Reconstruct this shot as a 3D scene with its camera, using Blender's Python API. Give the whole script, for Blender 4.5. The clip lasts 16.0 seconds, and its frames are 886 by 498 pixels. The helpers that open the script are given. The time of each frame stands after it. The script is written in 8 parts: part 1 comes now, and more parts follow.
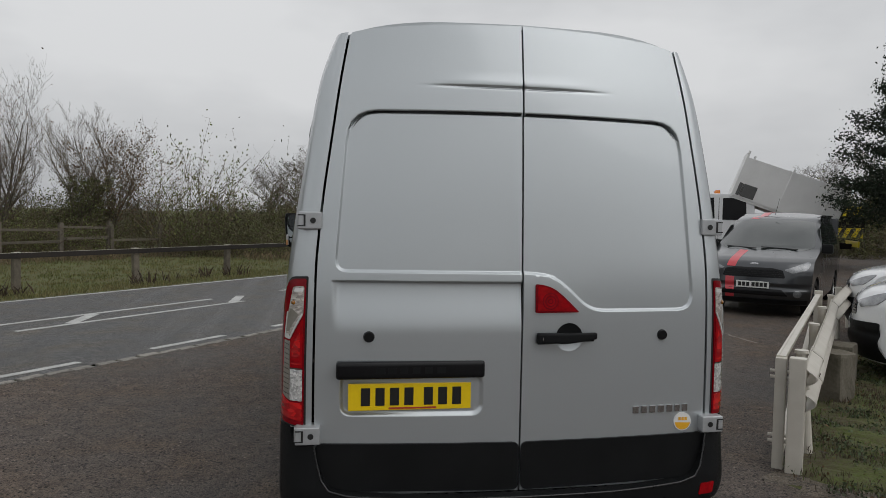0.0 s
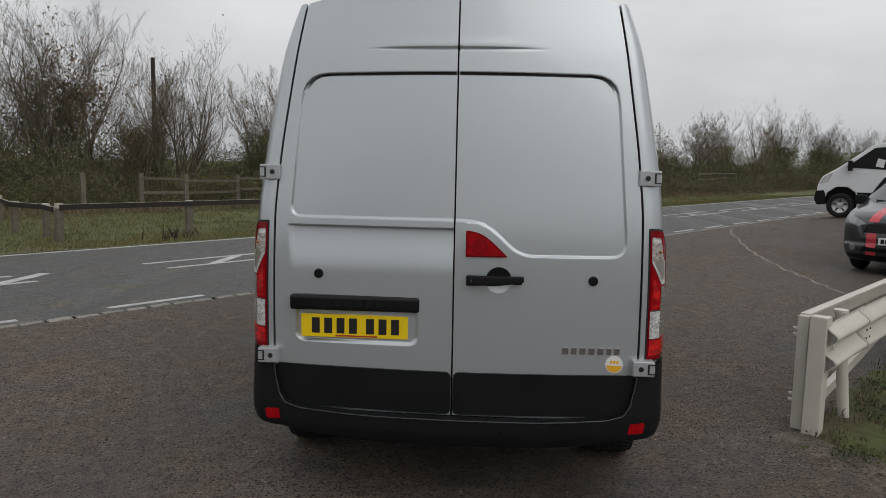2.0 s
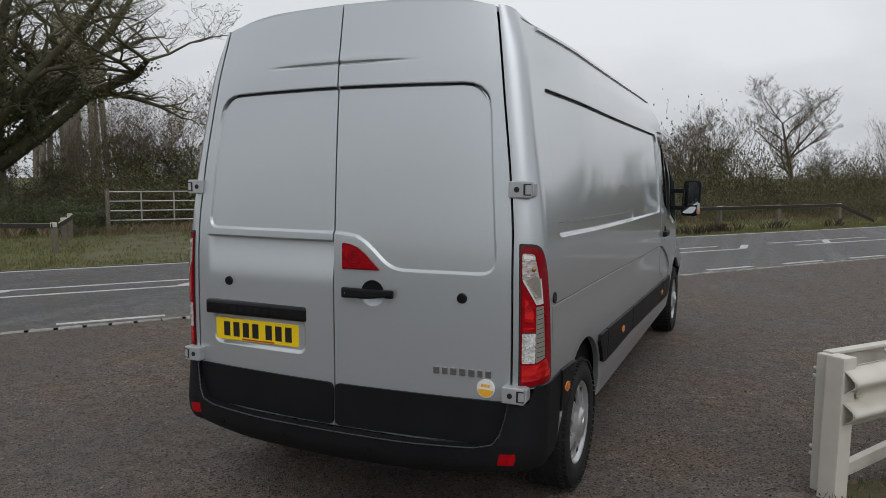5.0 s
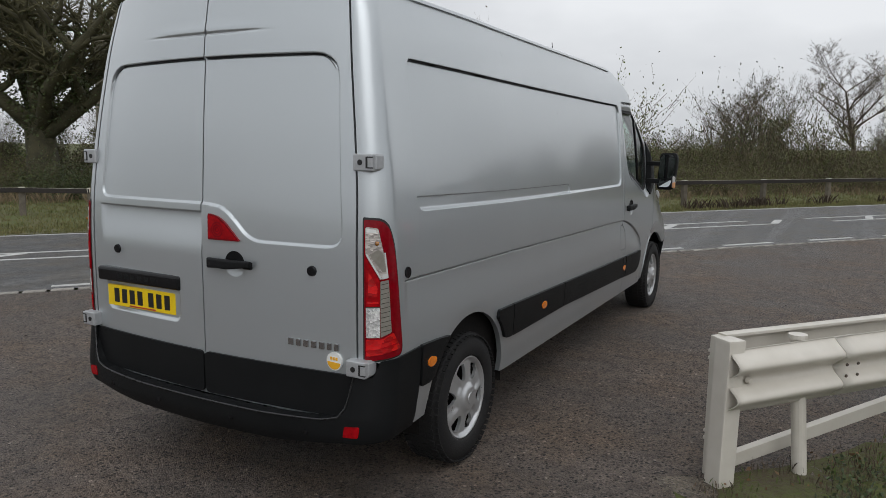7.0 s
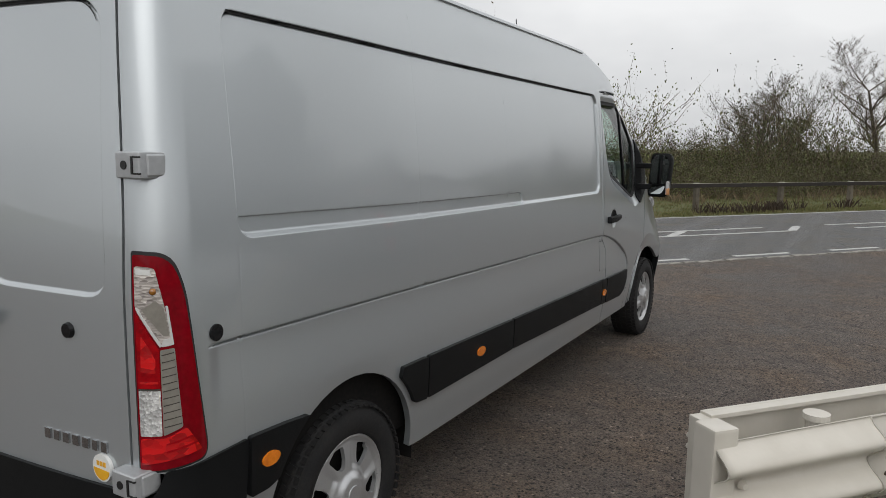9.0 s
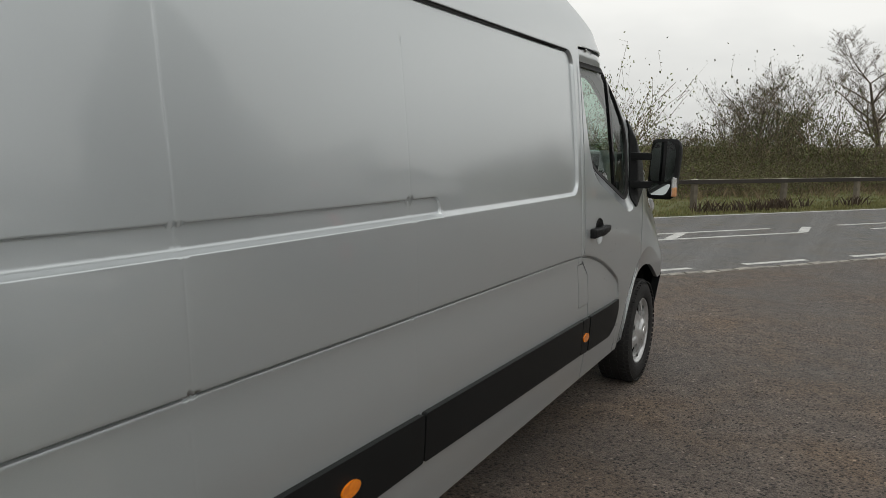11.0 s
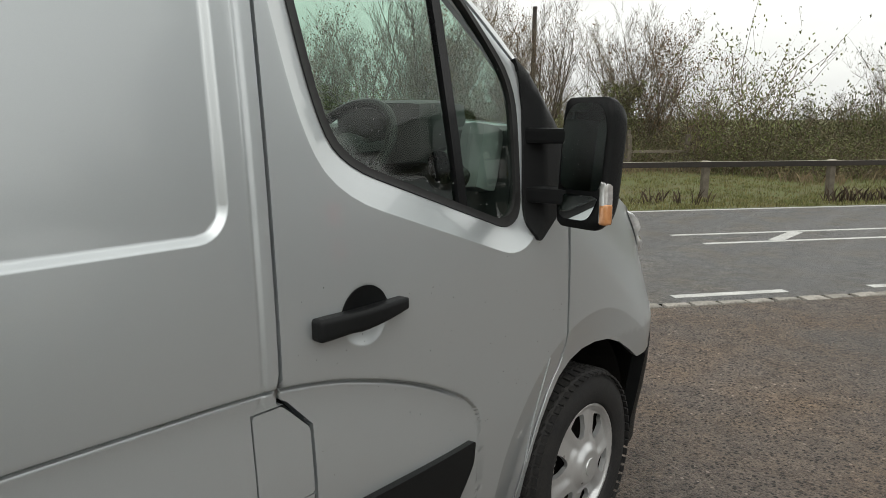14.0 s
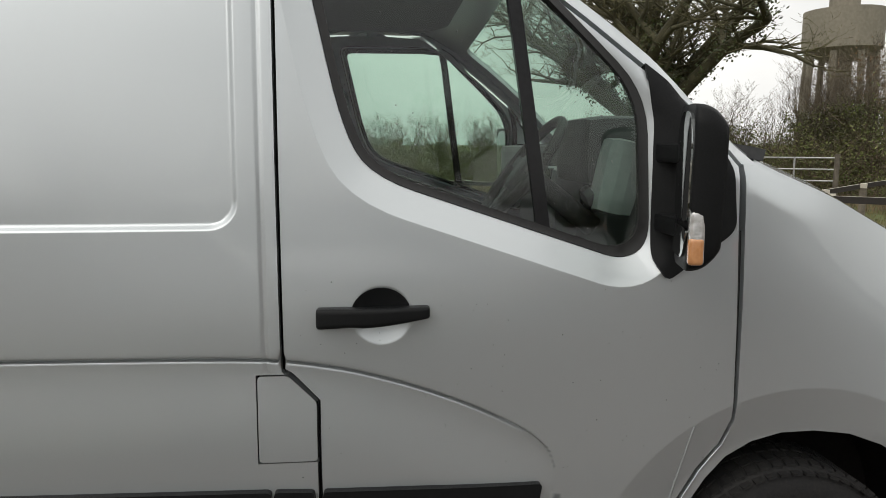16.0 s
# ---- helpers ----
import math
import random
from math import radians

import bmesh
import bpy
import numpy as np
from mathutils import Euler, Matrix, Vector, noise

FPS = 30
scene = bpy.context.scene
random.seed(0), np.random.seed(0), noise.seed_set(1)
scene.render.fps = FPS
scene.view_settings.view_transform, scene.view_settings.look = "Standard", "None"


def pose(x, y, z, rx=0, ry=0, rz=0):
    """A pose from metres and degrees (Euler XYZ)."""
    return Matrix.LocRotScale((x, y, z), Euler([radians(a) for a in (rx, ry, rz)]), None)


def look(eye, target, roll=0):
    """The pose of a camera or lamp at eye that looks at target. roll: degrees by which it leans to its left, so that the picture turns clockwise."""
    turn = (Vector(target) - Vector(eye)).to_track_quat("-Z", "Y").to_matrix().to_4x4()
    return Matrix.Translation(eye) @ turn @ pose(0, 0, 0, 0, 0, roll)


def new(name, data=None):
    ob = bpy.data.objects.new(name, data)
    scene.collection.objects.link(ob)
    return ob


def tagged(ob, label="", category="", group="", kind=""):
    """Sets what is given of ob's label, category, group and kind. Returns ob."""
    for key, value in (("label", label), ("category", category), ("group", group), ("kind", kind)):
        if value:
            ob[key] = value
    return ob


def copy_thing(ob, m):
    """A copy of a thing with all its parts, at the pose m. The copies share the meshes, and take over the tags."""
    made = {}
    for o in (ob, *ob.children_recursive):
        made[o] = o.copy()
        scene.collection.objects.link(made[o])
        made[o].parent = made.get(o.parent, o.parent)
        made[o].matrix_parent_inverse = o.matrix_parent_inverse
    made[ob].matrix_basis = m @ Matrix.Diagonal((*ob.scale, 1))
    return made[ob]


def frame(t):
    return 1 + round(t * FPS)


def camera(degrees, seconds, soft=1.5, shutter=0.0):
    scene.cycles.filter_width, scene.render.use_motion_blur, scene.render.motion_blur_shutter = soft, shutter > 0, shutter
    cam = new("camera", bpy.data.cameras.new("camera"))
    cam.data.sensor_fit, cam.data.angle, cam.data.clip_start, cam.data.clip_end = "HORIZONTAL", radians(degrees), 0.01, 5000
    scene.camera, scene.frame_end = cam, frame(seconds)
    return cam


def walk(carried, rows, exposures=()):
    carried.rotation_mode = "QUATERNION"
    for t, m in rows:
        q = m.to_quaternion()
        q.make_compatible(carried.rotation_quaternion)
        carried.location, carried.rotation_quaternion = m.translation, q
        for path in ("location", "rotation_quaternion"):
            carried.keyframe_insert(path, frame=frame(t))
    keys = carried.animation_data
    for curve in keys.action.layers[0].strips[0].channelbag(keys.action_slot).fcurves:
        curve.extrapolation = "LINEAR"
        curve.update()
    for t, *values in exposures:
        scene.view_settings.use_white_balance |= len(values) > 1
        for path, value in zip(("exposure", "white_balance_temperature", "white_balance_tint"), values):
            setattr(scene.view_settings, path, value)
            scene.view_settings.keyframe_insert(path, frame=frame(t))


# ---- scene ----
cam = camera(63.7, 16.0, 0.6)
METRES, EYE, TILT, LEAN, TURN = 10.6, 1.643, 0.0, 0.0, -9.3
ROWS = [
    (0.0, 0.0, 0.0, 0.0, 0.05, -2.74, -1.11),
    (0.5, 0.025, -0.0087, -0.0003, 3.73, -4.18, -0.89),
    (1.0, 0.0532, -0.0106, 0.0, 6.83, -4.75, -0.87),
    (1.5, 0.0799, -0.0194, -0.0001, 9.88, -5.26, -1.0),
    (2.0, 0.1008, -0.0186, 0.0017, 13.83, -6.81, -0.98),
    (2.5, 0.126, -0.0086, 0.0026, 16.2, -6.87, -0.83),
    (3.0, 0.1531, -0.0055, 0.0005, 18.48, -6.71, -0.75),
    (3.5, 0.1766, 0.0036, 0.0013, 22.3, -6.59, -0.67),
    (6.0, 0.2873, 0.07, 0.0027, 37.56, -6.47, -0.52),
    (6.5, 0.3042, 0.078, 0.0038, 38.1, -8.05, -0.61),
    (7.0, 0.3134, 0.1004, 0.0038, 38.22, -8.27, -0.52),
    (7.5, 0.3103, 0.1279, 0.0032, 38.63, -8.43, -0.78),
    (8.0, 0.2981, 0.1503, 0.0045, 38.86, -8.44, -0.88),
    (8.5, 0.2942, 0.1848, 0.0032, 39.21, -8.27, -0.4),
    (9.0, 0.2896, 0.214, 0.0024, 39.5, -8.2, -0.59),
    (11.5, 0.2007, 0.4011, -0.0067, 38.47, -8.59, -0.5),
    (12.0, 0.1834, 0.4467, -0.0082, 36.06, -8.33, -0.54),
    (12.5, 0.1801, 0.4899, -0.0079, 35.91, -8.87, -0.21),
    (13.0, 0.1845, 0.5347, -0.0072, 41.54, -8.98, 0.06),
    (13.5, 0.186, 0.5697, -0.0056, 44.92, -10.75, -0.15),
    (14.0, 0.1828, 0.5999, -0.0063, 49.39, -10.48, -0.21),
    (14.5, 0.1965, 0.6255, -0.0076, 57.67, -9.4, 0.09),
    (15.0, 0.2105, 0.65, -0.0055, 68.18, -9.35, 0.22),
    (15.5, 0.2121, 0.6808, -0.0088, 81.61, -8.64, 0.12),
    (16.0, 0.218, 0.7077, -0.009, 94.23, -8.37, 0.16),
]
EXPOSURES = [(0.0, -0.22, 6480, 10), (2.0, -0.12, 6480, 10), (3.5, -0.08, 6330, 10), (6.0, 0.04, 6330, 10), (9.0, 0.17, 6530, 10), (11.5, 0.23, 6780, 7), (13.5, 0.44, 6780, 6), (14.5, 0.74, 6800, 7), (16.0, 0.52, 6820, 9)]
walk(cam, [(t, pose(0, 0, EYE, TILT, LEAN, TURN) @ pose(METRES * x, METRES * y, METRES * z, 90 + pitch, roll, yaw)) for t, x, y, z, yaw, pitch, roll in ROWS], EXPOSURES)

# ---- world, sun, exposure ----
from mathutils.geometry import delaunay_2d_cdt

world = bpy.data.worlds.new("overcast_sky")
scene.world = world
world.use_nodes = True
wn, wl = world.node_tree.nodes, world.node_tree.links
bg = wn["Background"]
bg.inputs["Strength"].default_value = 0.111
sky = wn.new("ShaderNodeTexSky")
sky.sky_type, sky.sun_disc = "NISHITA", False
sky.sun_elevation, sky.sun_rotation = radians(46), radians(137)
sky.dust_density = 4.0
grey = wn.new("ShaderNodeHueSaturation")
grey.inputs["Saturation"].default_value = 0.12
wl.new(sky.outputs[0], grey.inputs["Color"])
wc = wn.new("ShaderNodeTexCoord")
wm = wn.new("ShaderNodeMapping")
wm.inputs["Scale"].default_value = (1.0, 1.0, 2.6)
wl.new(wc.outputs["Generated"], wm.inputs[0])
wnz = wn.new("ShaderNodeTexNoise")
wnz.inputs["Scale"].default_value, wnz.inputs["Detail"].default_value = 1.7, 5.0
wl.new(wm.outputs[0], wnz.inputs["Vector"])
wr = wn.new("ShaderNodeValToRGB")
wr.color_ramp.elements[0].position, wr.color_ramp.elements[1].position = 0.36, 0.66
wr.color_ramp.elements[0].color = (5.4, 5.55, 5.75, 1)
wr.color_ramp.elements[1].color = (8.3, 8.4, 8.5, 1)
wl.new(wnz.outputs["Fac"], wr.inputs[0])
wx = wn.new("ShaderNodeMix")
wx.data_type = "RGBA"
wx.inputs[0].default_value = 0.85
wl.new(grey.outputs[0], wx.inputs[6])
wl.new(wr.outputs[0], wx.inputs[7])
wz = wn.new("ShaderNodeSeparateXYZ")
wl.new(wc.outputs["Generated"], wz.inputs[0])
wg = wn.new("ShaderNodeMapRange")
wg.inputs["From Min"].default_value, wg.inputs["From Max"].default_value = 0.0, 1.0
wg.inputs["To Min"].default_value, wg.inputs["To Max"].default_value = 0.86, 1.23
wl.new(wz.outputs["Z"], wg.inputs["Value"])
wd = wn.new("ShaderNodeVectorMath")
wd.operation = "SCALE"
wl.new(wx.outputs[2], wd.inputs[0])
wl.new(wg.outputs[0], wd.inputs["Scale"])
wl.new(wd.outputs[0], bg.inputs["Color"])

sun = new("sun", bpy.data.lights.new("sun", "SUN"))
sun.data.energy, sun.data.angle, sun.data.color = 0.6, radians(60), (1.0, 0.985, 0.97)
sun.matrix_world = look((16, -17, 24), (0, 0, 0))


# ---- materials ----
def mat(name, c, c2=None, rough=0.5, metal=0.0, scale=6.0, fine=60.0, bump=0.0, bscale=120.0, coat=0.0, mix=0.5, rnd=0.0, island=0.0, spec=0.5, coords="Object", rvar=0.06):
    """A painted, stony, woody or rubbery surface: two colours mixed at two scales, with fine relief."""
    m = bpy.data.materials.new(name)
    m.use_nodes = True
    n, l = m.node_tree.nodes, m.node_tree.links
    b = n["Principled BSDF"]
    b.inputs["Metallic"].default_value = metal
    b.inputs["Specular IOR Level"].default_value = spec
    b.inputs["Coat Weight"].default_value = coat
    b.inputs["Coat Roughness"].default_value = 0.035
    tc = n.new("ShaderNodeTexCoord")
    a = n.new("ShaderNodeTexNoise")
    a.inputs["Scale"].default_value, a.inputs["Detail"].default_value = scale, 4.0
    f = n.new("ShaderNodeTexNoise")
    f.inputs["Scale"].default_value, f.inputs["Detail"].default_value = fine, 3.0
    for t in (a, f):
        l.new(tc.outputs[coords], t.inputs["Vector"])
    s = n.new("ShaderNodeMath")
    s.operation = "ADD"
    l.new(a.outputs["Fac"], s.inputs[0])
    l.new(f.outputs["Fac"], s.inputs[1])
    r = n.new("ShaderNodeMapRange")
    r.inputs["From Min"].default_value, r.inputs["From Max"].default_value = 0.7, 1.3
    l.new(s.outputs[0], r.inputs["Value"])
    x = n.new("ShaderNodeMix")
    x.data_type = "RGBA"
    x.inputs[6].default_value = (*c, 1)
    x.inputs[7].default_value = (*(c2 or [v * 0.8 for v in c]), 1)
    l.new(r.outputs[0], x.inputs[0])
    col = x.outputs[2]
    for amount, node, sock in ((rnd, "ShaderNodeObjectInfo", "Random"), (island, "ShaderNodeNewGeometry", "Random Per Island")):
        if amount:
            o = n.new(node)
            q = n.new("ShaderNodeMapRange")
            q.inputs["To Min"].default_value, q.inputs["To Max"].default_value = 1 - amount, 1 + amount
            l.new(o.outputs[sock], q.inputs["Value"])
            h = n.new("ShaderNodeHueSaturation")
            l.new(q.outputs[0], h.inputs["Value"])
            l.new(col, h.inputs["Color"])
            col = h.outputs[0]
    l.new(col, b.inputs["Base Color"])
    rr = n.new("ShaderNodeMapRange")
    rr.inputs["To Min"].default_value, rr.inputs["To Max"].default_value = max(0.02, rough - rvar), min(1, rough + rvar)
    l.new(a.outputs["Fac"], rr.inputs["Value"])
    l.new(rr.outputs[0], b.inputs["Roughness"])
    if bump:
        bt = n.new("ShaderNodeTexNoise")
        bt.inputs["Scale"].default_value, bt.inputs["Detail"].default_value = bscale, 4.0
        l.new(tc.outputs[coords], bt.inputs["Vector"])
        bp = n.new("ShaderNodeBump")
        bp.inputs["Strength"].default_value, bp.inputs["Distance"].default_value = bump, 0.01
        l.new(bt.outputs["Fac"], bp.inputs["Height"])
        l.new(bp.outputs[0], b.inputs["Normal"])
    return m


def ribbed(name, c, c2, metal, freq, axis, bump=0.5):
    """A moulded lamp lens with fine parallel ribs."""
    m = mat(name, c, c2, rough=0.1, metal=metal, coat=1.0, scale=25.0, fine=90.0, rvar=0.02)
    n, l = m.node_tree.nodes, m.node_tree.links
    tc = n.new("ShaderNodeTexCoord")
    w = n.new("ShaderNodeTexWave")
    w.bands_direction = axis
    w.inputs["Scale"].default_value, w.inputs["Distortion"].default_value = freq, 0.6
    l.new(tc.outputs["Object"], w.inputs["Vector"])
    bp = n.new("ShaderNodeBump")
    bp.inputs["Strength"].default_value, bp.inputs["Distance"].default_value = bump, 0.004
    l.new(w.outputs["Fac"], bp.inputs["Height"])
    l.new(bp.outputs[0], n["Principled BSDF"].inputs["Normal"])
    return m


def faceted(name, c, c2, metal, cells, bump=0.6, stretch=(1, 1, 1)):
    """A moulded lamp lens broken into small facets, their uneven brightness put into the colour."""
    m = mat(name, c, c2, rough=0.12, metal=metal, coat=1.0, scale=25.0, fine=90.0, rvar=0.02)
    n, l = m.node_tree.nodes, m.node_tree.links
    b = n["Principled BSDF"]
    tc = n.new("ShaderNodeTexCoord")
    mp = n.new("ShaderNodeMapping")
    mp.inputs["Scale"].default_value = stretch
    l.new(tc.outputs["Object"], mp.inputs[0])
    v = n.new("ShaderNodeTexVoronoi")
    v.inputs["Scale"].default_value = cells
    l.new(mp.outputs[0], v.inputs["Vector"])
    sp = n.new("ShaderNodeSeparateColor")
    l.new(v.outputs["Color"], sp.inputs[0])
    x = n.new("ShaderNodeMix")
    x.data_type = "RGBA"
    x.inputs[6].default_value, x.inputs[7].default_value = (*c, 1), (*c2, 1)
    l.new(sp.outputs[0], x.inputs[0])
    l.new(x.outputs[2], b.inputs["Base Color"])
    bp = n.new("ShaderNodeBump")
    bp.inputs["Strength"].default_value, bp.inputs["Distance"].default_value = bump, 0.004
    l.new(v.outputs["Distance"], bp.inputs["Height"])
    l.new(bp.outputs[0], b.inputs["Normal"])
    return m


def glass(name, tint, gloss=0.02):
    """A thin pane: clear with a tint, and gloss by Fresnel."""
    m = bpy.data.materials.new(name)
    m.use_nodes = True
    n, l = m.node_tree.nodes, m.node_tree.links
    n.remove(n["Principled BSDF"])
    t, g, x = n.new("ShaderNodeBsdfTransparent"), n.new("ShaderNodeBsdfGlossy"), n.new("ShaderNodeMixShader")
    t.inputs["Color"].default_value = (*tint, 1)
    g.inputs["Roughness"].default_value = gloss
    f = n.new("ShaderNodeLayerWeight")
    f.inputs["Blend"].default_value = 0.5
    p = n.new("ShaderNodeMath")
    p.operation = "POWER"
    p.inputs[1].default_value = 4.0
    q = n.new("ShaderNodeMath")
    q.operation = "MULTIPLY_ADD"
    q.inputs[1].default_value, q.inputs[2].default_value = 0.88, 0.055
    l.new(f.outputs["Facing"], p.inputs[0])
    l.new(p.outputs[0], q.inputs[0])
    l.new(q.outputs[0], x.inputs[0])
    l.new(t.outputs[0], x.inputs[1])
    l.new(g.outputs[0], x.inputs[2])
    l.new(x.outputs[0], n["Material Output"].inputs[0])
    return m


def asphalt(name, base, stone, dark, chip, bump, patch=0.35, wet=0.0, streak=0.0, speck=0.0):
    """Rolled stone chippings in bitumen: chips by cell, worn patches, damp spots."""
    m = bpy.data.materials.new(name)
    m.use_nodes = True
    n, l = m.node_tree.nodes, m.node_tree.links
    b = n["Principled BSDF"]
    tc = n.new("ShaderNodeTexCoord")
    v = n.new("ShaderNodeTexVoronoi")
    v.inputs["Scale"].default_value = chip
    big = n.new("ShaderNodeTexNoise")
    big.inputs["Scale"].default_value, big.inputs["Detail"].default_value = 0.55, 6.0
    mid = n.new("ShaderNodeTexNoise")
    mid.inputs["Scale"].default_value, mid.inputs["Detail"].default_value = 7.0, 8.0
    mid.inputs["Roughness"].default_value = 0.72
    for t in (v, big, mid):
        l.new(tc.outputs["Object"], t.inputs["Vector"])
    if streak:
        mp = n.new("ShaderNodeMapping")
        mp.inputs["Rotation"].default_value = (0, 0, radians(37.9))
        mp.inputs["Scale"].default_value = (1.6, 0.05, 1)
        l.new(tc.outputs["Object"], mp.inputs[0])
        l.new(mp.outputs[0], big.inputs["Vector"])
        big.inputs["Scale"].default_value = 1.0
    ramp = n.new("ShaderNodeValToRGB")
    sep = n.new("ShaderNodeSeparateColor")
    l.new(v.outputs["Color"], sep.inputs[0])
    e = ramp.color_ramp.elements
    e[0].color, e[1].color = (*dark, 1), (*stone, 1)
    e.new(0.42).color = (*base, 1)
    e.new(0.80).color = (*[k * 1.12 for k in base], 1)
    l.new(sep.outputs[0], ramp.inputs[0])
    x = n.new("ShaderNodeMix")
    x.data_type, x.blend_type = "RGBA", "MULTIPLY"
    x.inputs[0].default_value = 1.0
    r = n.new("ShaderNodeMapRange")
    r.inputs["From Min"].default_value, r.inputs["From Max"].default_value = 0.3, 0.7
    r.inputs["To Min"].default_value, r.inputs["To Max"].default_value = 1 - patch, 1 + patch
    l.new(big.outputs["Fac"], r.inputs["Value"])
    r2 = n.new("ShaderNodeMapRange")
    r2.inputs["From Min"].default_value, r2.inputs["From Max"].default_value = 0.3, 0.7
    r2.inputs["To Min"].default_value, r2.inputs["To Max"].default_value = 0.62, 1.38
    l.new(mid.outputs["Fac"], r2.inputs["Value"])
    mm = n.new("ShaderNodeMath")
    mm.operation = "MULTIPLY"
    l.new(r.outputs[0], mm.inputs[0])
    l.new(r2.outputs[0], mm.inputs[1])
    chips = ramp.outputs[0]
    if speck:
        v2 = n.new("ShaderNodeTexVoronoi")
        v2.inputs["Scale"].default_value, v2.inputs["Randomness"].default_value = chip * 0.40, 1.0
        l.new(tc.outputs["Object"], v2.inputs["Vector"])
        sp = n.new("ShaderNodeSeparateColor")
        l.new(v2.outputs["Color"], sp.inputs[0])
        for sock, lo, tint in ((0, 0.975, [k * 1.6 for k in stone]), (1, 0.66, [k * 0.28 for k in dark])):
            near = n.new("ShaderNodeMapRange")
            near.inputs["From Min"].default_value, near.inputs["From Max"].default_value = 0.50, 0.30
            l.new(v2.outputs["Distance"], near.inputs["Value"])
            pick = n.new("ShaderNodeMath")
            pick.operation = "GREATER_THAN"
            pick.inputs[1].default_value = lo
            l.new(sp.outputs[sock], pick.inputs[0])
            both = n.new("ShaderNodeMath")
            both.operation = "MULTIPLY"
            l.new(near.outputs[0], both.inputs[0])
            l.new(pick.outputs[0], both.inputs[1])
            amt = n.new("ShaderNodeMath")
            amt.operation = "MULTIPLY"
            amt.inputs[1].default_value = speck
            l.new(both.outputs[0], amt.inputs[0])
            xx = n.new("ShaderNodeMix")
            xx.data_type = "RGBA"
            l.new(amt.outputs[0], xx.inputs[0])
            l.new(chips, xx.inputs[6])
            xx.inputs[7].default_value = (*tint, 1)
            chips = xx.outputs[2]
    l.new(chips, x.inputs[6])
    l.new(mm.outputs[0], x.inputs[7])
    tone = n.new("ShaderNodeTexNoise")
    tone.inputs["Scale"].default_value, tone.inputs["Detail"].default_value = 1.7, 6.0
    l.new(tc.outputs["Object"], tone.inputs["Vector"])
    hue = n.new("ShaderNodeMix")
    hue.data_type, hue.blend_type = "RGBA", "MULTIPLY"
    hue.inputs[7].default_value = (1.10, 0.98, 0.82, 1)
    tr = n.new("ShaderNodeMapRange")
    tr.inputs["From Min"].default_value, tr.inputs["From Max"].default_value = 0.42, 0.68
    l.new(tone.outputs["Fac"], tr.inputs["Value"])
    l.new(tr.outputs[0], hue.inputs[0])
    l.new(x.outputs[2], hue.inputs[6])
    l.new(hue.outputs[2], b.inputs["Base Color"])
    rg = n.new("ShaderNodeMapRange")
    rg.inputs["From Min"].default_value, rg.inputs["From Max"].default_value = 0.35, 0.65
    rg.inputs["To Min"].default_value, rg.inputs["To Max"].default_value = 0.55 - wet, 0.85 - wet * 0.5
    l.new(big.outputs["Fac"], rg.inputs["Value"])
    l.new(rg.outputs[0], b.inputs["Roughness"])
    bp = n.new("ShaderNodeBump")
    bp.inputs["Strength"].default_value, bp.inputs["Distance"].default_value = bump, 0.012
    bp.invert = True
    l.new(v.outputs["Distance"], bp.inputs["Height"])
    l.new(bp.outputs[0], b.inputs["Normal"])
    return m


PAINT = mat("silver_metallic_paint", (0.50, 0.53, 0.545), (0.48, 0.51, 0.525), rough=0.33, metal=0.64, scale=1.1, fine=500.0, coat=1.0, rvar=0.03, bump=0.05, bscale=2.0)
BLACK = mat("grained_black_plastic", (0.0065, 0.007, 0.0075), (0.011, 0.0115, 0.012), rough=0.46, scale=5.0, fine=300.0, bump=0.15, bscale=700.0, spec=0.14)
SEAL = mat("black_rubber_seal", (0.008, 0.008, 0.009), (0.014, 0.014, 0.014), rough=0.6)
GLOSSBLACK = mat("satin_black_trim", (0.007, 0.007, 0.008), (0.011, 0.011, 0.012), rough=0.2, spec=0.25)
WETBLACK = mat("wet_black_plastic", (0.012, 0.0125, 0.013), (0.02, 0.0205, 0.021), rough=0.28, scale=30.0, fine=200.0, spec=0.6)
GLINT = mat("pale_lens_glint_and_bar", (0.84, 0.84, 0.82), (0.70, 0.70, 0.68), rough=0.2, metal=0.3, coat=1.0)
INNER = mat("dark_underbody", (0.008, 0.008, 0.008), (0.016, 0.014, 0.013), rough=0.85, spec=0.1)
TYRE = mat("tyre_rubber", (0.011, 0.011, 0.012), (0.022, 0.021, 0.020), rough=0.75, spec=0.25, scale=14.0, fine=120.0, bump=0.15, bscale=200.0)
RIM = mat("silver_wheel_cover", (0.55, 0.555, 0.56), (0.49, 0.495, 0.50), rough=0.30, metal=0.65, scale=12.0, fine=200.0, coat=0.3)
BULBAMBER = mat("dark_amber_bulb", (0.34, 0.13, 0.012), (0.16, 0.06, 0.008), rough=0.15, coat=1.0, scale=60.0)
REDLENS = mat("red_lamp_lens", (0.40, 0.002, 0.006), (0.22, 0.001, 0.004), rough=0.25, coat=0.5, spec=0.05, scale=22.0, fine=60.0)
DARKRED = mat("dark_red_lamp_lens", (0.23, 0.002, 0.008), (0.15, 0.0012, 0.005), rough=0.25, coat=0.45, spec=0.05, scale=20.0)
CLEARLENS = mat("clear_ribbed_lens", (0.80, 0.80, 0.79), (0.50, 0.49, 0.48), rough=0.1, metal=0.6, coat=1.0, scale=22.0, fine=70.0, bump=0.25, bscale=55.0, rvar=0.02)
RIBLENS = mat("beige_lens_column", (0.26, 0.245, 0.21), (0.20, 0.185, 0.16), rough=0.15, coat=1.0, scale=20.0)
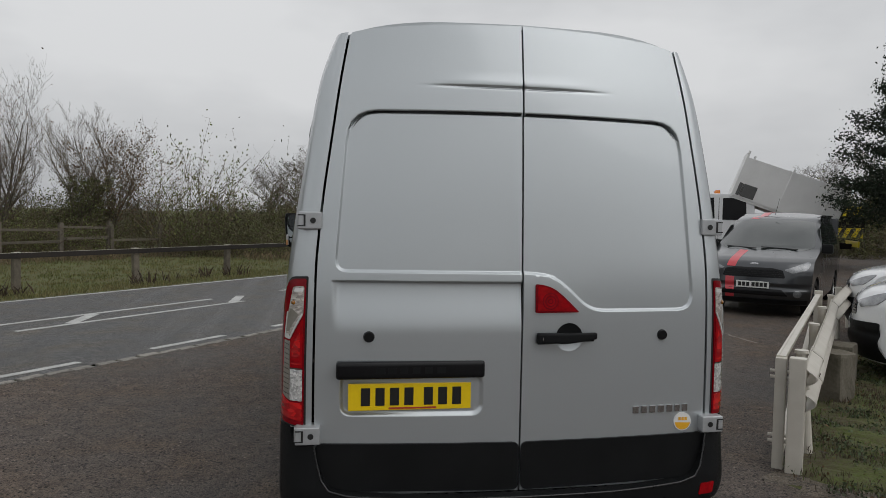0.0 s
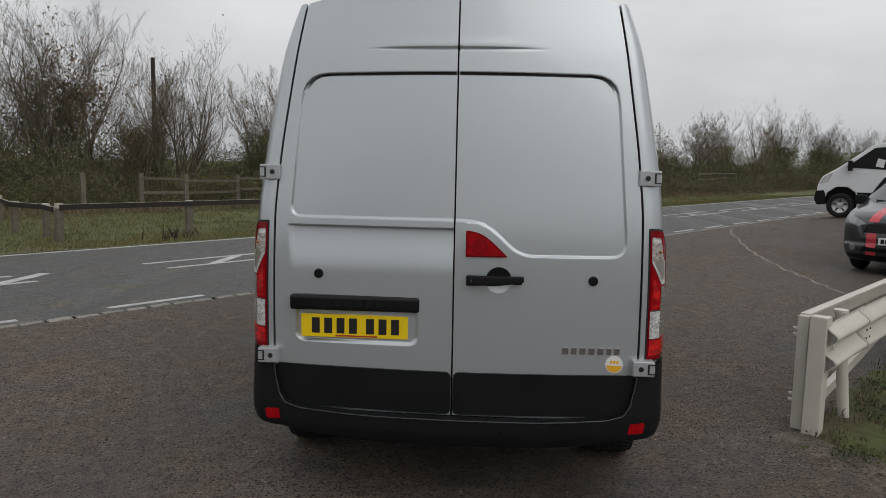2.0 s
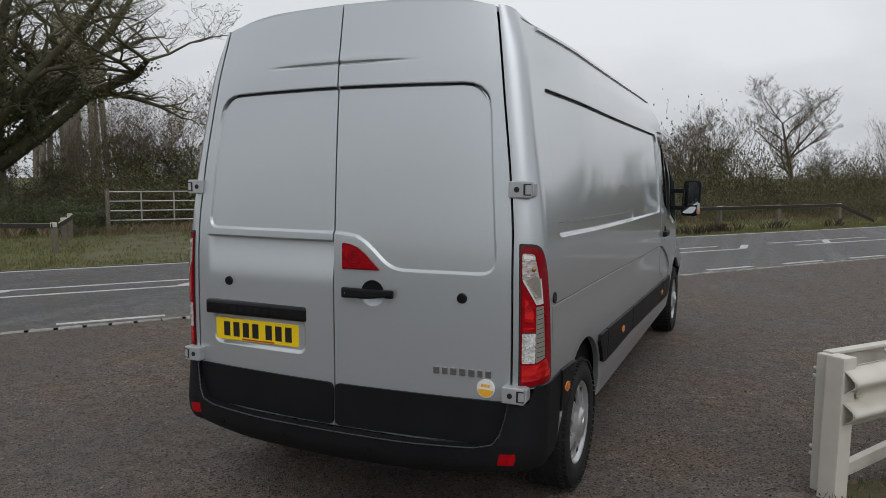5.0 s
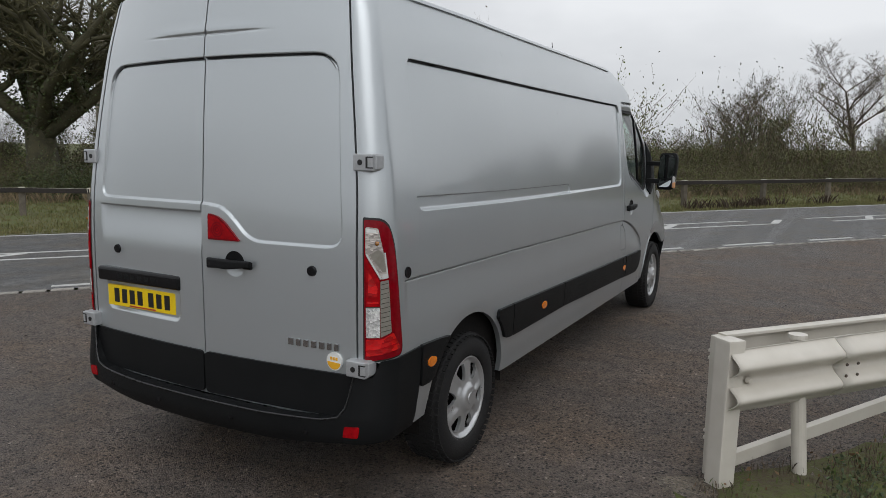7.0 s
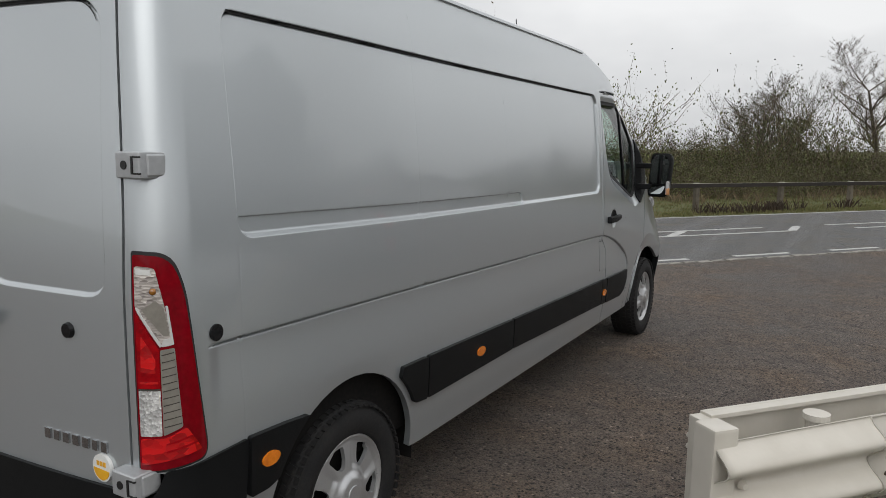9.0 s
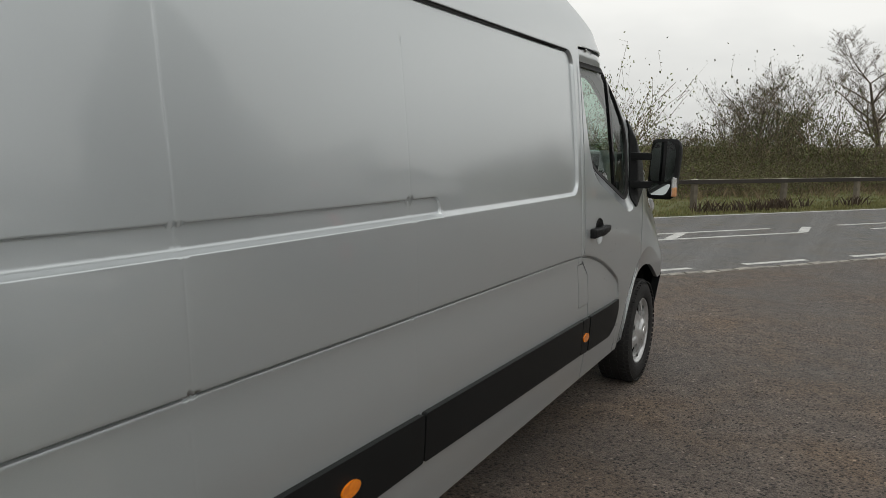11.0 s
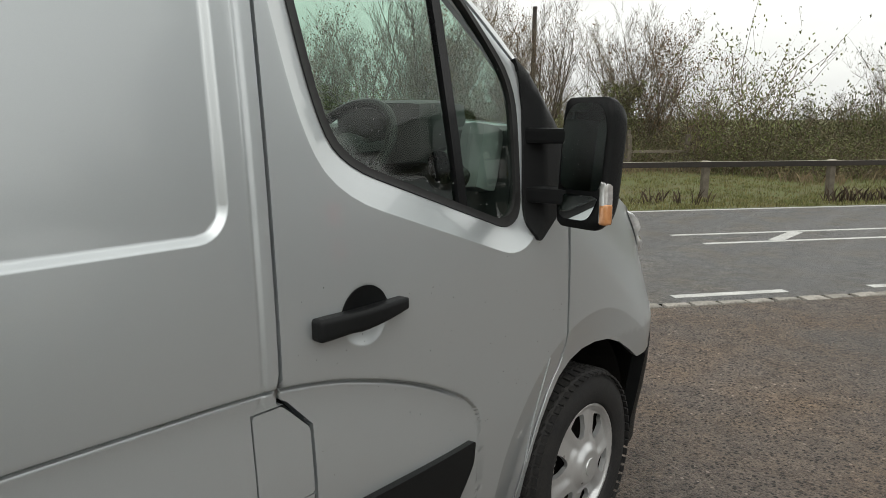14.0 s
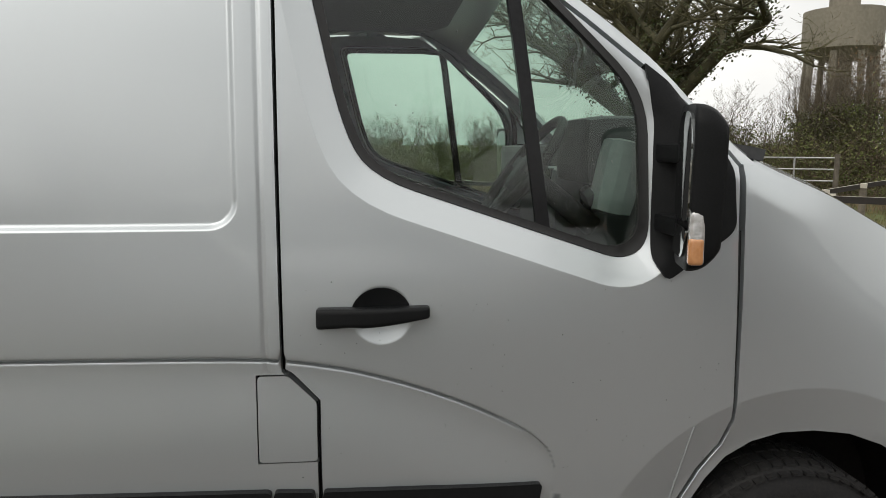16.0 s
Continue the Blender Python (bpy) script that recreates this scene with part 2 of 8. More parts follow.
RIBLINE = mat("lens_rib_shadow", (0.08, 0.07, 0.06), (0.06, 0.05, 0.045), rough=0.2, coat=1.0)
HEADLENS = mat("clear_headlamp_lens", (0.82, 0.83, 0.84), (0.55, 0.56, 0.57), rough=0.08, metal=0.2, coat=1.0, scale=14.0, fine=50.0)
BULBLENS = faceted("clear_crackled_lens", (0.92, 0.92, 0.90), (0.42, 0.42, 0.41), 0.3, 110.0)
SMOKELENS = faceted("grey_beige_indicator_lens", (0.62, 0.57, 0.52), (0.28, 0.25, 0.23), 0.25, 60.0, 0.4, (1, 1, 2.2))
GLOWRED = faceted("bright_red_faceted_lens", (0.68, 0.006, 0.008), (0.30, 0.001, 0.004), 0.0, 34.0, 0.4, (1, 1, 1.8))
AMBER = mat("amber_lens", (0.85, 0.24, 0.012), (0.7, 0.18, 0.01), rough=0.15, coat=1.0, scale=30.0, bump=0.2, bscale=220.0)
PALEAMBER = mat("pale_amber_lens", (0.62, 0.30, 0.13), (0.50, 0.22, 0.09), rough=0.12, metal=0.2, coat=1.0, scale=40.0, fine=120.0)
YELLOW = mat("yellow_number_plate", (0.86, 0.60, 0.006), (0.80, 0.55, 0.006), rough=0.3)
WHITEPL = mat("white_number_plate", (0.78, 0.78, 0.76), (0.7, 0.7, 0.68), rough=0.3)
INK = mat("black_print", (0.012, 0.012, 0.012), rough=0.4)
REDINK = mat("red_print", (0.45, 0.05, 0.03), rough=0.4)
CHROME = mat("dull_chrome", (0.55, 0.55, 0.56), (0.4, 0.4, 0.41), rough=0.2, metal=1.0)
GREYMETAL = mat("painted_hinge_metal", (0.47, 0.48, 0.49), (0.40, 0.41, 0.42), rough=0.4, metal=0.4, scale=20.0)
MIRROR = mat("mirror_glass", (0.38, 0.40, 0.40), (0.37, 0.39, 0.39), rough=0.03, metal=1.0, rvar=0.01)
GLASS = glass("green_tinted_glass", (0.69, 0.83, 0.75))
CABGREY = mat("grey_cab_plastic", (0.034, 0.035, 0.037), (0.05, 0.051, 0.053), rough=0.6, bump=0.15, bscale=400.0)
CABLIGHT = mat("light_grey_cab_plastic", (0.22, 0.225, 0.23), (0.18, 0.185, 0.19), rough=0.6)
SEATCLOTH = mat("dark_seat_cloth", (0.035, 0.036, 0.04), (0.06, 0.06, 0.065), rough=0.9, scale=30.0, fine=400.0, bump=0.3, bscale=500.0)


# ---- mesh helpers ----
def part(name, bm, material, parent, label="", smooth=False):
    """Links a bmesh as one mesh object under a thing or a part."""
    me = bpy.data.meshes.new(name)
    bm.to_mesh(me)
    bm.free()
    me.materials.append(material)
    if smooth:
        me.polygons.foreach_set("use_smooth", [True] * len(me.polygons))
    ob = new(name, me)
    ob.parent = parent
    if label:
        ob["label"] = label
    return ob


def from_arrays(name, verts, faces, material, parent=None, label="", smooth=False, normals=None):
    me = bpy.data.meshes.new(name)
    me.from_pydata(verts, [], faces)
    me.materials.append(material)
    if smooth or normals is not None:
        me.polygons.foreach_set("use_smooth", [True] * len(me.polygons))
    if normals is not None:
        me.normals_split_custom_set_from_vertices(normals)
    ob = new(name, me)
    if parent:
        ob.parent = parent
    if label:
        ob["label"] = label
    return ob


def box_into(bm, lo, hi, bevel=0.0, m=None, seg=2):
    g = bmesh.ops.create_cube(bm, size=1.0)["verts"]
    c = [(a + b) / 2 for a, b in zip(lo, hi)]
    d = [b - a for a, b in zip(lo, hi)]
    for v in g:
        v.co = Vector((c[0] + v.co.x * d[0], c[1] + v.co.y * d[1], c[2] + v.co.z * d[2]))
    if bevel:
        es = list({e for v in g for e in v.link_edges})
        r = bmesh.ops.bevel(bm, geom=es, offset=bevel, segments=seg, profile=0.7, affect="EDGES")
        g = list({v for f in r["faces"] for v in f.verts} | {v for v in g if v.is_valid})
    if m is not None:
        bmesh.ops.transform(bm, matrix=m, verts=g)
    return g


def box(name, lo, hi, material, parent, bevel=0.004, label="", m=None):
    bm = bmesh.new()
    box_into(bm, lo, hi, bevel, m)
    return part(name, bm, material, parent, label)


def rod_into(bm, p, q, r, r2=None, seg=10):
    p, q = Vector(p), Vector(q)
    d = q - p
    g = bmesh.ops.create_cone(bm, cap_ends=True, segments=seg, radius1=r, radius2=r if r2 is None else r2, depth=d.length)["verts"]
    m = Matrix.Translation((p + q) / 2) @ d.to_track_quat("Z", "Y").to_matrix().to_4x4()
    bmesh.ops.transform(bm, matrix=m, verts=g)
    return g


def rod(name, p, q, r, material, parent, r2=None, seg=12, label=""):
    bm = bmesh.new()
    rod_into(bm, p, q, r, r2, seg)
    ob = part(name, bm, material, parent, label, smooth=False)
    return ob


def revolve(name, profile, material, parent, centre, axis_x=1, seg=48, label=""):
    """Turns a profile of (offset along x, radius) round an axis along x through the centre."""
    vs, fs, k = [], [], len(profile)
    for i in range(seg):
        a = 2 * math.pi * i / seg
        for o, r in profile:
            vs.append((centre[0] + axis_x * o, centre[1] + r * math.cos(a), centre[2] + r * math.sin(a)))
    for i in range(seg):
        j = (i + 1) % seg
        for q in range(k - 1):
            f = (i * k + q, j * k + q, j * k + q + 1, i * k + q + 1)
            fs.append(f if axis_x > 0 else f[::-1])
    return from_arrays(name, vs, fs, material, parent, label, smooth=True)


def inside(poly, p):
    """Which of the points p (n, 2) lie inside the polygon."""
    x, y = p[:, 0], p[:, 1]
    r = np.zeros(len(p), bool)
    q = np.asarray(poly)
    for (x1, y1), (x2, y2) in zip(q, np.roll(q, -1, 0)):
        with np.errstate(divide="ignore", invalid="ignore"):
            c = ((y1 > y) != (y2 > y)) & (x < (x2 - x1) * (y - y1) / (y2 - y1 + 1e-12) + x1)
        r ^= c
    return r


def away(poly, p):
    """The distance of the points p (n, 2) from the polygon's outline."""
    d = np.full(len(p), 1e9)
    q = np.asarray(poly, float)
    for a, b in zip(q, np.roll(q, -1, 0)):
        ab = b - a
        t = np.clip(((p - a) @ ab) / (ab @ ab + 1e-12), 0, 1)
        d = np.minimum(d, np.linalg.norm(p - a - t[:, None] * ab, axis=1))
    return d


def signed(poly, p):
    d = away(poly, p)
    return np.where(inside(poly, p), -d, d)


def rounded(poly, r, n=5):
    """The polygon with its corners rounded; r is one radius or one for each corner."""
    out, k = [], len(poly)
    for i, c in enumerate(poly):
        rad = r[i] if isinstance(r, (list, tuple)) else r
        c, a, b = Vector(c), Vector(poly[i - 1]), Vector(poly[(i + 1) % k])
        if rad <= 0:
            out.append(tuple(c))
            continue
        ra = min(rad, (a - c).length * 0.48)
        rb = min(rad, (b - c).length * 0.48)
        p, q = c + (a - c).normalized() * ra, c + (b - c).normalized() * rb
        for j in range(n + 1):
            t = j / n
            out.append(tuple((1 - t) ** 2 * p + 2 * t * (1 - t) * c + t * t * q))
    return out


def ring(cx, cy, r, n=24, r2=None):
    return [(cx + r * math.cos(2 * math.pi * i / n), cy + (r2 or r) * math.sin(2 * math.pi * i / n)) for i in range(n)]


def dense(poly, step):
    out = []
    for a, b in zip(poly, poly[1:] + poly[:1]):
        n = max(1, int(math.dist(a, b) / step + 0.5))
        out += [(a[0] + (b[0] - a[0]) * i / n, a[1] + (b[1] - a[1]) * i / n) for i in range(n)]
    return out


def patch(name, surf, poly, step, material, parent, holes=(), rim=0.012, side=1, label="", extra=None):
    """A panel cut out of a curved surface by an outline, with holes and turned-in edges. surf maps (a, b) to places; side picks its outer face."""
    sa, sb = step
    loops = [dense(list(poly), max(sa, sb))] + [dense(list(h), max(sa, sb)) for h in holes]
    lo, hi = np.min(loops[0], 0), np.max(loops[0], 0)
    ga, gb = np.meshgrid(np.arange(lo[0] + sa * 0.5, hi[0], sa), np.arange(lo[1] + sb * 0.5, hi[1], sb))
    g = np.stack([ga.ravel(), gb.ravel()], 1)
    scale = np.array([1.0 / sa, 1.0 / sb])
    keep = inside(loops[0], g)
    for h in loops:
        keep &= away(np.asarray(h) * scale, g * scale) > 0.35
    for h in loops[1:]:
        keep &= ~inside(h, g)
    g = g[keep]
    if extra is not None and len(extra):
        x = np.asarray(extra, float)
        keep = inside(loops[0], x)
        for h in loops:
            keep &= away(np.asarray(h), x) > 0.0025
        for h in loops[1:]:
            keep &= ~inside(h, x)
        x = x[keep]
        k = 0.6 * max(sa, sb)
        seen = {(int(p[0] / k) + i, int(p[1] / k) + j) for p in x for i in (-1, 0, 1) for j in (-1, 0, 1)}
        g = np.array([p for p in g if (int(p[0] / k), int(p[1] / k)) not in seen] or np.zeros((0, 2)))
        g = np.concatenate([g.reshape(-1, 2), x])
    pts, edges = [], []
    for h in loops:
        k = len(pts)
        pts += h
        edges += [(k + i, k + (i + 1) % len(h)) for i in range(len(h))]
    nb = len(pts)
    pts = [Vector(p) for p in pts] + [Vector(p) for p in g]
    vv, _, tris, ov, _, _ = delaunay_2d_cdt(pts, edges, [], 0, 1e-6)
    uv = np.array([tuple(v) for v in vv])
    tri = np.array(tris)
    mid = uv[tri].mean(1)
    ok = inside(loops[0], mid)
    for h in loops[1:]:
        ok &= ~inside(h, mid)
    tri = tri[ok]
    P = surf(uv[:, 0], uv[:, 1])
    e = 6e-4
    N = np.cross(surf(uv[:, 0] + e, uv[:, 1]) - surf(uv[:, 0] - e, uv[:, 1]), surf(uv[:, 0], uv[:, 1] + e) - surf(uv[:, 0], uv[:, 1] - e)) * side
    N /= np.linalg.norm(N, axis=1)[:, None] + 1e-12
    faces = [tuple(t) if side > 0 else tuple(t[::-1]) for t in tri.tolist()]
    verts, norms = P.tolist(), N.tolist()
    if rim:
        back = {}
        for i, o in enumerate(ov):
            for q in o:
                if q < nb:
                    back[q] = i
        third = {}
        for t in tri.tolist():
            for q in range(3):
                third[frozenset((t[q], t[(q + 1) % 3]))] = t[(q + 2) % 3]
        for a, b in edges:
            if a in back and b in back:
                i, j = back[a], back[b]
                k = len(verts)
                t = P[j] - P[i]
                o = np.cross(t, N[i])
                o = o / (np.linalg.norm(o) + 1e-12)
                c = third.get(frozenset((i, j)))
                if c is not None and o @ (P[c] - P[i]) > 0:
                    i, j, o = j, i, -o
                for q in (i, j):
                    verts.append(P[q].tolist())
                for q in (j, i):
                    verts.append((P[q] - N[q] * rim).tolist())
                norms += [o.tolist()] * 4
                faces.append((k, k + 3, k + 2, k + 1))
    return from_arrays(name, verts, faces, material, parent, label, normals=norms)


def beside(poly, dists, step=0.012):
    """Points that run along an outline at given distances from it, outward positive."""
    q = np.array(dense(list(poly), step))
    t = np.roll(q, -1, 0) - np.roll(q, 1, 0)
    t /= np.linalg.norm(t, axis=1)[:, None] + 1e-12
    n = np.stack([t[:, 1], -t[:, 0]], 1)
    area = np.sum(q[:, 0] * np.roll(q[:, 1], -1) - np.roll(q[:, 0], -1) * q[:, 1])
    n *= 1 if area > 0 else -1
    return np.concatenate([q + n * d for d in dists])


def smooth01(x):
    x = np.clip(x, 0, 1)
    return x * x * (3 - 2 * x)


def soft_line(xs, ys):
    """A smooth curve through given heights (monotone cubic)."""
    xs, ys = np.array(xs, float), np.array(ys, float)
    d = np.diff(ys) / np.diff(xs)
    m = np.zeros(len(xs))
    m[1:-1] = np.where(d[1:] * d[:-1] > 0, 2 * d[1:] * d[:-1] / (d[1:] + d[:-1] + 1e-12), 0)
    m[0], m[-1] = d[0], d[-1]

    def f(x):
        x = np.clip(np.asarray(x, float), xs[0], xs[-1])
        i = np.clip(np.searchsorted(xs, x) - 1, 0, len(xs) - 2)
        h = xs[i + 1] - xs[i]
        t = (x - xs[i]) / h
        return (2 * t**3 - 3 * t**2 + 1) * ys[i] + (t**3 - 2 * t**2 + t) * h * m[i] + (-2 * t**3 + 3 * t**2) * ys[i + 1] + (t**3 - t**2) * h * m[i + 1]

    return f


def thing(name, label, category, at=(0, 0, 0), turn=0.0, group="", kind=""):
    e = new(name)
    e.matrix_world = pose(*at, 0, 0, turn)
    return tagged(e, label, category, group, kind)


def fan(name, pts, material, parent, thick, axis, label=""):
    """A flat plate with the outline pts (3D, in one plane), thickened along axis."""
    k = len(pts)
    ax = Vector(axis) * thick
    vs = [tuple(Vector(p)) for p in pts] + [tuple(Vector(p) + ax) for p in pts]
    fs = [tuple(range(k)), tuple(range(2 * k - 1, k - 1, -1))] + [(i, i + k, (i + 1) % k + k, (i + 1) % k) for i in range(k)]
    me = bpy.data.meshes.new(name)
    me.from_pydata(vs, [], fs)
    bm = bmesh.new()
    bm.from_mesh(me)
    bmesh.ops.recalc_face_normals(bm, faces=bm.faces)
    bpy.data.meshes.remove(me)
    return part(name, bm, material, parent, label)


def pull(bm, axis, lo, hi, top, out, depth):
    """Shape a straight bar into a bowed handle that thins towards its far end."""
    bmesh.ops.subdivide_edges(bm, edges=[e for e in bm.edges if abs(e.verts[0].co[axis] - e.verts[1].co[axis]) > 0.1], cuts=9)
    for v in bm.verts:
        t = min(max((v.co[axis] - lo) / (hi - lo), 0), 1)
        k = 1 - 0.42 * max(0.0, (t - 0.42) / 0.58) ** 1.4 + 0.05 * math.cos(t * 9) * (t < 0.35)
        v.co.z = top - (top - v.co.z) * k
        v.co[1 - axis] += out * depth * math.sin(math.pi * t) ** 0.8


def tubes_along(pts, r, sides=6):
    """A thin bead that follows a line of places."""
    P = np.array(pts, float)
    T = np.gradient(P, axis=0)
    T /= np.linalg.norm(T, axis=1)[:, None]
    U = np.cross(T, np.array([0.3, 0.9, 0.3]))
    U /= np.linalg.norm(U, axis=1)[:, None]
    W = np.cross(T, U)
    vs = []
    for k in range(sides):
        a = 2 * math.pi * k / sides
        vs.append(P + r * (U * math.cos(a) + W * math.sin(a)))
    V = np.stack(vs, 1).reshape(-1, 3).tolist()
    fs = [(i * sides + k, (i + 1) * sides + k, (i + 1) * sides + (k + 1) % sides, i * sides + (k + 1) % sides) for i in range(len(P) - 1) for k in range(sides)]
    return V, fs


# ---- the silver van ----
# van axes: u to its right, v forward from the rear doors, z up
HALF = soft_line([0.2, 0.36, 0.5, 0.75, 1.05, 1.4, 1.75, 2.05, 2.2, 2.3, 2.4, 2.5], [0.95, 0.965, 0.985, 0.998, 0.998, 0.985, 0.958, 0.925, 0.898, 0.868, 0.83, 0.79])
LEANZ = soft_line([0.2, 1.2, 1.62, 2.13, 2.4, 2.5], [0.0, 0.0, 0.02, 0.065, 0.11, 0.13])
SEAM = soft_line([0.3, 0.9, 1.38, 1.65, 2.0, 2.2, 2.4, 2.5], [0.868, 0.868, 0.863, 0.842, 0.797, 0.769, 0.735, 0.715])
BOW = soft_line([0.2, 1.0, 1.38, 1.65, 2.0, 2.4, 2.5], [0.045, 0.047, 0.054, 0.065, 0.085, 0.115, 0.122])
RISE = soft_line([-0.2, 0.33, 1.38, 2.3, 3.7, 6.5], [0.044, 0.036, 0.016, 0.007, 0.0, 0.0])
SHOULDER = soft_line([-0.2, 0.35, 1.4, 2.3, 3.0, 3.6, 3.86, 4.18, 4.45, 4.77, 5.01, 5.27, 5.5, 5.83, 6.03, 6.12], [2.385, 2.375, 2.354, 2.343, 2.338, 2.328, 2.265, 2.145, 2.0, 1.76, 1.53, 1.405, 1.29, 1.14, 1.0, 0.82])
CREASE = soft_line([-0.2, 0.5, 1.15, 2.2, 3.0, 3.72, 3.86, 4.0, 4.13, 4.27, 4.41, 4.485, 4.525, 4.56, 6.5], [1.100, 1.092, 1.085, 1.069, 1.058, 1.047, 1.039, 1.017, 0.982, 0.932, 0.866, 0.818, 0.76, 0.3, -2.0])
R0 = 0.13
QUARTER = R0 * math.pi / 2
WINDOW = rounded([(3.925, 2.005), (4.012, 1.60), (4.075, 1.475), (4.70, 1.262), (4.765, 1.30), (4.755, 1.67), (4.43, 2.005)], [0.03, 0.12, 0.12, 0.05, 0.06, 0.10, 0.04])
HUBS = ((0.87, 0.345), (5.19, 0.345))
ARCH = 0.415
REAR_PANEL = rounded([(-0.792, 1.398), (-0.740, 2.074), (0.0, 2.080), (0.740, 2.074), (0.803, 1.237), (0.30, 1.237), (0.150, 1.380), (0.05, 1.397)], [0.06, 0.13, 0.3, 0.13, 0.085, 0.07, 0.09, 0.08])


def side_relief(v, z):
    """Pressings of the body side, outward in metres."""
    p = np.stack([np.ravel(v), np.ravel(z)], 1)
    shape = np.shape(v)
    d = np.zeros(len(p))
    v, z = p[:, 0], p[:, 1]
    zr = z - RISE(v)
    sx = np.maximum(np.abs(v - 2.042) - (1.73 - 0.07), np.abs(zr - 1.692) - (0.343 - 0.07))
    qx = np.maximum(np.abs(v - 2.042) - (1.73 - 0.07), 0)
    qz = np.maximum(np.abs(zr - 1.692) - (0.343 - 0.07), 0)
    sd = np.hypot(qx, qz) + np.minimum(sx, 0) - 0.07
    width = np.where(z > 1.97, 0.006, 0.017)
    d -= 0.014 * smooth01(-sd / width)
    d -= 0.013 * np.exp(-((sd + 0.005) / 0.0035) ** 2) * smooth01((z - 1.95) / 0.05)
    tx, tz = np.abs(v - 1.365) - 1.045, np.abs(zr - 1.372) - 0.008
    strip = np.hypot(np.maximum(tx, 0), np.maximum(tz, 0)) + np.minimum(np.maximum(tx, tz), 0) - 0.035
    d -= 0.010 * smooth01(0.5 - strip / 0.006) * smooth01(-sd / 0.01)
    zc = CREASE(v)
    fade = smooth01((v - 0.17) / 0.06)
    below = zc - z
    reach = smooth01((4.60 - v) / 0.12)
    d -= fade * reach * 0.014 * smooth01(below / 0.008) * (1 - smooth01((below - 0.012) / 0.24))
    d -= fade * smooth01((4.50 - v) / 0.12) * 0.014 * np.exp(-((below - 0.006) / 0.0042) ** 2)
    dish = np.hypot(v - 4.10, (z - 1.142) * 1.1)
    d -= 0.012 * np.clip(1 - (dish / 0.076) ** 2, 0, 1)
    w = away(WINDOW, p)
    inw = inside(WINDOW, p)
    band = np.where(inw, 1.0, np.clip(1 - w / 0.073, 0, 1)) * smooth01((v - 3.86) / 0.05)
    band = np.maximum(band, 0.5 * smooth01((z - 1.965) / 0.03) * (z < 2.0645) * smooth01((v - 3.862) / 0.02) * (v < 4.36))
    d -= 0.036 * band
    for hv, hz in HUBS:
        r = np.hypot(v - hv, z - hz)
        d -= (0.026 * np.clip((0.575 - r) / 0.12, 0, 1) if hv > 3 else 0.006 * smooth01((0.535 - r) / 0.11))
    for sv, lo, hi in ((0.315, 0.75, 1.39), (1.385, 0.75, 2.2), (2.265, 0.75, 1.9)):
        d -= 0.00035 * np.exp(-((v - sv) / 0.0035) ** 2) * ((z > lo) & (z < hi))
    d -= 0.004 * np.exp(-((v - 3.822) / 0.006) ** 2) * (z > 1.0) * smooth01((2.03 - z) / 0.12)
    return d.reshape(shape)


def EDGE(z):
    """How far forward the rear corner leans, at the doors' outer edge."""
    return LEANZ(z) + BOW(z) * (SEAM(z) / 0.85) ** 2 - 0.028


def side_place(a, z, s=1, off=0.0):
    """Body side, from the rear door's edge (a = 0) round the corner pillar and forward."""
    a, z = np.asarray(a, float), np.asarray(z, float)
    w = HALF(z)
    turn_in = w - SEAM(z) - 0.006
    t = np.clip(a / QUARTER, -0.4, 1) * math.pi / 2
    on_side = a > QUARTER
    v = np.where(on_side, a - QUARTER + R0, R0 * (1 - np.cos(t)))
    x = np.where(on_side, w, w - turn_in + turn_in * np.sin(t))
    x = x - 0.042 * smooth01((z - 1.25) / 0.9) * (1 - smooth01((v - 0.1) / 1.1)) * np.clip(a / QUARTER, 0, 1)
    front = np.clip((v - 4.9) / 1.15, 0, 1)
    x = x - 0.36 * smooth01(front) * np.maximum(0, z - 0.78) - (0.42 + 0.14 * smooth01((0.85 - z) / 0.2)) * np.clip((v - 5.55) / 0.57, 0, 1) ** 2.2
    rise = np.clip((z - SHOULDER(v) + 0.10) / 0.10, 0, 1) ** 2
    x = x - 0.05 * rise * smooth01((v - 4.1) / 0.3) * (1 - smooth01((v - 5.0) / 0.3))
    x = x + np.where(on_side, side_relief(v, z), side_relief(np.full_like(v, R0), z) * np.clip(a / QUARTER, 0, 1)) + off * np.where(on_side, 1, np.sin(t))
    v = v + EDGE(z) * (1 - smooth01((v - 0.1) / 0.5)) - off * np.where(on_side, 0, np.cos(t))
    return np.stack([s * x, v, z], -1)


def at_side(v, z, s=1, off=0.0):
    return side_place(np.array([v - R0 + QUARTER]), np.array([z]), s, off)[0]


def A(v):
    return v - R0 + QUARTER


def side_panel(name, poly, material, parent, s=1, off=0.0, step=(0.03, 0.012), holes=(), rim=0.012, label="", extra=None):
    """A panel of the body side from an outline in (v, z)."""
    return patch(name, lambda a, b: side_place(a, b, s, off), [(A(v), z) for v, z in poly], step, material, parent, [[(A(v), z) for v, z in h] for h in holes], rim, s, label, None if extra is None else np.asarray(extra) + np.array([A(0), 0]))


def risen(poly):
    return [(v, z + float(RISE(v))) for v, z in dense(list(poly), 0.05)]


SIDE_PANEL = risen(rounded([(0.312, 1.349), (3.772, 1.349), (3.772, 2.035), (0.312, 2.035)], 0.07, 8))
RAIL_STRIP = risen(rounded([(0.285, 1.329), (2.445, 1.329), (2.445, 1.415), (0.285, 1.415)], 0.035, 8))


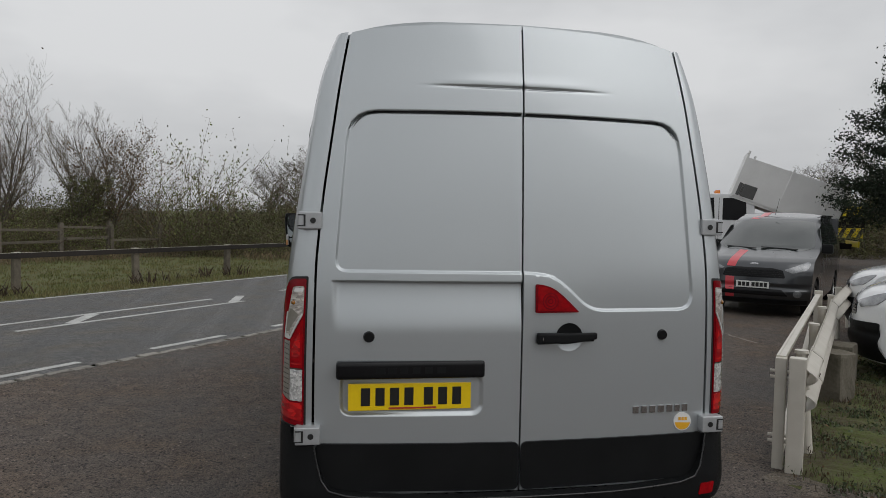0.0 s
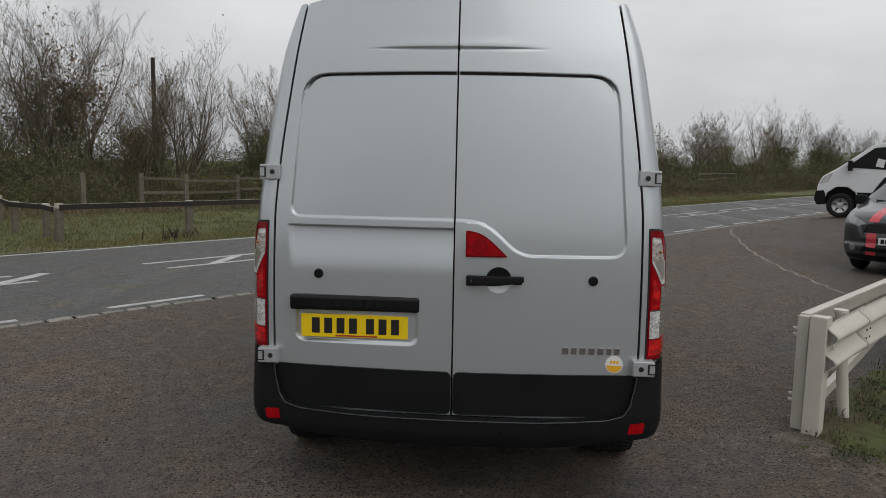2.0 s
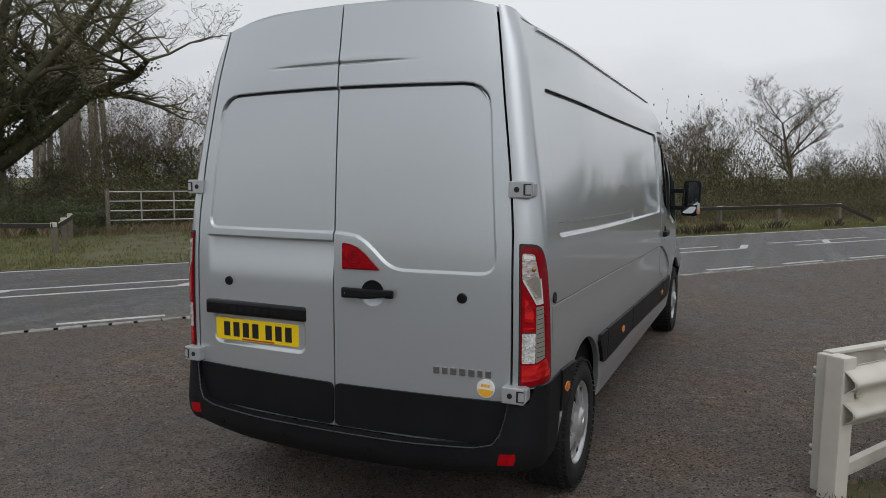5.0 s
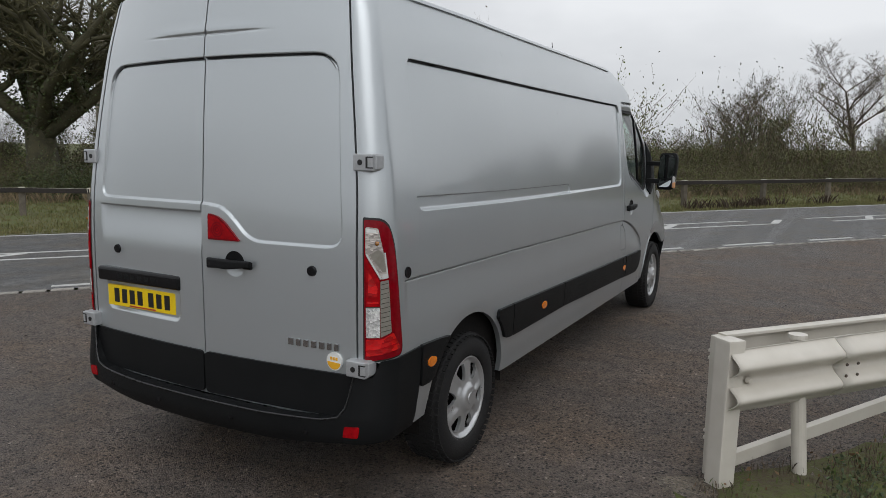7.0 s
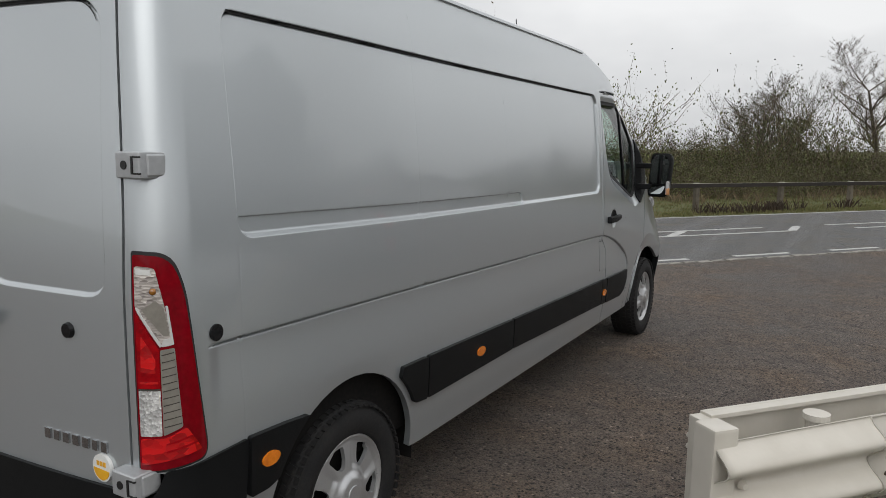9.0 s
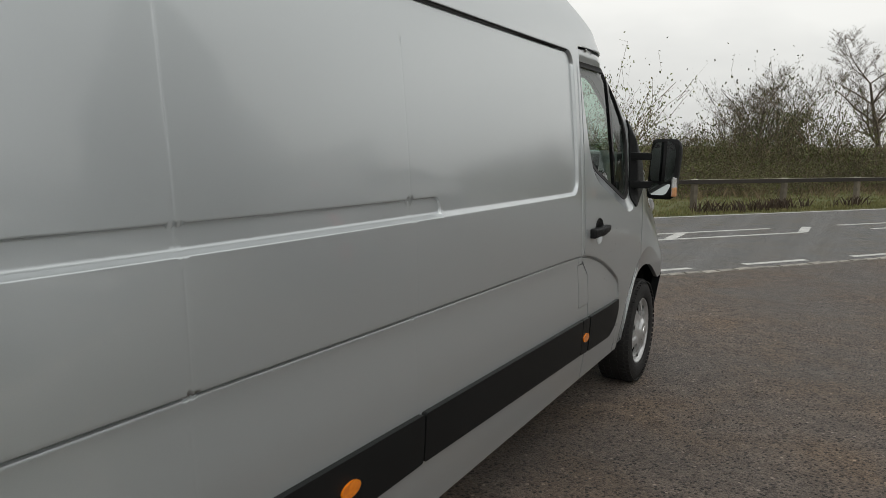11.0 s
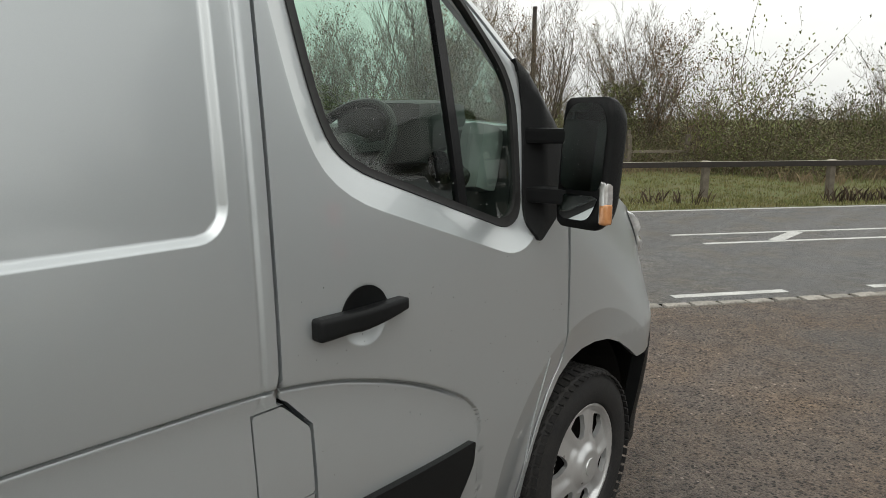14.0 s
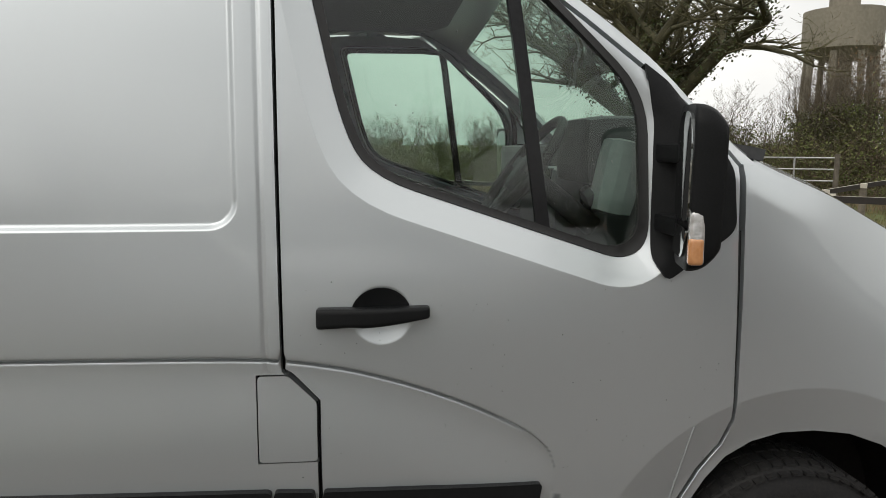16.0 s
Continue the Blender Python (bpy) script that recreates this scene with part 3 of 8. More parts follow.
def side_guides():
    """Points that follow the pressings of the body side."""
    out = [beside(SIDE_PANEL, (0.01, 0.004, 0.001, -0.001, -0.003, -0.005, -0.007, -0.009, -0.012, -0.016, -0.020, -0.024, -0.03), 0.02), beside(RAIL_STRIP, (0.006, 0.003, 0.001, -0.001, -0.003, -0.006), 0.02)]
    vs = np.concatenate([np.arange(0.15, 3.8, 0.02), np.arange(3.8, 4.63, 0.007)])
    zc = CREASE(vs)
    for d in (0.01, 0.003, 0.0, -0.002, -0.0045, -0.007, -0.0095, -0.012, -0.0145, -0.02, -0.03, -0.05, -0.075, -0.10, -0.13, -0.155):
        out.append(np.stack([vs, zc + d], 1))
    for c, z0, z1 in ((0.315, 0.74, 1.34), (1.385, 0.74, 2.22), (2.265, 0.74, 1.92), (3.822, 1.0, 2.05)):
        zz = np.arange(z0, z1, 0.02)
        for d in (-0.012, -0.006, -0.003, -0.0012, 0.0012, 0.003, 0.006, 0.012):
            out.append(np.stack([np.full_like(zz, c + d), zz], 1))
    gv, gh = np.meshgrid(np.arange(4.43, 4.64, 0.006), np.arange(0.712, 0.90, 0.006))
    out.append(np.stack([gv.ravel(), gh.ravel()], 1))
    out.append(beside(WINDOW, (0.003, 0.02, 0.045, 0.069, 0.0715, 0.0735, 0.08), 0.012))
    for r in (0.079, 0.075, 0.068, 0.055, 0.04, 0.025, 0.01):
        out.append(np.array(ring(4.10, 1.142, r, 30)))
    for hv, hz in HUBS:
        for r in (0.46, 0.48, 0.50, 0.52, 0.54, 0.56, 0.572, 0.578, 0.59):
            a = np.arange(0, math.pi, 0.03)
            out.append(np.stack([hv + r * np.cos(a), hz + r * np.sin(a)], 1))
    return np.concatenate(out)


def door_place(u, z, off=0.0):
    """The outer skin of the rear doors."""
    u, z = np.asarray(u, float), np.asarray(z, float)
    p = np.stack([u.ravel(), z.ravel()], 1)
    v = LEANZ(p[:, 1]) + BOW(p[:, 1]) * (p[:, 0] / 0.85) ** 2 - 0.028
    x, y = p[:, 0], p[:, 1]
    sd = signed(REAR_PANEL, p)
    wid = np.where(y > 2.0, 0.006, 0.013)
    v = v + 0.012 * smooth01(-sd / wid) + 0.019 * np.exp(-((sd + 0.005) / 0.0035) ** 2) * smooth01((y - 1.98) / 0.06)
    scoop = smooth01((1.368 - y) / 0.013) * (1 - smooth01((1.345 - y) / 0.2)) * smooth01((x + 0.80) / 0.035) * (x < 0.0)
    v = v + 0.019 * scoop
    dent = smooth01((0.46 - np.abs(x + 0.02)) / 0.35)
    v = v + 0.008 * dent * np.exp(-((y - 2.186) / 0.0055) ** 2) - 0.003 * dent * np.exp(-((y - 2.208) / 0.02) ** 2)
    q = np.hypot(np.maximum(np.abs(x + 0.4625) - 0.2525, 0), np.maximum(np.abs(y - 0.892) - 0.042, 0)) - 0.04
    v = v + 0.012 * smooth01(0.5 - q / 0.02)
    c = np.hypot(x - 0.209, y - 1.131)
    v = v + 0.007 * np.clip(1 - (c / 0.062) ** 2, 0, 1)
    return np.stack([x, v - off, y], -1).reshape(*u.shape, 3)


def on_door(u, z, off=0.0):
    return door_place(np.array([u]), np.array([z]), off)[0]


def crown_place(v, c):
    """Roof, windscreen and bonnet, from shoulder (c = -1) to shoulder (c = 1)."""
    v, c = np.asarray(v, float), np.asarray(c, float)
    zs = SHOULDER(v)
    edge = side_place(A(np.maximum(v, 0.3)), zs)[..., 0]
    h = np.interp(v, [0, 0.4, 3.0, 4.4, 4.9, 5.4, 6.1], [0.085, 0.095, 0.112, 0.085, 0.07, 0.085, 0.05])
    return np.stack([c * edge, v + 0.10 * smooth01((v - 4.1) / 0.5) * (1 - c * c), zs + h * (1 - np.abs(c) ** np.interp(v, [0, 3.0, 4.4], [4.5, 4.0, 2.4]))], -1)


GUIDES = side_guides()
van = thing("panel_van", "silver long-wheelbase panel van with black lower trim parked on the tarmac", "van", (0.822, 2.93, 0.0))


def arch_curve(hub, r, a0, a1, n=22):
    return [(hub[0] + r * math.cos(radians(a0 + (a1 - a0) * i / n)), hub[1] + r * math.sin(radians(a0 + (a1 - a0) * i / n))) for i in range(n + 1)]


SILL = 0.365
rear_arch = arch_curve((0.87, 0.365), ARCH + 0.030, 176, 0)
front_arch = [(4.825, 0.365), (4.837, 0.453), (4.862, 0.53), (4.897, 0.608), (4.938, 0.675), (4.99, 0.735), (5.06, 0.775), (5.14, 0.795), (5.231, 0.797), (5.33, 0.785), (5.42, 0.752), (5.50, 0.705), (5.575, 0.655), (5.62, 0.56), (5.635, 0.46)]


def shoulder_run(v0, v1, n, drop=0.0):
    return [(v0 + (v1 - v0) * i / n, float(SHOULDER(v0 + (v1 - v0) * i / n)) - drop) for i in range(n + 1)]


def pillar_inner(n=10):
    """The line between the door frame and the windscreen pillar."""
    return [(4.31, 2.062), (4.42, 1.985), (4.60, 1.845), (4.76, 1.715), (4.90, 1.59), (4.985, 1.49)]


for s in (1, -1):
    fine = (0.032, 0.011) if s > 0 else (0.06, 0.03)
    flap = rounded([(3.7985, 0.7815), (3.9385, 0.7815), (3.9385, 0.928), (3.872, 0.9945), (3.7985, 0.9945)], 0.010)
    tank = [(3.795, 0.778), (3.942, 0.778), (3.942, 0.93), (3.874, 0.998), (3.795, 0.998)]
    cargo = [(-0.074, 0.765), (0.03, 0.750), (0.06, 0.70), (0.22, 0.41), (0.27, 0.395)] + rear_arch + [(1.33, SILL), (3.938, SILL), (3.938, 0.93), (3.87, 0.992), (3.857, 1.005), (3.857, 2.068)] + [(4.05, 2.075), (4.24, 2.068)] + [(v + 0.012, z + 0.006) for v, z in pillar_inner()] + [(5.055, 1.49)] + shoulder_run(5.0, 0.42, 60) + [(0.30, 2.382), (0.2, 2.392), (0.1, 2.402), (0.0, 2.410), (-0.074, 2.412)]
    body = side_panel("body_side", cargo, PAINT, van, s, 0.0, fine, holes=[tank], rim=0.03, extra=GUIDES if s > 0 else None)
    if s > 0:
        side_panel("tank_flap", flap, PAINT, van, s, 0.001, (0.02, 0.01), label="small painted filler flap")
    # cab door
    door_poly = [(3.866, 2.06), (4.05, 2.066), (4.235, 2.06)] + pillar_inner() + [(4.985, 1.33), (4.992, 0.845), (4.967, 0.777), (4.910, 0.703), (4.860, 0.614), (4.803, 0.467), (4.780, SILL), (3.948, SILL), (3.948, 0.932), (3.885, 1.0), (3.866, 1.012)]
    door = side_panel("cab_door", door_poly, PAINT, van, s, 0.0, (0.022, 0.009) if s > 0 else (0.05, 0.03), holes=[WINDOW], rim=0.03, extra=GUIDES if s > 0 else None)
    cx, cz = 4.35, 1.66
    inner_win = [(cx + (v - cx) * 0.945, cz + (z - cz) * 0.935) for v, z in WINDOW]
    outer_win = [(cx + (v - cx) * 1.004, cz + (z - cz) * 1.004) for v, z in WINDOW]
    side_panel("window_seal", outer_win, SEAL, door, s, 0.004, (0.03, 0.03), holes=[inner_win], rim=0.02, label="black rubber window seal")
    pane = side_panel("side_window", outer_win, GLASS, door, s, -0.006, (0.05, 0.05), rim=0.0, label="green-tinted cab window with raindrops")
    pane.visible_shadow = False
    side_panel("quarter_bar", [(4.483, 1.345), (4.517, 1.335), (4.430, 2.0), (4.398, 2.0)], GLOSSBLACK, door, s, 0.003, (0.03, 0.03), rim=0.02, label="black quarter-light divider")
    # handle
    if s > 0:
        # only the upper half of the dish is black, the rest stays body colour
        side_panel("handle_cup", [q for q in ring(4.098, 1.143, 0.072, 30, 0.066) if q[1] > 1.125], BLACK, door, s, 0.003, (0.008, 0.008), rim=0.002, label="black upper half of the handle dish")
    bm = bmesh.new()
    ux = at_side(4.05, 1.14, s)[0]
    lo, hi = sorted((ux - s * 0.004, ux + s * 0.036))
    box_into(bm, (lo, 3.945, 1.119), (hi, 4.214, 1.165), 0.012, seg=3)
    pull(bm, 1, 3.945, 4.214, 1.165, s, 0.010)
    grip = part("door_handle", bm, BLACK, door, "black pull handle", smooth=True)
    lo, hi = sorted((ux + s * 0.034, ux + s * 0.0375))
    box("handle_lock_cap", (lo, 3.957, 1.127), (hi, 4.000, 1.158), GLOSSBLACK, grip, 0.0012)
    # black strip laid in the pressed groove so that it reads black
    groove = [(0.345 + 3.36 * i / 60, 2.0300 + float(RISE(0.345 + 3.36 * i / 60))) for i in range(61)]
    side_panel("groove_seal", [(v, z + 0.0042) for v, z in groove] + [(v, z - 0.0042) for v, z in groove[::-1]], SEAL, body, s, 0.003, (0.05, 0.01), rim=0.0, label="thin black strip along the pressed groove")
    # mirror base
    tri = side_panel("mirror_base", rounded([(4.745, 1.745), (4.80, 1.70), (4.965, 1.49), (4.975, 1.335), (4.80, 1.212), (4.765, 1.27), (4.77, 1.6)], [0.01, 0.01, 0.03, 0.03, 0.02, 0.02, 0.02]), BLACK, door, s, 0.012, (0.03, 0.03), rim=0.05, label="black plastic mirror base")
    # wing
    wing = [(5.003, 1.495)] + shoulder_run(5.06, 6.06, 24, 0.0) + [(6.08, 0.95), (5.95, 0.885), (5.80, 0.775), (5.64, 0.66)] + [p for p in reversed(front_arch) if p[1] > 0.36 and not (p[0] > 5.5 and p[1] < 0.63)] + [(4.790, SILL), (4.813, 0.465), (4.870, 0.610), (4.920, 0.697), (4.977, 0.773), (5.002, 0.84)]
    side_panel("front_wing", wing, PAINT, van, s, 0.0, (0.025, 0.012) if s > 0 else (0.05, 0.04), rim=0.03, extra=GUIDES if s > 0 else None)
    gap = [(4.990, 1.33), (4.997, 0.8425), (4.972, 0.775), (4.915, 0.700), (4.865, 0.612), (4.808, 0.466), (4.786, SILL + 0.005)]
    # black strip behind the shut line: the gap's shade put into colour
    side_panel("door_gap_seal", [(v - 0.014, z) for v, z in gap] + [(v + 0.014, z) for v, z in gap[::-1]], SEAL, van, s, -0.016, (0.03, 0.03), rim=0.0, label="black strip standing in for shade in the door gap")
    edge_line = [tuple(at_side(v + 0.006, z - 0.002, s, 0.001)) for v, z in dense(gap, 0.03)[:-1] if z < 0.84]
    vv, ff = tubes_along([q for q in edge_line if q[2] < 0.84], 0.003)
    from_arrays("wing_edge", vv, ff, PAINT, van, "folded edge of the wing", smooth=True)
    nose = [(5.643, 0.65), (5.80, 0.765), (5.95, 0.875), (6.085, 0.94), (6.10, 0.28), (5.66, 0.24), (5.65, 0.355)]
    side_panel("front_bumper_corner", nose, BLACK, van, s, 0.004, (0.03, 0.03), rim=0.05, label="black front bumper corner")
    lamp = [(A(v), z) for v, z in rounded([(5.60, 1.225), (5.70, 1.20), (5.95, 1.06), (6.05, 1.0), (5.98, 0.97), (5.84, 1.01), (5.72, 1.10)], 0.03)]

    def lamp_place(a, b, s=s):
        p = np.stack([np.ravel(a), np.ravel(b)], 1)
        k = signed(lamp, p).reshape(np.shape(a))
        waist = 1 - 0.45 * np.exp(-((np.asarray(b) - 1.105) / 0.022) ** 2)
        return side_place(a, b, s, 0.004 + 0.042 * np.sqrt(np.clip(-k / 0.05, 0, 1)) * waist)

    patch("headlamp", lamp_place, lamp, (0.012, 0.010), HEADLENS, van, (), 0.0, s, "clear bulging headlamp")
    # mouldings along the flank
    mould = [
        arch_curve((0.87, 0.365), ARCH + 0.056, 49, 27, 6) + [(1.385, 0.570), (1.385, 0.762), (1.19, 0.765)],
        [(1.394, 0.762), (2.277, 0.742), (2.277, 0.575), (1.394, 0.570)],
        [(2.286, 0.742), (3.825, 0.712), (3.825, 0.530), (2.286, 0.575)],
        [(3.832, 0.712), (3.930, 0.708), (3.930, 0.523), (3.832, 0.528)],
        [(3.950, 0.708), (4.497, 0.700), (4.485, 0.64), (4.42, 0.548), (4.33, 0.510), (3.950, 0.521)],
    ]
    corner = [(0.318, 0.772), (0.50, 0.765)] + [p for p in arch_curve((0.87, 0.365), ARCH + 0.052, 118, 180) if p[1] < 0.755 and p[1] > 0.575] + [(0.40, 0.572), (0.318, 0.572)]
    mould.append(corner)
    for q in mould:
        side_panel("side_moulding", rounded(q, 0.012), BLACK, van, s, 0.020, (0.04, 0.025), rim=0.028, label="black plastic flank moulding")
    for mv, mz, r in ((0.405, 0.675, 0.03), (1.885, 0.662, 0.03), (3.881, 0.612, 0.03)):
        if mv < 3.5 or s > 0:
            side_panel("side_marker", ring(mv, mz, 0.042, 20, 0.024), AMBER, van, s, 0.026, (0.02, 0.01), rim=0.012, label="amber oval side marker")
    side_panel("side_plug", ring(0.203, 1.128, 0.025, 18), GLOSSBLACK, van, s, 0.006, (0.012, 0.012), rim=0.01, label="round black side plug")
    # tail lamp
    lens = rounded([(0.034, 1.372), (0.135, 1.366), (0.170, 1.27), (0.195, 1.05), (0.226, 0.80), (0.213, 0.775), (0.034, 0.762)], [0.01, 0.05, 0.05, 0.05, 0.02, 0.02, 0.01])
    tail = patch("tail_lamp", lambda a, b, s=s: side_place(a, b, s, 0.006), lens, (0.012, 0.012), DARKRED, van, (), 0.03, s, "red and clear rear lamp cluster")
    gasket = [(0.026, 1.382), (0.140, 1.376), (0.178, 1.275), (0.203, 1.05), (0.235, 0.80), (0.222, 0.768), (0.026, 0.752)]
    patch("lamp_gasket", lambda a, b, s=s: side_place(a, b, s, 0.0015), rounded(gasket, [0.01, 0.05, 0.05, 0.05, 0.02, 0.02, 0.01]), (0.03, 0.02), SEAL, tail, (), 0.004, s, "black lamp gasket")
    bits = [
        ("indicator_lens", SMOKELENS, [(0.041, 1.342), (0.096, 1.336), (0.120, 1.22), (0.136, 1.122), (0.102, 1.118), (0.041, 1.225)], 0.012, "grey-clear indicator lens"),
        ("brake_lens", REDLENS, [(0.041, 1.212), (0.099, 1.112), (0.099, 1.003), (0.041, 1.003)], 0.004, "deep red brake lens"),
        ("reverse_lens", BULBLENS, [(0.041, 0.996), (0.099, 0.996), (0.099, 0.866), (0.041, 0.866)], 0.003, "clear crackled reversing lens"),
        ("side_reflector", RIBLENS, [(0.102, 1.110), (0.138, 1.114), (0.152, 0.885), (0.102, 0.866)], 0.005, "clear ribbed column"),
        ("fog_lens", GLOWRED, [(0.041, 0.858), (0.106, 0.858), (0.162, 0.880), (0.205, 0.805), (0.041, 0.782)], 0.006, "bright red fog lens"),
    ]
    for nm, mt, q, r, lb in bits:
        patch(nm, lambda a, b, s=s: side_place(a, b, s, 0.0085), rounded(q, r), (0.012, 0.012), mt, tail, (), 0.006, s, lb)
    # thin dark strips paint the shade lines between the column's ribs
    for k in range(11):
        zr = 1.094 - 0.0205 * k
        patch("lens_rib", lambda a, b, s=s: side_place(a, b, s, 0.0095), [(0.105, zr), (0.136 + k * 0.0013, zr + 0.006), (0.136 + k * 0.0013, zr + 0.0085), (0.105, zr + 0.0030)], (0.02, 0.01), RIBLINE, tail, (), 0.003, s)
    # lens_glint slivers and the lens_glow centre are highlights painted on the lenses
    for q, mt, nm in (
        ([(0.046, 1.334), (0.086, 1.330), (0.088, 1.316), (0.046, 1.319)], GLINT, "lens_band"),
        ([(0.120, 1.232), (0.126, 1.232), (0.137, 1.124), (0.131, 1.124)], GLINT, "lens_glint"),
        ([(0.042, 1.228), (0.048, 1.229), (0.108, 1.123), (0.102, 1.118)], GLINT, "lens_glint"),
        ([(0.105, 1.120), (0.136, 1.123), (0.134, 1.142), (0.112, 1.140)], GLINT, "lens_glint"),
        ([(0.060, 1.222), (0.096, 1.248), (0.116, 1.226), (0.126, 1.150), (0.112, 1.150)], RIBLENS, "lens_wedge"),
        ([(0.041, 1.0015), (0.099, 1.0015), (0.099, 0.9975), (0.041, 0.9975)], RIBLINE, "lens_band"),
        ([(0.046, 1.022), (0.094, 1.022), (0.094, 1.016), (0.046, 1.016)], GLOWRED, "lens_band"),
        ([(0.054, 1.150), (0.078, 1.112), (0.090, 1.080), (0.088, 1.045), (0.050, 1.050)], GLOWRED, "lens_glow"),
        ([(0.108, 0.815), (0.192, 0.828), (0.190, 0.834), (0.108, 0.821)], REDLENS, "lens_band"),
        ([(0.108, 0.838), (0.180, 0.850), (0.178, 0.855), (0.108, 0.843)], REDLENS, "lens_band"),
    ):
        patch(nm, lambda a, b, s=s: side_place(a, b, s, 0.0095), rounded(q, 0.0015, 2), (0.02, 0.02), mt, tail, (), 0.002, s)
    q = side_place(np.array([0.090]), np.array([1.272]), s, 0.008)[0]
    bm = bmesh.new()
    bmesh.ops.create_uvsphere(bm, u_segments=12, v_segments=8, radius=0.010, matrix=Matrix.Translation(q))
    part("indicator_bulb", bm, BULBAMBER, tail, "orange bulb", smooth=True)
    # hinges
    for hz in (1.610, 0.732):
        bm = bmesh.new()
        hx, hl = 0.889, float(EDGE(hz)) - (0.030 if hz < 1 else 0.0)
        lo, hi = sorted((s * (hx - 0.05), s * (hx + 0.05)))
        box_into(bm, (lo, hl - 0.016, hz - 0.036), (hi, hl + 0.070, hz + 0.036), 0.009, seg=3)
        lo, hi = sorted((s * (hx + 0.028), s * (hx + 0.056)))
        box_into(bm, (lo, hl + 0.006, hz - 0.030), (hi, hl + 0.066, hz + 0.030), 0.010, seg=3)
        hinge = part("door_hinge", bm, GREYMETAL, van, "painted steel rear-door hinge")
        bm = bmesh.new()
        rod_into(bm, (s * (hx - 0.012), hl - 0.019, hz), (s * (hx - 0.012), hl - 0.010, hz), 0.012, seg=14)
        part("hinge_bolt", bm, INK, hinge)
        box("hinge_slot", (min(s * (hx + 0.018), s * (hx + 0.026)), hl - 0.019, hz - 0.024), (max(s * (hx + 0.018), s * (hx + 0.026)), hl - 0.010, hz + 0.024), INK, hinge, 0.001)
        for k in (-1, 1):
            box("hinge_slot", (min(s * (hx + 0.026), s * (hx + 0.05)), hl - 0.0175, hz + k * 0.022 - 0.0025), (max(s * (hx + 0.026), s * (hx + 0.05)), hl - 0.010, hz + k * 0.022 + 0.0025), INK, hinge, 0.0005)

# rear doors
us = np.arange(-0.84, 0.85, 0.018)
DOOR_GUIDES = [beside(REAR_PANEL, (0.008, 0.002, 0.0, -0.002, -0.004, -0.006, -0.008, -0.011, -0.015, -0.019, -0.024), 0.016)]
for zz in (1.385, 1.374, 1.369, 1.366, 1.363, 1.359, 1.355, 1.345, 2.163, 2.173, 2.179, 2.183, 2.187, 2.191, 2.198, 2.208, 2.218, 2.233):
    DOOR_GUIDES.append(np.stack([us, np.full_like(us, zz)], 1))
plate_dip = rounded([(-0.755, 0.810), (-0.170, 0.810), (-0.170, 0.974), (-0.755, 0.974)], 0.04)
DOOR_GUIDES.append(beside(plate_dip, (0.011, 0.006, 0.002, -0.002, -0.006, -0.011), 0.014))
DOOR_GUIDES += [np.array(ring(0.209, 1.131, k, 30)) for k in (0.066, 0.063, 0.0605, 0.055, 0.045, 0.03, 0.015)]
DOOR_GUIDES = np.concatenate(DOOR_GUIDES)
for s in (-1, 1):
    def seam(z, s=s):
        return s * (float(SEAM(z)) - 0.004)
    zs = [0.49 + (2.40 - 0.49) * i / 26 for i in range(27)]
    outer = [(seam(z), z) for z in zs]
    outer = [(s * 0.78, 0.475)] + [(p[0] * (0.985 if p[1] < 0.55 else 1), p[1]) for p in outer] + [(s * 0.722, 2.412)]
    poly = outer + [(s * 0.69, 2.420), (s * 0.60, 2.434), (s * 0.35, 2.452), (s * 0.0038, 2.461), (s * 0.0038, 0.475)]
    if s < 0:
        poly = poly[::-1]
    rd = patch("rear_door", lambda a, b: door_place(a, b), poly, (0.018, 0.014), PAINT, van, (), 0.03, 1, "", DOOR_GUIDES)
    clad = [(s * 0.005, 0.482), (s * 0.76, 0.492), (s * 0.828, 0.530), (s * 0.852, 0.60), (s * 0.862, 0.690), (s * 0.4, 0.688), (s * 0.005, 0.686)]
    clad = rounded(clad, 0.03)
    if s < 0:
        clad = clad[::-1]
    patch("door_cladding", lambda a, b: door_place(a, b, 0.012), clad, (0.03, 0.03), BLACK, rd, (), 0.012, 1, "black plastic lower door panel")
    p = on_door(s * 0.644, 1.134)
    bm = bmesh.new()
    rod_into(bm, (p[0], p[1] + 0.004, p[2]), (p[0], p[1] - 0.010, p[2]), 0.025, 0.021, 20)
    part("door_plug", bm, GLOSSBLACK, rd, "round black door plug")
    if s < 0:
        left_door = rd
    else:
        right_door = rd

# right rear door: brake lamp, handle, badge, sticker
hb_at = (0.118, 1.286)
hb = patch("high_brake_lamp", lambda a, b: door_place(a, b, 0.010), rounded([(0.054, 1.236), (0.250, 1.238), (0.165, 1.320), (0.115, 1.350), (0.054, 1.360)], [0.008, 0.008, 0.06, 0.05, 0.012]), (0.015, 0.015), DARKRED, van, (), 0.014, 1, "red high-level brake lamp")
patch("lamp_lens", lambda a, b: door_place(a, b, 0.014), rounded([(0.062, 1.244), (0.232, 1.246), (0.158, 1.315), (0.112, 1.342), (0.062, 1.351)], [0.006, 0.006, 0.06, 0.05, 0.01]), (0.012, 0.012), REDLENS, hb, (), 0.004, 1)
for rr in (0.012, 0.024, 0.036):
    patch("lens_ring", lambda a, b: door_place(a, b, 0.0152), ring(*hb_at, rr, 24), (0.02, 0.02), DARKRED, hb, [ring(*hb_at, rr - 0.005, 24)[::-1]], 0.001, 1)
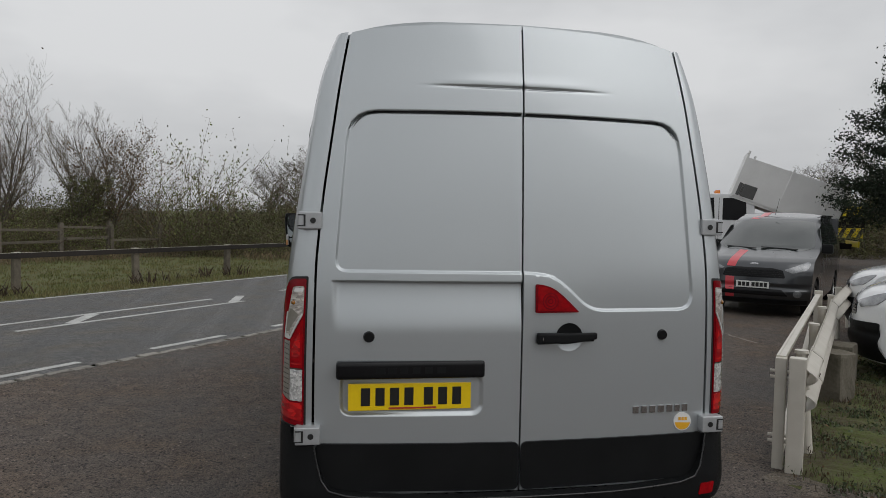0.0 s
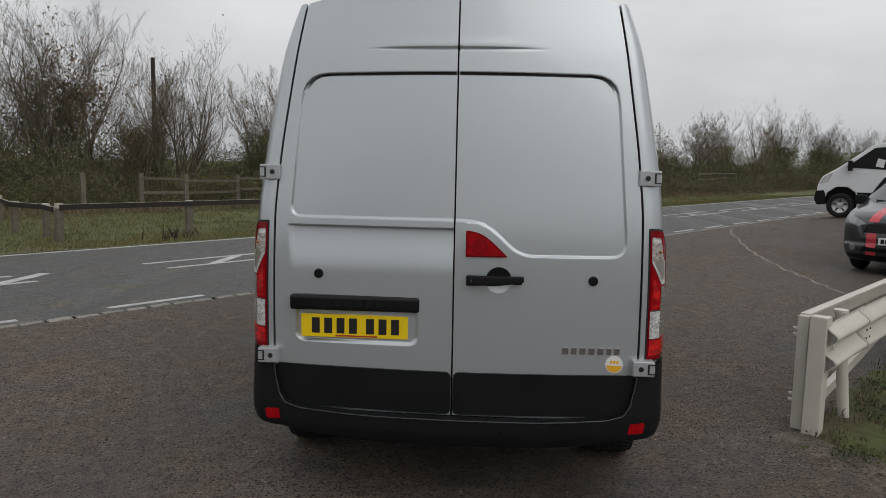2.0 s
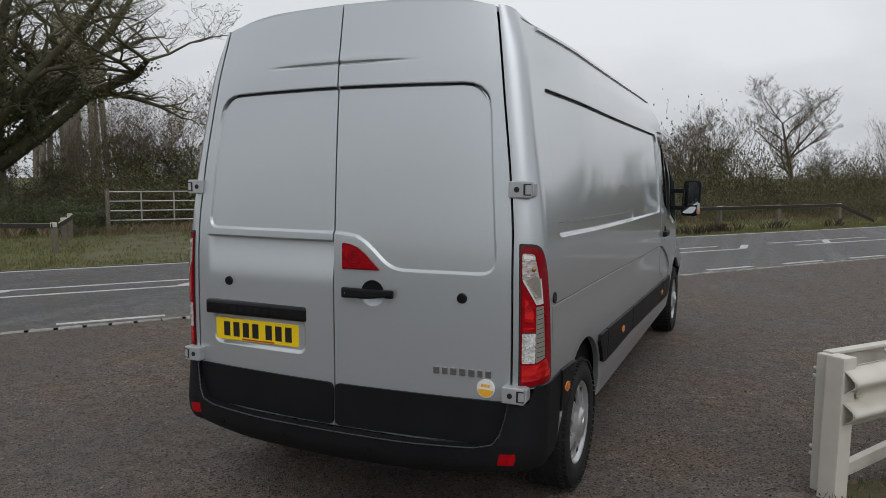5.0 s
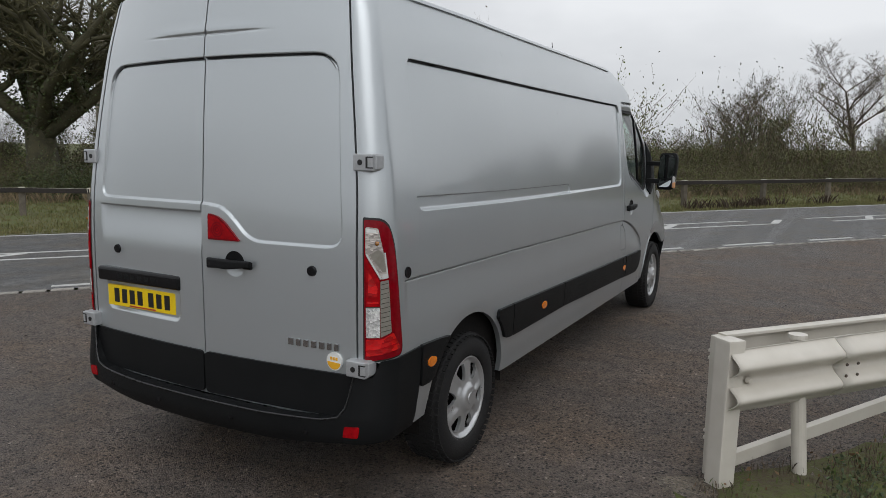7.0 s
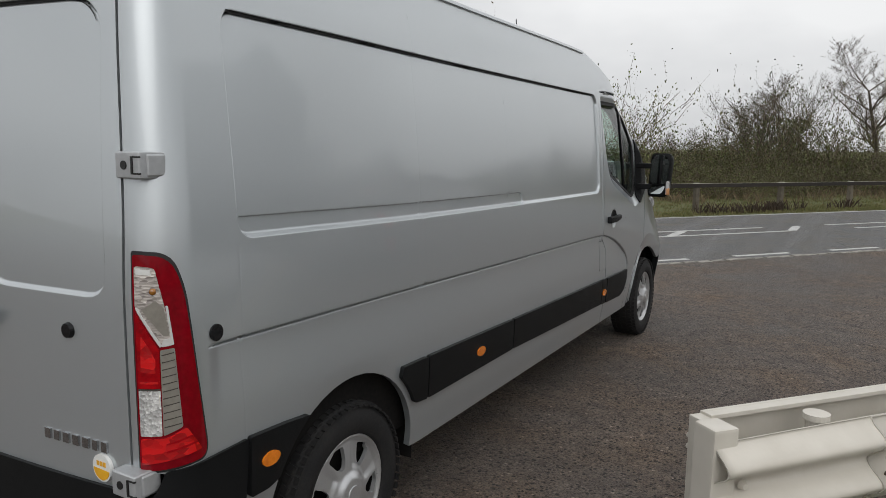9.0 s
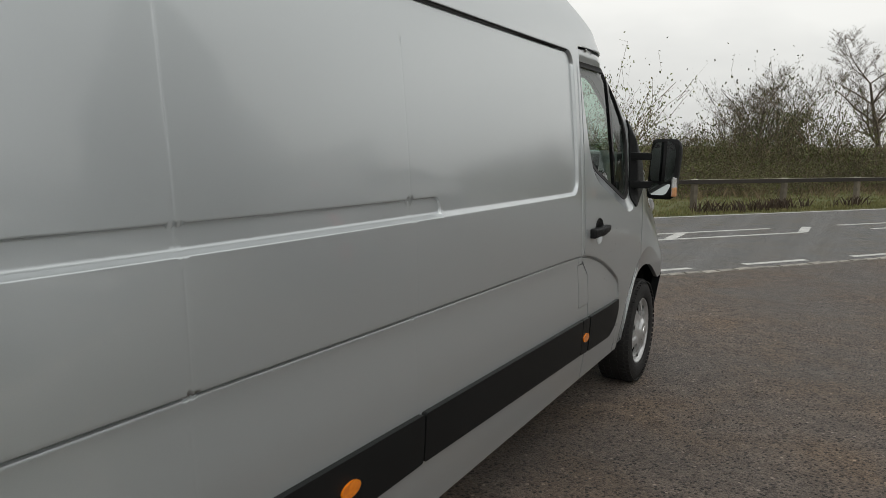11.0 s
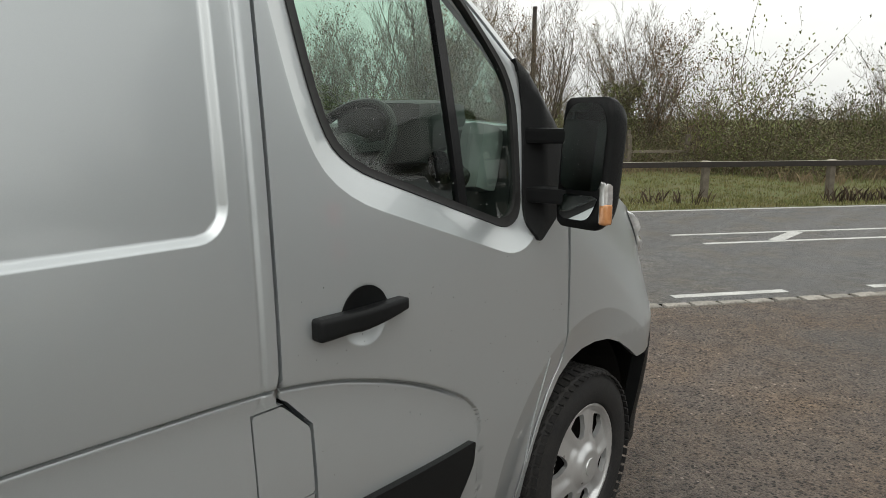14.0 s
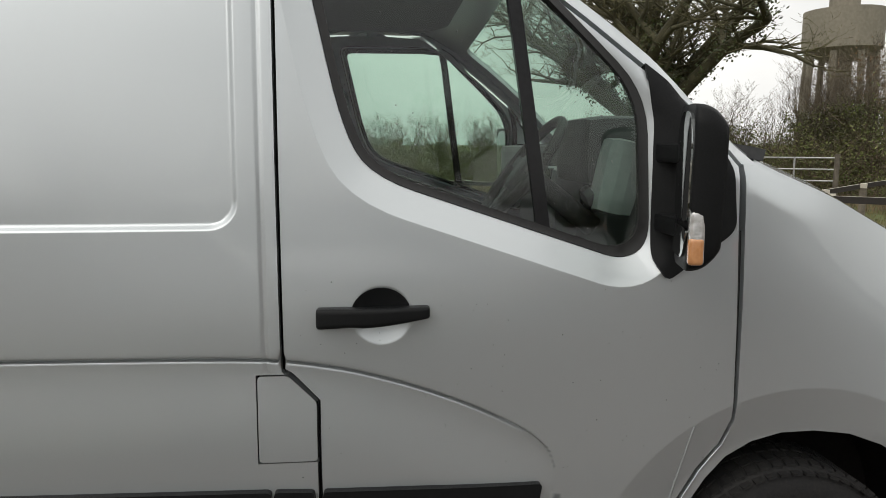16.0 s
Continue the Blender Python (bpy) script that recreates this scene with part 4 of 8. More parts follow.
# black upper half over the painted dish of the rear handle
patch("handle_cup", lambda a, b: door_place(a, b, 0.001), [q for q in ring(0.209, 1.131, 0.060, 32) if q[1] > 1.115], (0.01, 0.01), BLACK, right_door, (), 0.002, 1, "black upper half of the handle dish")
hq = on_door(0.19, 1.06)
bm = bmesh.new()
box_into(bm, (0.059, hq[1] - 0.034, 1.107), (0.324, hq[1] - 0.010, 1.153), 0.011, seg=3)
pull(bm, 0, 0.059, 0.324, 1.153, -1, 0.008)
hd = part("door_handle", bm, BLACK, van, "black rear-door handle", smooth=True)
box("handle_foot", (0.068, hq[1] - 0.016, 1.113), (0.118, hq[1] + 0.006, 1.145), BLACK, hd, 0.004)
box("handle_foot", (0.275, hq[1] - 0.016, 1.113), (0.316, hq[1] + 0.006, 1.145), BLACK, hd, 0.004)
rod("handle_lock", (0.09, hq[1] - 0.037, 1.129), (0.09, hq[1] - 0.030, 1.129), 0.009, CHROME, hd, label="chrome key lock")


def bar_row(name, place, u0, u1, z0, z1, widths, gap, material, parent, thick=0.004, step=0.5):
    """A row of plain bars in place of lettering."""
    total = sum(widths) + gap * (len(widths) - 1)
    k = (u1 - u0) / total
    u = u0
    for w in widths:
        p = place(u + w * k / 2, (z0 + z1) / 2)
        box(name, (u, p[1] - thick, z0), (u + w * k, p[1] + 0.002, z1), material, parent, 0.0012)
        u += (w + gap) * k


bar_row("badge_bar", on_door, 0.513, 0.78, 0.789, 0.820, [1, 0.9, 1, 1, 1, 0.8, 0.9], 0.5, CHROME, right_door, 0.006)
STICKER = mat("orange_yellow_print", (0.80, 0.42, 0.02), (0.74, 0.37, 0.02), rough=0.4)
pu = on_door(0.757, 0.742)
bm = bmesh.new()
rod_into(bm, (0.757, pu[1] + 0.003, 0.742), (0.757, pu[1] - 0.008, 0.742), 0.041, seg=28)
st = part("sticker", bm, WHITEPL, van, "round white and yellow dealer sticker")
fan("sticker_band", [(0.757 + 0.036 * math.cos(radians(a)), pu[1] - 0.0082, 0.742 + 0.036 * math.sin(radians(a))) for a in range(-176, 0, 8)], STICKER, st, 0.001, (0, -1, 0))
for i in range(3):
    box("sticker_bar", (0.737 + i * 0.0145, pu[1] - 0.0094, 0.748), (0.748 + i * 0.0145, pu[1] - 0.0082, 0.762), STICKER, st, 0.0)

# left rear door: garnish, plate
gp = on_door(-0.467, 1.06)
bm = bmesh.new()
box_into(bm, (-0.777, gp[1] - 0.022, 0.963), (-0.158, gp[1] + 0.030, 1.036), 0.018, seg=3)
garnish = part("plate_garnish", bm, GLOSSBLACK, van, "black plate-lamp garnish bar", smooth=True)
for i, w in enumerate((0.05, 0.044, 0.04, 0.04, 0.04, 0.046)):
    box("name_bar", (-0.617 + i * 0.051, gp[1] - 0.0225, 0.985), (-0.617 + i * 0.051 + w * 0.8, gp[1] - 0.019, 1.012), BLACK, garnish, 0.001)
pp = on_door(-0.467, 0.89)
plate = box("number_plate", (-0.727, pp[1] - 0.012, 0.830), (-0.213, pp[1] + 0.004, 0.941), YELLOW, van, 0.003, "yellow number plate with plain black bars")
for i, u in enumerate((-0.675, -0.615, -0.555, -0.495, -0.413, -0.353, -0.293)):
    box("plate_bar", (u, pp[1] - 0.0135, 0.850), (u + 0.038, pp[1] - 0.011, 0.924), INK, plate, 0.0)
box("plate_line", (-0.56, pp[1] - 0.0135, 0.835), (-0.36, pp[1] - 0.011, 0.842), REDINK, plate, 0.0)

# rear bumper
def bumper_place(a, b):
    """a: along from the left flank round the back to the right flank; b: height."""
    a, b = np.asarray(a, float), np.asarray(b, float)
    half = 1.008 - 0.10 * np.clip((0.48 - b) / 0.2, 0, 1) ** 2
    back = -0.105 + 0.030 * np.clip((b - 0.50) / 0.24, 0, 1) + 0.035 * np.clip((0.43 - b) / 0.10, 0, 1) ** 2
    r = 0.16
    la = np.abs(a)
    flat = 0.83
    t = np.clip((la - flat) / (r * math.pi / 2), 0, 1) * math.pi / 2
    x = np.where(la < flat, la * (half - r) / flat, half - r + r * np.sin(t))
    y = np.where(la < flat, back + 0.075 * (la / flat) ** 3, back + 0.075 + r * (1 - np.cos(t)))
    y = y + np.maximum(0, la - flat - r * math.pi / 2)
    return np.stack([np.sign(a) * x, y, b], -1)


END = 0.83 + 0.16 * math.pi / 2
lip = [(0.846, 0.688), (0.834, 0.62), (0.816, 0.55), (0.786, 0.508), (0.71, 0.490), (0.40, 0.478)]
foot = [(END + 0.136, 0.405), (0.83, 0.388), (0.50, 0.354)]
ends = [(END + 0.172, 0.568), (END + 0.170, 0.768), (0.965, 0.758), (0.935, 0.690)]
bp = [(-x, z) for x, z in foot] + [(0.0, 0.340)] + foot[::-1] + ends + lip + [(0.0, 0.475)] + [(-x, z) for x, z in lip[::-1]] + [(-x, z) for x, z in ends[::-1]]
bumper = patch("rear_bumper", bumper_place, rounded(bp, [0, 0, 0, 0, 0, 0, 0, 0.02, 0.01, 0.01, 0.01, 0.01, 0.04, 0.05, 0.05, 0, 0, 0, 0, 0, 0.05, 0.05, 0.04, 0.01, 0.01, 0.01, 0.01, 0.02]), (0.02, 0.015), BLACK, van, (), 0.06, 1, "black plastic rear bumper with step")
lip_line = [(-x, z) for x, z in lip] + [(0.0, 0.475)] + lip[::-1]
lip_at = np.linspace(0, len(lip_line) - 1, 90)
edge_run = [tuple(q) for q in bumper_place(*[np.interp(lip_at, range(len(lip_line)), c) for c in zip(*lip_line)])]
bm = bmesh.new()
box_into(bm, (-0.50, -0.084, 0.440), (0.50, 0.03, 0.464), 0.004)
box_into(bm, (-0.72, -0.050, 0.440), (0.72, 0.034, 0.462), 0.004)
for i in range(50):
    box_into(bm, (-0.575 + i * 0.023, -0.080, 0.463), (-0.563 + i * 0.023, -0.048, 0.4665), 0)
part("bumper_step", bm, WETBLACK, bumper, "ribbed black step ledge")
for s in (-1, 1):
    patch("reflector", lambda a, b: bumper_place(a, b) + np.array([0, -0.004, 0]), rounded([(s * 0.853 - 0.036, 0.420), (s * 0.853 + 0.036, 0.425), (s * 0.853 + 0.036, 0.476), (s * 0.853 - 0.036, 0.470)], 0.008), (0.02, 0.02), REDLENS, bumper, (), 0.006, 1, "red bumper reflector")
for u in (-0.645, -0.253, 0.229, 0.64):
    q = bumper_place(np.array([u]), np.array([0.420]))[0]
    bm = bmesh.new()
    rod_into(bm, (q[0], q[1] + 0.004, q[2]), (q[0], q[1] - 0.004, q[2]), 0.014, 0.012, 16)
    part("parking_sensor", bm, GLOSSBLACK, bumper, "round parking sensor")

run = [tuple(q) for q in edge_run]
v, f = tubes_along(run, 0.0045)
from_arrays("bumper_lip", v, f, WETBLACK, bumper, "shiny moulded bumper lip", smooth=True)
# tapering black strips put the shade of the door panels' top groove into colour
for s in (-1, 1):
    groove = [(s * (0.010 + 0.62 * i / 20), 2.0685 + 0.006 * (1 - (i / 20) ** 2)) for i in range(21)]
    arc = [(s * (0.615 + 0.112 * math.sin(radians(a))), 1.9525 + 0.116 * math.cos(radians(a))) for a in range(8, 66, 8)]
    band = [(x, z + 0.0038) for x, z in groove] + [(x + s * 0.003 * (1 - k / 9), z + 0.003 * (1 - k / 9)) for k, (x, z) in enumerate(arc)]
    band += [(x - s * 0.003 * (1 - k / 9), z - 0.003 * (1 - k / 9)) for k, (x, z) in reversed(list(enumerate(arc)))] + [(x, z - 0.0038) for x, z in groove[::-1]]
    patch("groove_seal", lambda a, b: door_place(a, b, 0.0025), band[::-1] if s > 0 else band, (0.02, 0.02), SEAL, left_door if s < 0 else right_door, (), 0.0, 1, "thin black strip along the pressed groove")

# roof, windscreen, bonnet, front
WIPE = [(4.50, -0.88), (5.02, -0.90), (5.10, 0.0), (5.02, 0.90), (4.50, 0.88), (4.47, 0.0)]
screen = rounded(WIPE, 0.04)
patch("roof", crown_place, [(0.20, -0.94), (0.31, -1), (5.03, -1), (5.16, -0.5), (5.18, 0), (5.16, 0.5), (5.03, 1), (0.31, 1), (0.20, 0.94), (0.172, 0.86), (0.126, 0.5), (0.100, 0), (0.126, -0.5), (0.172, -0.86)], (0.08, 0.05), PAINT, van, [screen], 0.02, -1)
patch("bonnet", crown_place, [(5.05, -1), (6.05, -1), (6.08, 0), (6.05, 1), (5.05, 1), (5.175, 0.5), (5.195, 0), (5.175, -0.5)], (0.05, 0.05), PAINT, van, (), 0.02, -1)
ws = patch("windscreen", lambda a, b: crown_place(a, b) + np.array([0, -0.006, -0.004]), [(4.46 + (v - 4.46) * 1.0, c * 1.02) for v, c in screen], (0.08, 0.08), GLASS, van, (), 0.0, -1, "tinted windscreen")
ws.visible_shadow = False
patch("front_face", lambda a, b: np.stack([a, 6.10 - 0.35 * (np.abs(a) / 0.9) ** 3, b], -1), [(-0.62, 0.28), (0.62, 0.28), (0.62, 0.86), (-0.62, 0.86)], (0.08, 0.08), BLACK, van, (), 0.03, -1, "black grille and bumper")
for s in (1, -1):
    side_panel("roof_gutter", shoulder_run(0.44, 3.62, 24, 0.020) + shoulder_run(3.62, 0.44, 24, 0.004), PAINT, van, s, 0.010, (0.1, 0.02), rim=0.012)
rod("aerial", (0.35, 3.70, 2.40), (0.35, 3.66, 2.58), 0.006, SEAL, van, 0.003)

# dark inner shell: floor, wheel houses, bulkhead, load-bay lining
bm = bmesh.new()
box_into(bm, (-0.80, 0.10, 0.42), (0.80, 5.5, 0.46))
box_into(bm, (-0.62, 0.02, 0.34), (0.62, 5.9, 0.40))
part("underbody", bm, INNER, van, "dark underbody")
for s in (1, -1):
    # unseen lining, near-black so that gaps in the body show dark
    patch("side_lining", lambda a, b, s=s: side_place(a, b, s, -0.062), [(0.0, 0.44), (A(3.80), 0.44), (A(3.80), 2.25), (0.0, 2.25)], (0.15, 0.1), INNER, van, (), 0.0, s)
    side_panel("door_lining", [(3.86, 0.42), (4.76, 0.42), (4.9, 0.80), (4.9, 1.20), (4.70, 1.235), (4.05, 1.45), (3.95, 1.58), (3.86, 2.0)], CABGREY, van, s, -0.062, (0.08, 0.08), rim=0.02, label="grey inner door panel")
    for hv, hz in HUBS:
        bm = bmesh.new()
        k = 20
        ring_i = []
        for j in range(k + 1):
            an = radians(-8 + 196 * j / k)
            ring_i.append([bm.verts.new((s * xx, hv + 0.475 * math.cos(an), hz + 0.02 + 0.475 * math.sin(an))) for xx in (0.955 if hv < 3 else 0.885, 0.62)])
        for p, q in zip(ring_i, ring_i[1:]):
            bm.faces.new((p[0], p[1], q[1], q[0]))
        bm.faces.new([p[1] for p in ring_i])
        part("wheel_house", bm, INNER, van, "dark wheel house")
# added near-black sheet: shade of the rear-door gaps put into colour
patch("door_lining", lambda a, b: np.stack([a, LEANZ(b) + 0.035 + BOW(b) * (a / 0.85) ** 2, b], -1), [(-0.84, 0.5), (0.84, 0.5), (0.82, 1.7), (0.70, 2.37), (0.3, 2.42), (-0.3, 2.42), (-0.70, 2.37), (-0.82, 1.7)], (0.1, 0.1), INNER, van, (), 0.0, 1, "near-black sheet behind the rear doors, darkening their gaps")
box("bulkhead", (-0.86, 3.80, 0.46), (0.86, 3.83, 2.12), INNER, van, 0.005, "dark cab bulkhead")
box("headlining", (-0.84, 3.83, 2.075), (0.84, 4.42, 2.095), CABGREY, van, 0.005)

# wheels
TYRE_P = [(-0.11, 0.20), (-0.112, 0.25), (-0.11, 0.305), (-0.098, 0.335), (-0.085, 0.3445), (-0.03, 0.348), (0.03, 0.348), (0.085, 0.3445), (0.098, 0.335), (0.112, 0.305), (0.116, 0.27), (0.112, 0.235), (0.106, 0.226), (0.09, 0.222), (0.06, 0.205)]


def cover_place(s, cx, cv, cz, turn=0.0):
    def f(a, b):
        r = np.hypot(a, b)
        x = 0.112 + 0.018 * smooth01((0.09 - r) / 0.035) - 0.020 * np.clip(r / 0.2, 0, 1) ** 2 + 0.012 * np.exp(-((r - 0.217) / 0.008) ** 2)
        q = (np.arctan2(b, a) - turn) * 3 / math.pi
        d = np.abs(((q + 1.1) % 2) - 1) * math.pi / 6 * 2
        x = x - 0.012 * smooth01((0.36 - d * 0.5) / 0.13) * smooth01((r - 0.085) / 0.03) * smooth01((0.206 - r) / 0.012)
        return np.stack([cx + s * x, cv + a, cz + b], -1)
    return f


def wheel(s, hub, turn):
    cx = s * 0.868
    w = new("wheel")
    w.parent = van
    revolve("tyre", TYRE_P, TYRE, w, (cx, hub[0], hub[1]), s, 64, "black tyre with treads")
    bm = bmesh.new()
    for i in range(60):
        an = 2 * math.pi * i / 60
        for o, tw in ((-0.07, 0.25), (-0.025, -0.1), (0.025, 0.1), (0.07, -0.25), (0.098, 0.0)):
            m = Matrix.Translation((cx + s * o, hub[0], hub[1])) @ Matrix.Rotation(an, 4, "X") @ Matrix.Translation((0, 0, 0.3495 if abs(o) < 0.09 else 0.338)) @ Matrix.Rotation(tw, 4, "Z")
            box_into(bm, (-0.017, -0.0125, -0.006), (0.017, 0.0125, 0.002 if abs(o) < 0.09 else 0.0008), 0, m)
    part("tread", bm, TYRE, w)
    revolve("rim", [(0.06, 0.212), (0.03, 0.20), (0.02, 0.05), (0.02, 0.0)], INNER, w, (cx, hub[0], hub[1]), s, 40, "dark steel rim")
    holes = []
    for i in range(6):
        an = turn + 2 * math.pi * i / 6
        q = []
        for rr, dd in ((0.108, 0.04), (0.136, 0.22), (0.188, 0.27), (0.2005, 0.02), (0.192, -0.23), (0.142, -0.22), (0.112, -0.12)):
            q.append((rr * math.cos(an + dd), rr * math.sin(an + dd)))
        holes.append(rounded(q, 0.010, 3)[::-1])
    cover = patch("wheel_cover", cover_place(s, cx, hub[0], hub[1], turn + 0.02), ring(0, 0, 0.224, 64), (0.0065, 0.0065), RIM, w, holes, 0.018, s, "silver plastic wheel cover")
    rod("centre_badge", (cx + s * 0.12, hub[0], hub[1]), (cx + s * 0.133, hub[0], hub[1]), 0.036, RIM, w, 0.032, 24, "plain grey centre cap")
    return w


for s in (1, -1):
    wheel(s, HUBS[0], 0.85)
    wheel(s, HUBS[1], 0.75)

# door mirrors
for s in (1, -1):
    arm = new("door_mirror")
    arm.parent = van
    head = Matrix.Translation((s * 1.165, 4.80, 0)) @ Matrix.Rotation(radians(-13 * s), 4, "Z") @ Matrix.Translation((-s * 1.165, -4.80, 0))
    bm = bmesh.new()
    box_into(bm, (0, 0, 0), (1, 1, 1), 0.0)
    bmesh.ops.subdivide_edges(bm, edges=bm.edges[:], cuts=7, use_grid_fill=True)
    for v in bm.verts:
        x, y, z = [2 * k - 1 for k in v.co]
        n = (abs(x) ** 9 + abs(z) ** 9) ** (1 / 9)
        m = max(abs(x), abs(z))
        if n > 0:
            x, z = x * m / n, z * m / n
        k = (y + 1) / 2
        sh = 1 - 0.24 * k ** 2.4
        v.co = Vector((s * (1.165 + 0.086 * x * (0.94 + 0.06 * (1 - k)) * (1 - 0.25 * k * k) + 0.012 * z + 0.02 * k), 4.765 + 0.066 * k, 1.452 + 0.178 * z * sh))
    if s < 0:
        bmesh.ops.reverse_faces(bm, faces=bm.faces[:])
    bmesh.ops.transform(bm, matrix=head, verts=bm.verts[:])
    housing = part("mirror_housing", bm, BLACK, arm, "black mirror housing", smooth=True)
    def face(a, b, s=s, off=0.006):
        x, y = s * (a + 0.012 * b / 0.188), np.full_like(a, -0.035 - off)
        c, q = math.cos(radians(-13 * s)), math.sin(radians(-13 * s))
        return np.stack([s * 1.165 + c * x - q * y, 4.80 + q * x + c * y, 1.452 + b * 0.95], -1)
    patch("mirror_glass", face, rounded([(-0.074, -0.075), (0.072, -0.075), (0.076, 0.11), (0.05, 0.172), (-0.052, 0.172), (-0.078, 0.12)], 0.035), (0.05, 0.05), MIRROR, arm, (), 0.006, s, "main mirror glass")
    patch("wide_mirror_glass", face, rounded([(-0.072, -0.162), (0.036, -0.162), (0.060, -0.11), (0.064, -0.088), (-0.070, -0.088)], 0.03), (0.04, 0.04), MIRROR, arm, (), 0.006, s, "wide-angle mirror glass")
    for az in (1.525, 1.355):
        bm = bmesh.new()
        lo, hi = sorted((s * 0.93, s * 1.10))
        box_into(bm, (lo, 4.775, az - 0.022), (hi, 4.84, az + 0.022), 0.01)
        part("mirror_arm", bm, BLACK, arm, smooth=False)
    bm = bmesh.new()
    lo, hi = sorted((s * 1.222, s * 1.250))
    box_into(bm, (lo, 4.763, 1.292), (hi, 4.796, 1.41), 0.013, seg=4)
    bmesh.ops.transform(bm, matrix=head, verts=bm.verts[:])
    part("mirror_indicator", bm, CLEARLENS, arm, "clear and amber mirror indicator", smooth=True)
    bm = bmesh.new()
    lo, hi = sorted((s * 1.2235, s * 1.2515))
    box_into(bm, (lo, 4.7625, 1.2915), (hi, 4.7945, 1.352), 0.0128, seg=4)
    bmesh.ops.transform(bm, matrix=head, verts=bm.verts[:])
    part("amber_bulb", bm, PALEAMBER, arm, smooth=True)

# cab interior
dash = patch("dashboard", lambda a, b: np.stack([a, 4.76 + 0.36 * b, 1.515 + 0.035 * np.sin(np.clip(b, 0, 1) * math.pi * 0.9) - 0.60 * (1 - smooth01(b / 0.24))], -1), [(-0.88, 0.0), (0.88, 0.0), (0.88, 0.95), (-0.88, 0.95)], (0.03, 0.02), CABGREY, van, (), 0.03, 1, "dark grey dashboard")
box("centre_console", (-0.17, 4.72, 0.80), (0.17, 4.86, 1.46), CABLIGHT, dash, 0.03, "light grey centre console")
box("screen", (-0.12, 4.715, 1.36), (0.12, 4.73, 1.46), GLOSSBLACK, dash, 0.004, "black display")
box("binnacle", (0.22, 4.70, 1.42), (0.62, 4.95, 1.63), CABGREY, dash, 0.06, "instrument binnacle")
box("dash_end", (0.79, -0.055, -0.10), (0.885, 0.055, 0.10), CABLIGHT, dash, 0.04, m=Matrix.Translation((0, 4.72, 1.46)) @ Matrix.Rotation(radians(-12), 4, "X"), label="light grey dashboard end")
box("dash_end", (-0.87, 4.70, 1.33), (-0.72, 4.84, 1.54), CABLIGHT, dash, 0.03, "light grey dashboard end")
for u in (-0.24, -0.60, 0.66):
    rod("air_vent", (u, 4.755, 1.42), (u, 4.80, 1.43), 0.055, GLOSSBLACK, dash, 0.055, 20, "round air vent")
rod("air_vent", (0.82, 4.64, 1.40), (0.82, 4.66, 1.41), 0.03, GLOSSBLACK, dash, 0.035, 20, "round air vent")
bm = bmesh.new()
tm = Matrix.Translation((0.42, 4.55, 1.465)) @ Matrix.Rotation(radians(52), 4, "X")
for i in range(36):
    for j in range(8):
        a, b = 2 * math.pi * i / 36, 2 * math.pi * j / 8
        bm.verts.new(((0.195 + 0.017 * math.cos(b)) * math.cos(a), (0.195 + 0.017 * math.cos(b)) * math.sin(a), 0.017 * math.sin(b)))
bm.verts.ensure_lookup_table()
for i in range(36):
    for j in range(8):
        bm.faces.new([bm.verts[q] for q in (i * 8 + j, (i + 1) % 36 * 8 + j, (i + 1) % 36 * 8 + (j + 1) % 8, i * 8 + (j + 1) % 8)])
bmesh.ops.transform(bm, matrix=tm, verts=bm.verts[:])
steer = part("steering_wheel", bm, SEAL, van, "black steering wheel with a grey hub", smooth=True)
bm = bmesh.new()
rod_into(bm, (0, 0, -0.045), (0, 0, 0.012), 0.095, 0.07, 20)
for an in (10, 170, 270):
    box_into(bm, (0.05, -0.02, -0.014), (0.19, 0.02, 0.006), 0.004, Matrix.Rotation(radians(an), 4, "Z"))
rod_into(bm, (0, 0, -0.30), (0, 0, -0.03), 0.035, 0.035, 12)
bmesh.ops.transform(bm, matrix=tm, verts=bm.verts[:])
part("hub_pad", bm, CABGREY, steer, "dark grey hub pad and spokes", smooth=True)


def seat(u0, u1):
    e = box("cab_seat", (u0, 3.93, 0.80), (u1, 4.42, 0.95), SEATCLOTH, van, 0.05, "dark cloth cab seat")
    m = Matrix.Translation((0, 4.00, 0.93)) @ Matrix.Rotation(radians(6), 4, "X")
    bm = bmesh.new()
    box_into(bm, (u0 + 0.02, -0.07, 0.0), (u1 - 0.02, 0.07, 0.64), 0.055, m, 3)
    part("backrest", bm, SEATCLOTH, e, smooth=True)
    n = 2 if u1 - u0 > 0.7 else 1
    for i in range(n):
        c = u0 + (u1 - u0) * (i + 0.5) / n
        bm = bmesh.new()
        box_into(bm, (c - 0.13, -0.05, 0.68), (c + 0.13, 0.05, 0.86), 0.045, m, 3)
        rod_into(bm, m @ Vector((c - 0.05, 0, 0.6)), m @ Vector((c - 0.05, 0, 0.7)), 0.008)
        rod_into(bm, m @ Vector((c + 0.05, 0, 0.6)), m @ Vector((c + 0.05, 0, 0.7)), 0.008)
        part("headrest", bm, SEATCLOTH, e, smooth=True)
    box("seat_base", (u0 + 0.03, 3.95, 0.46), (u1 - 0.03, 4.38, 0.81), CABGREY, e, 0.01)


seat(0.14, 0.70)
seat(-0.82, 0.06)


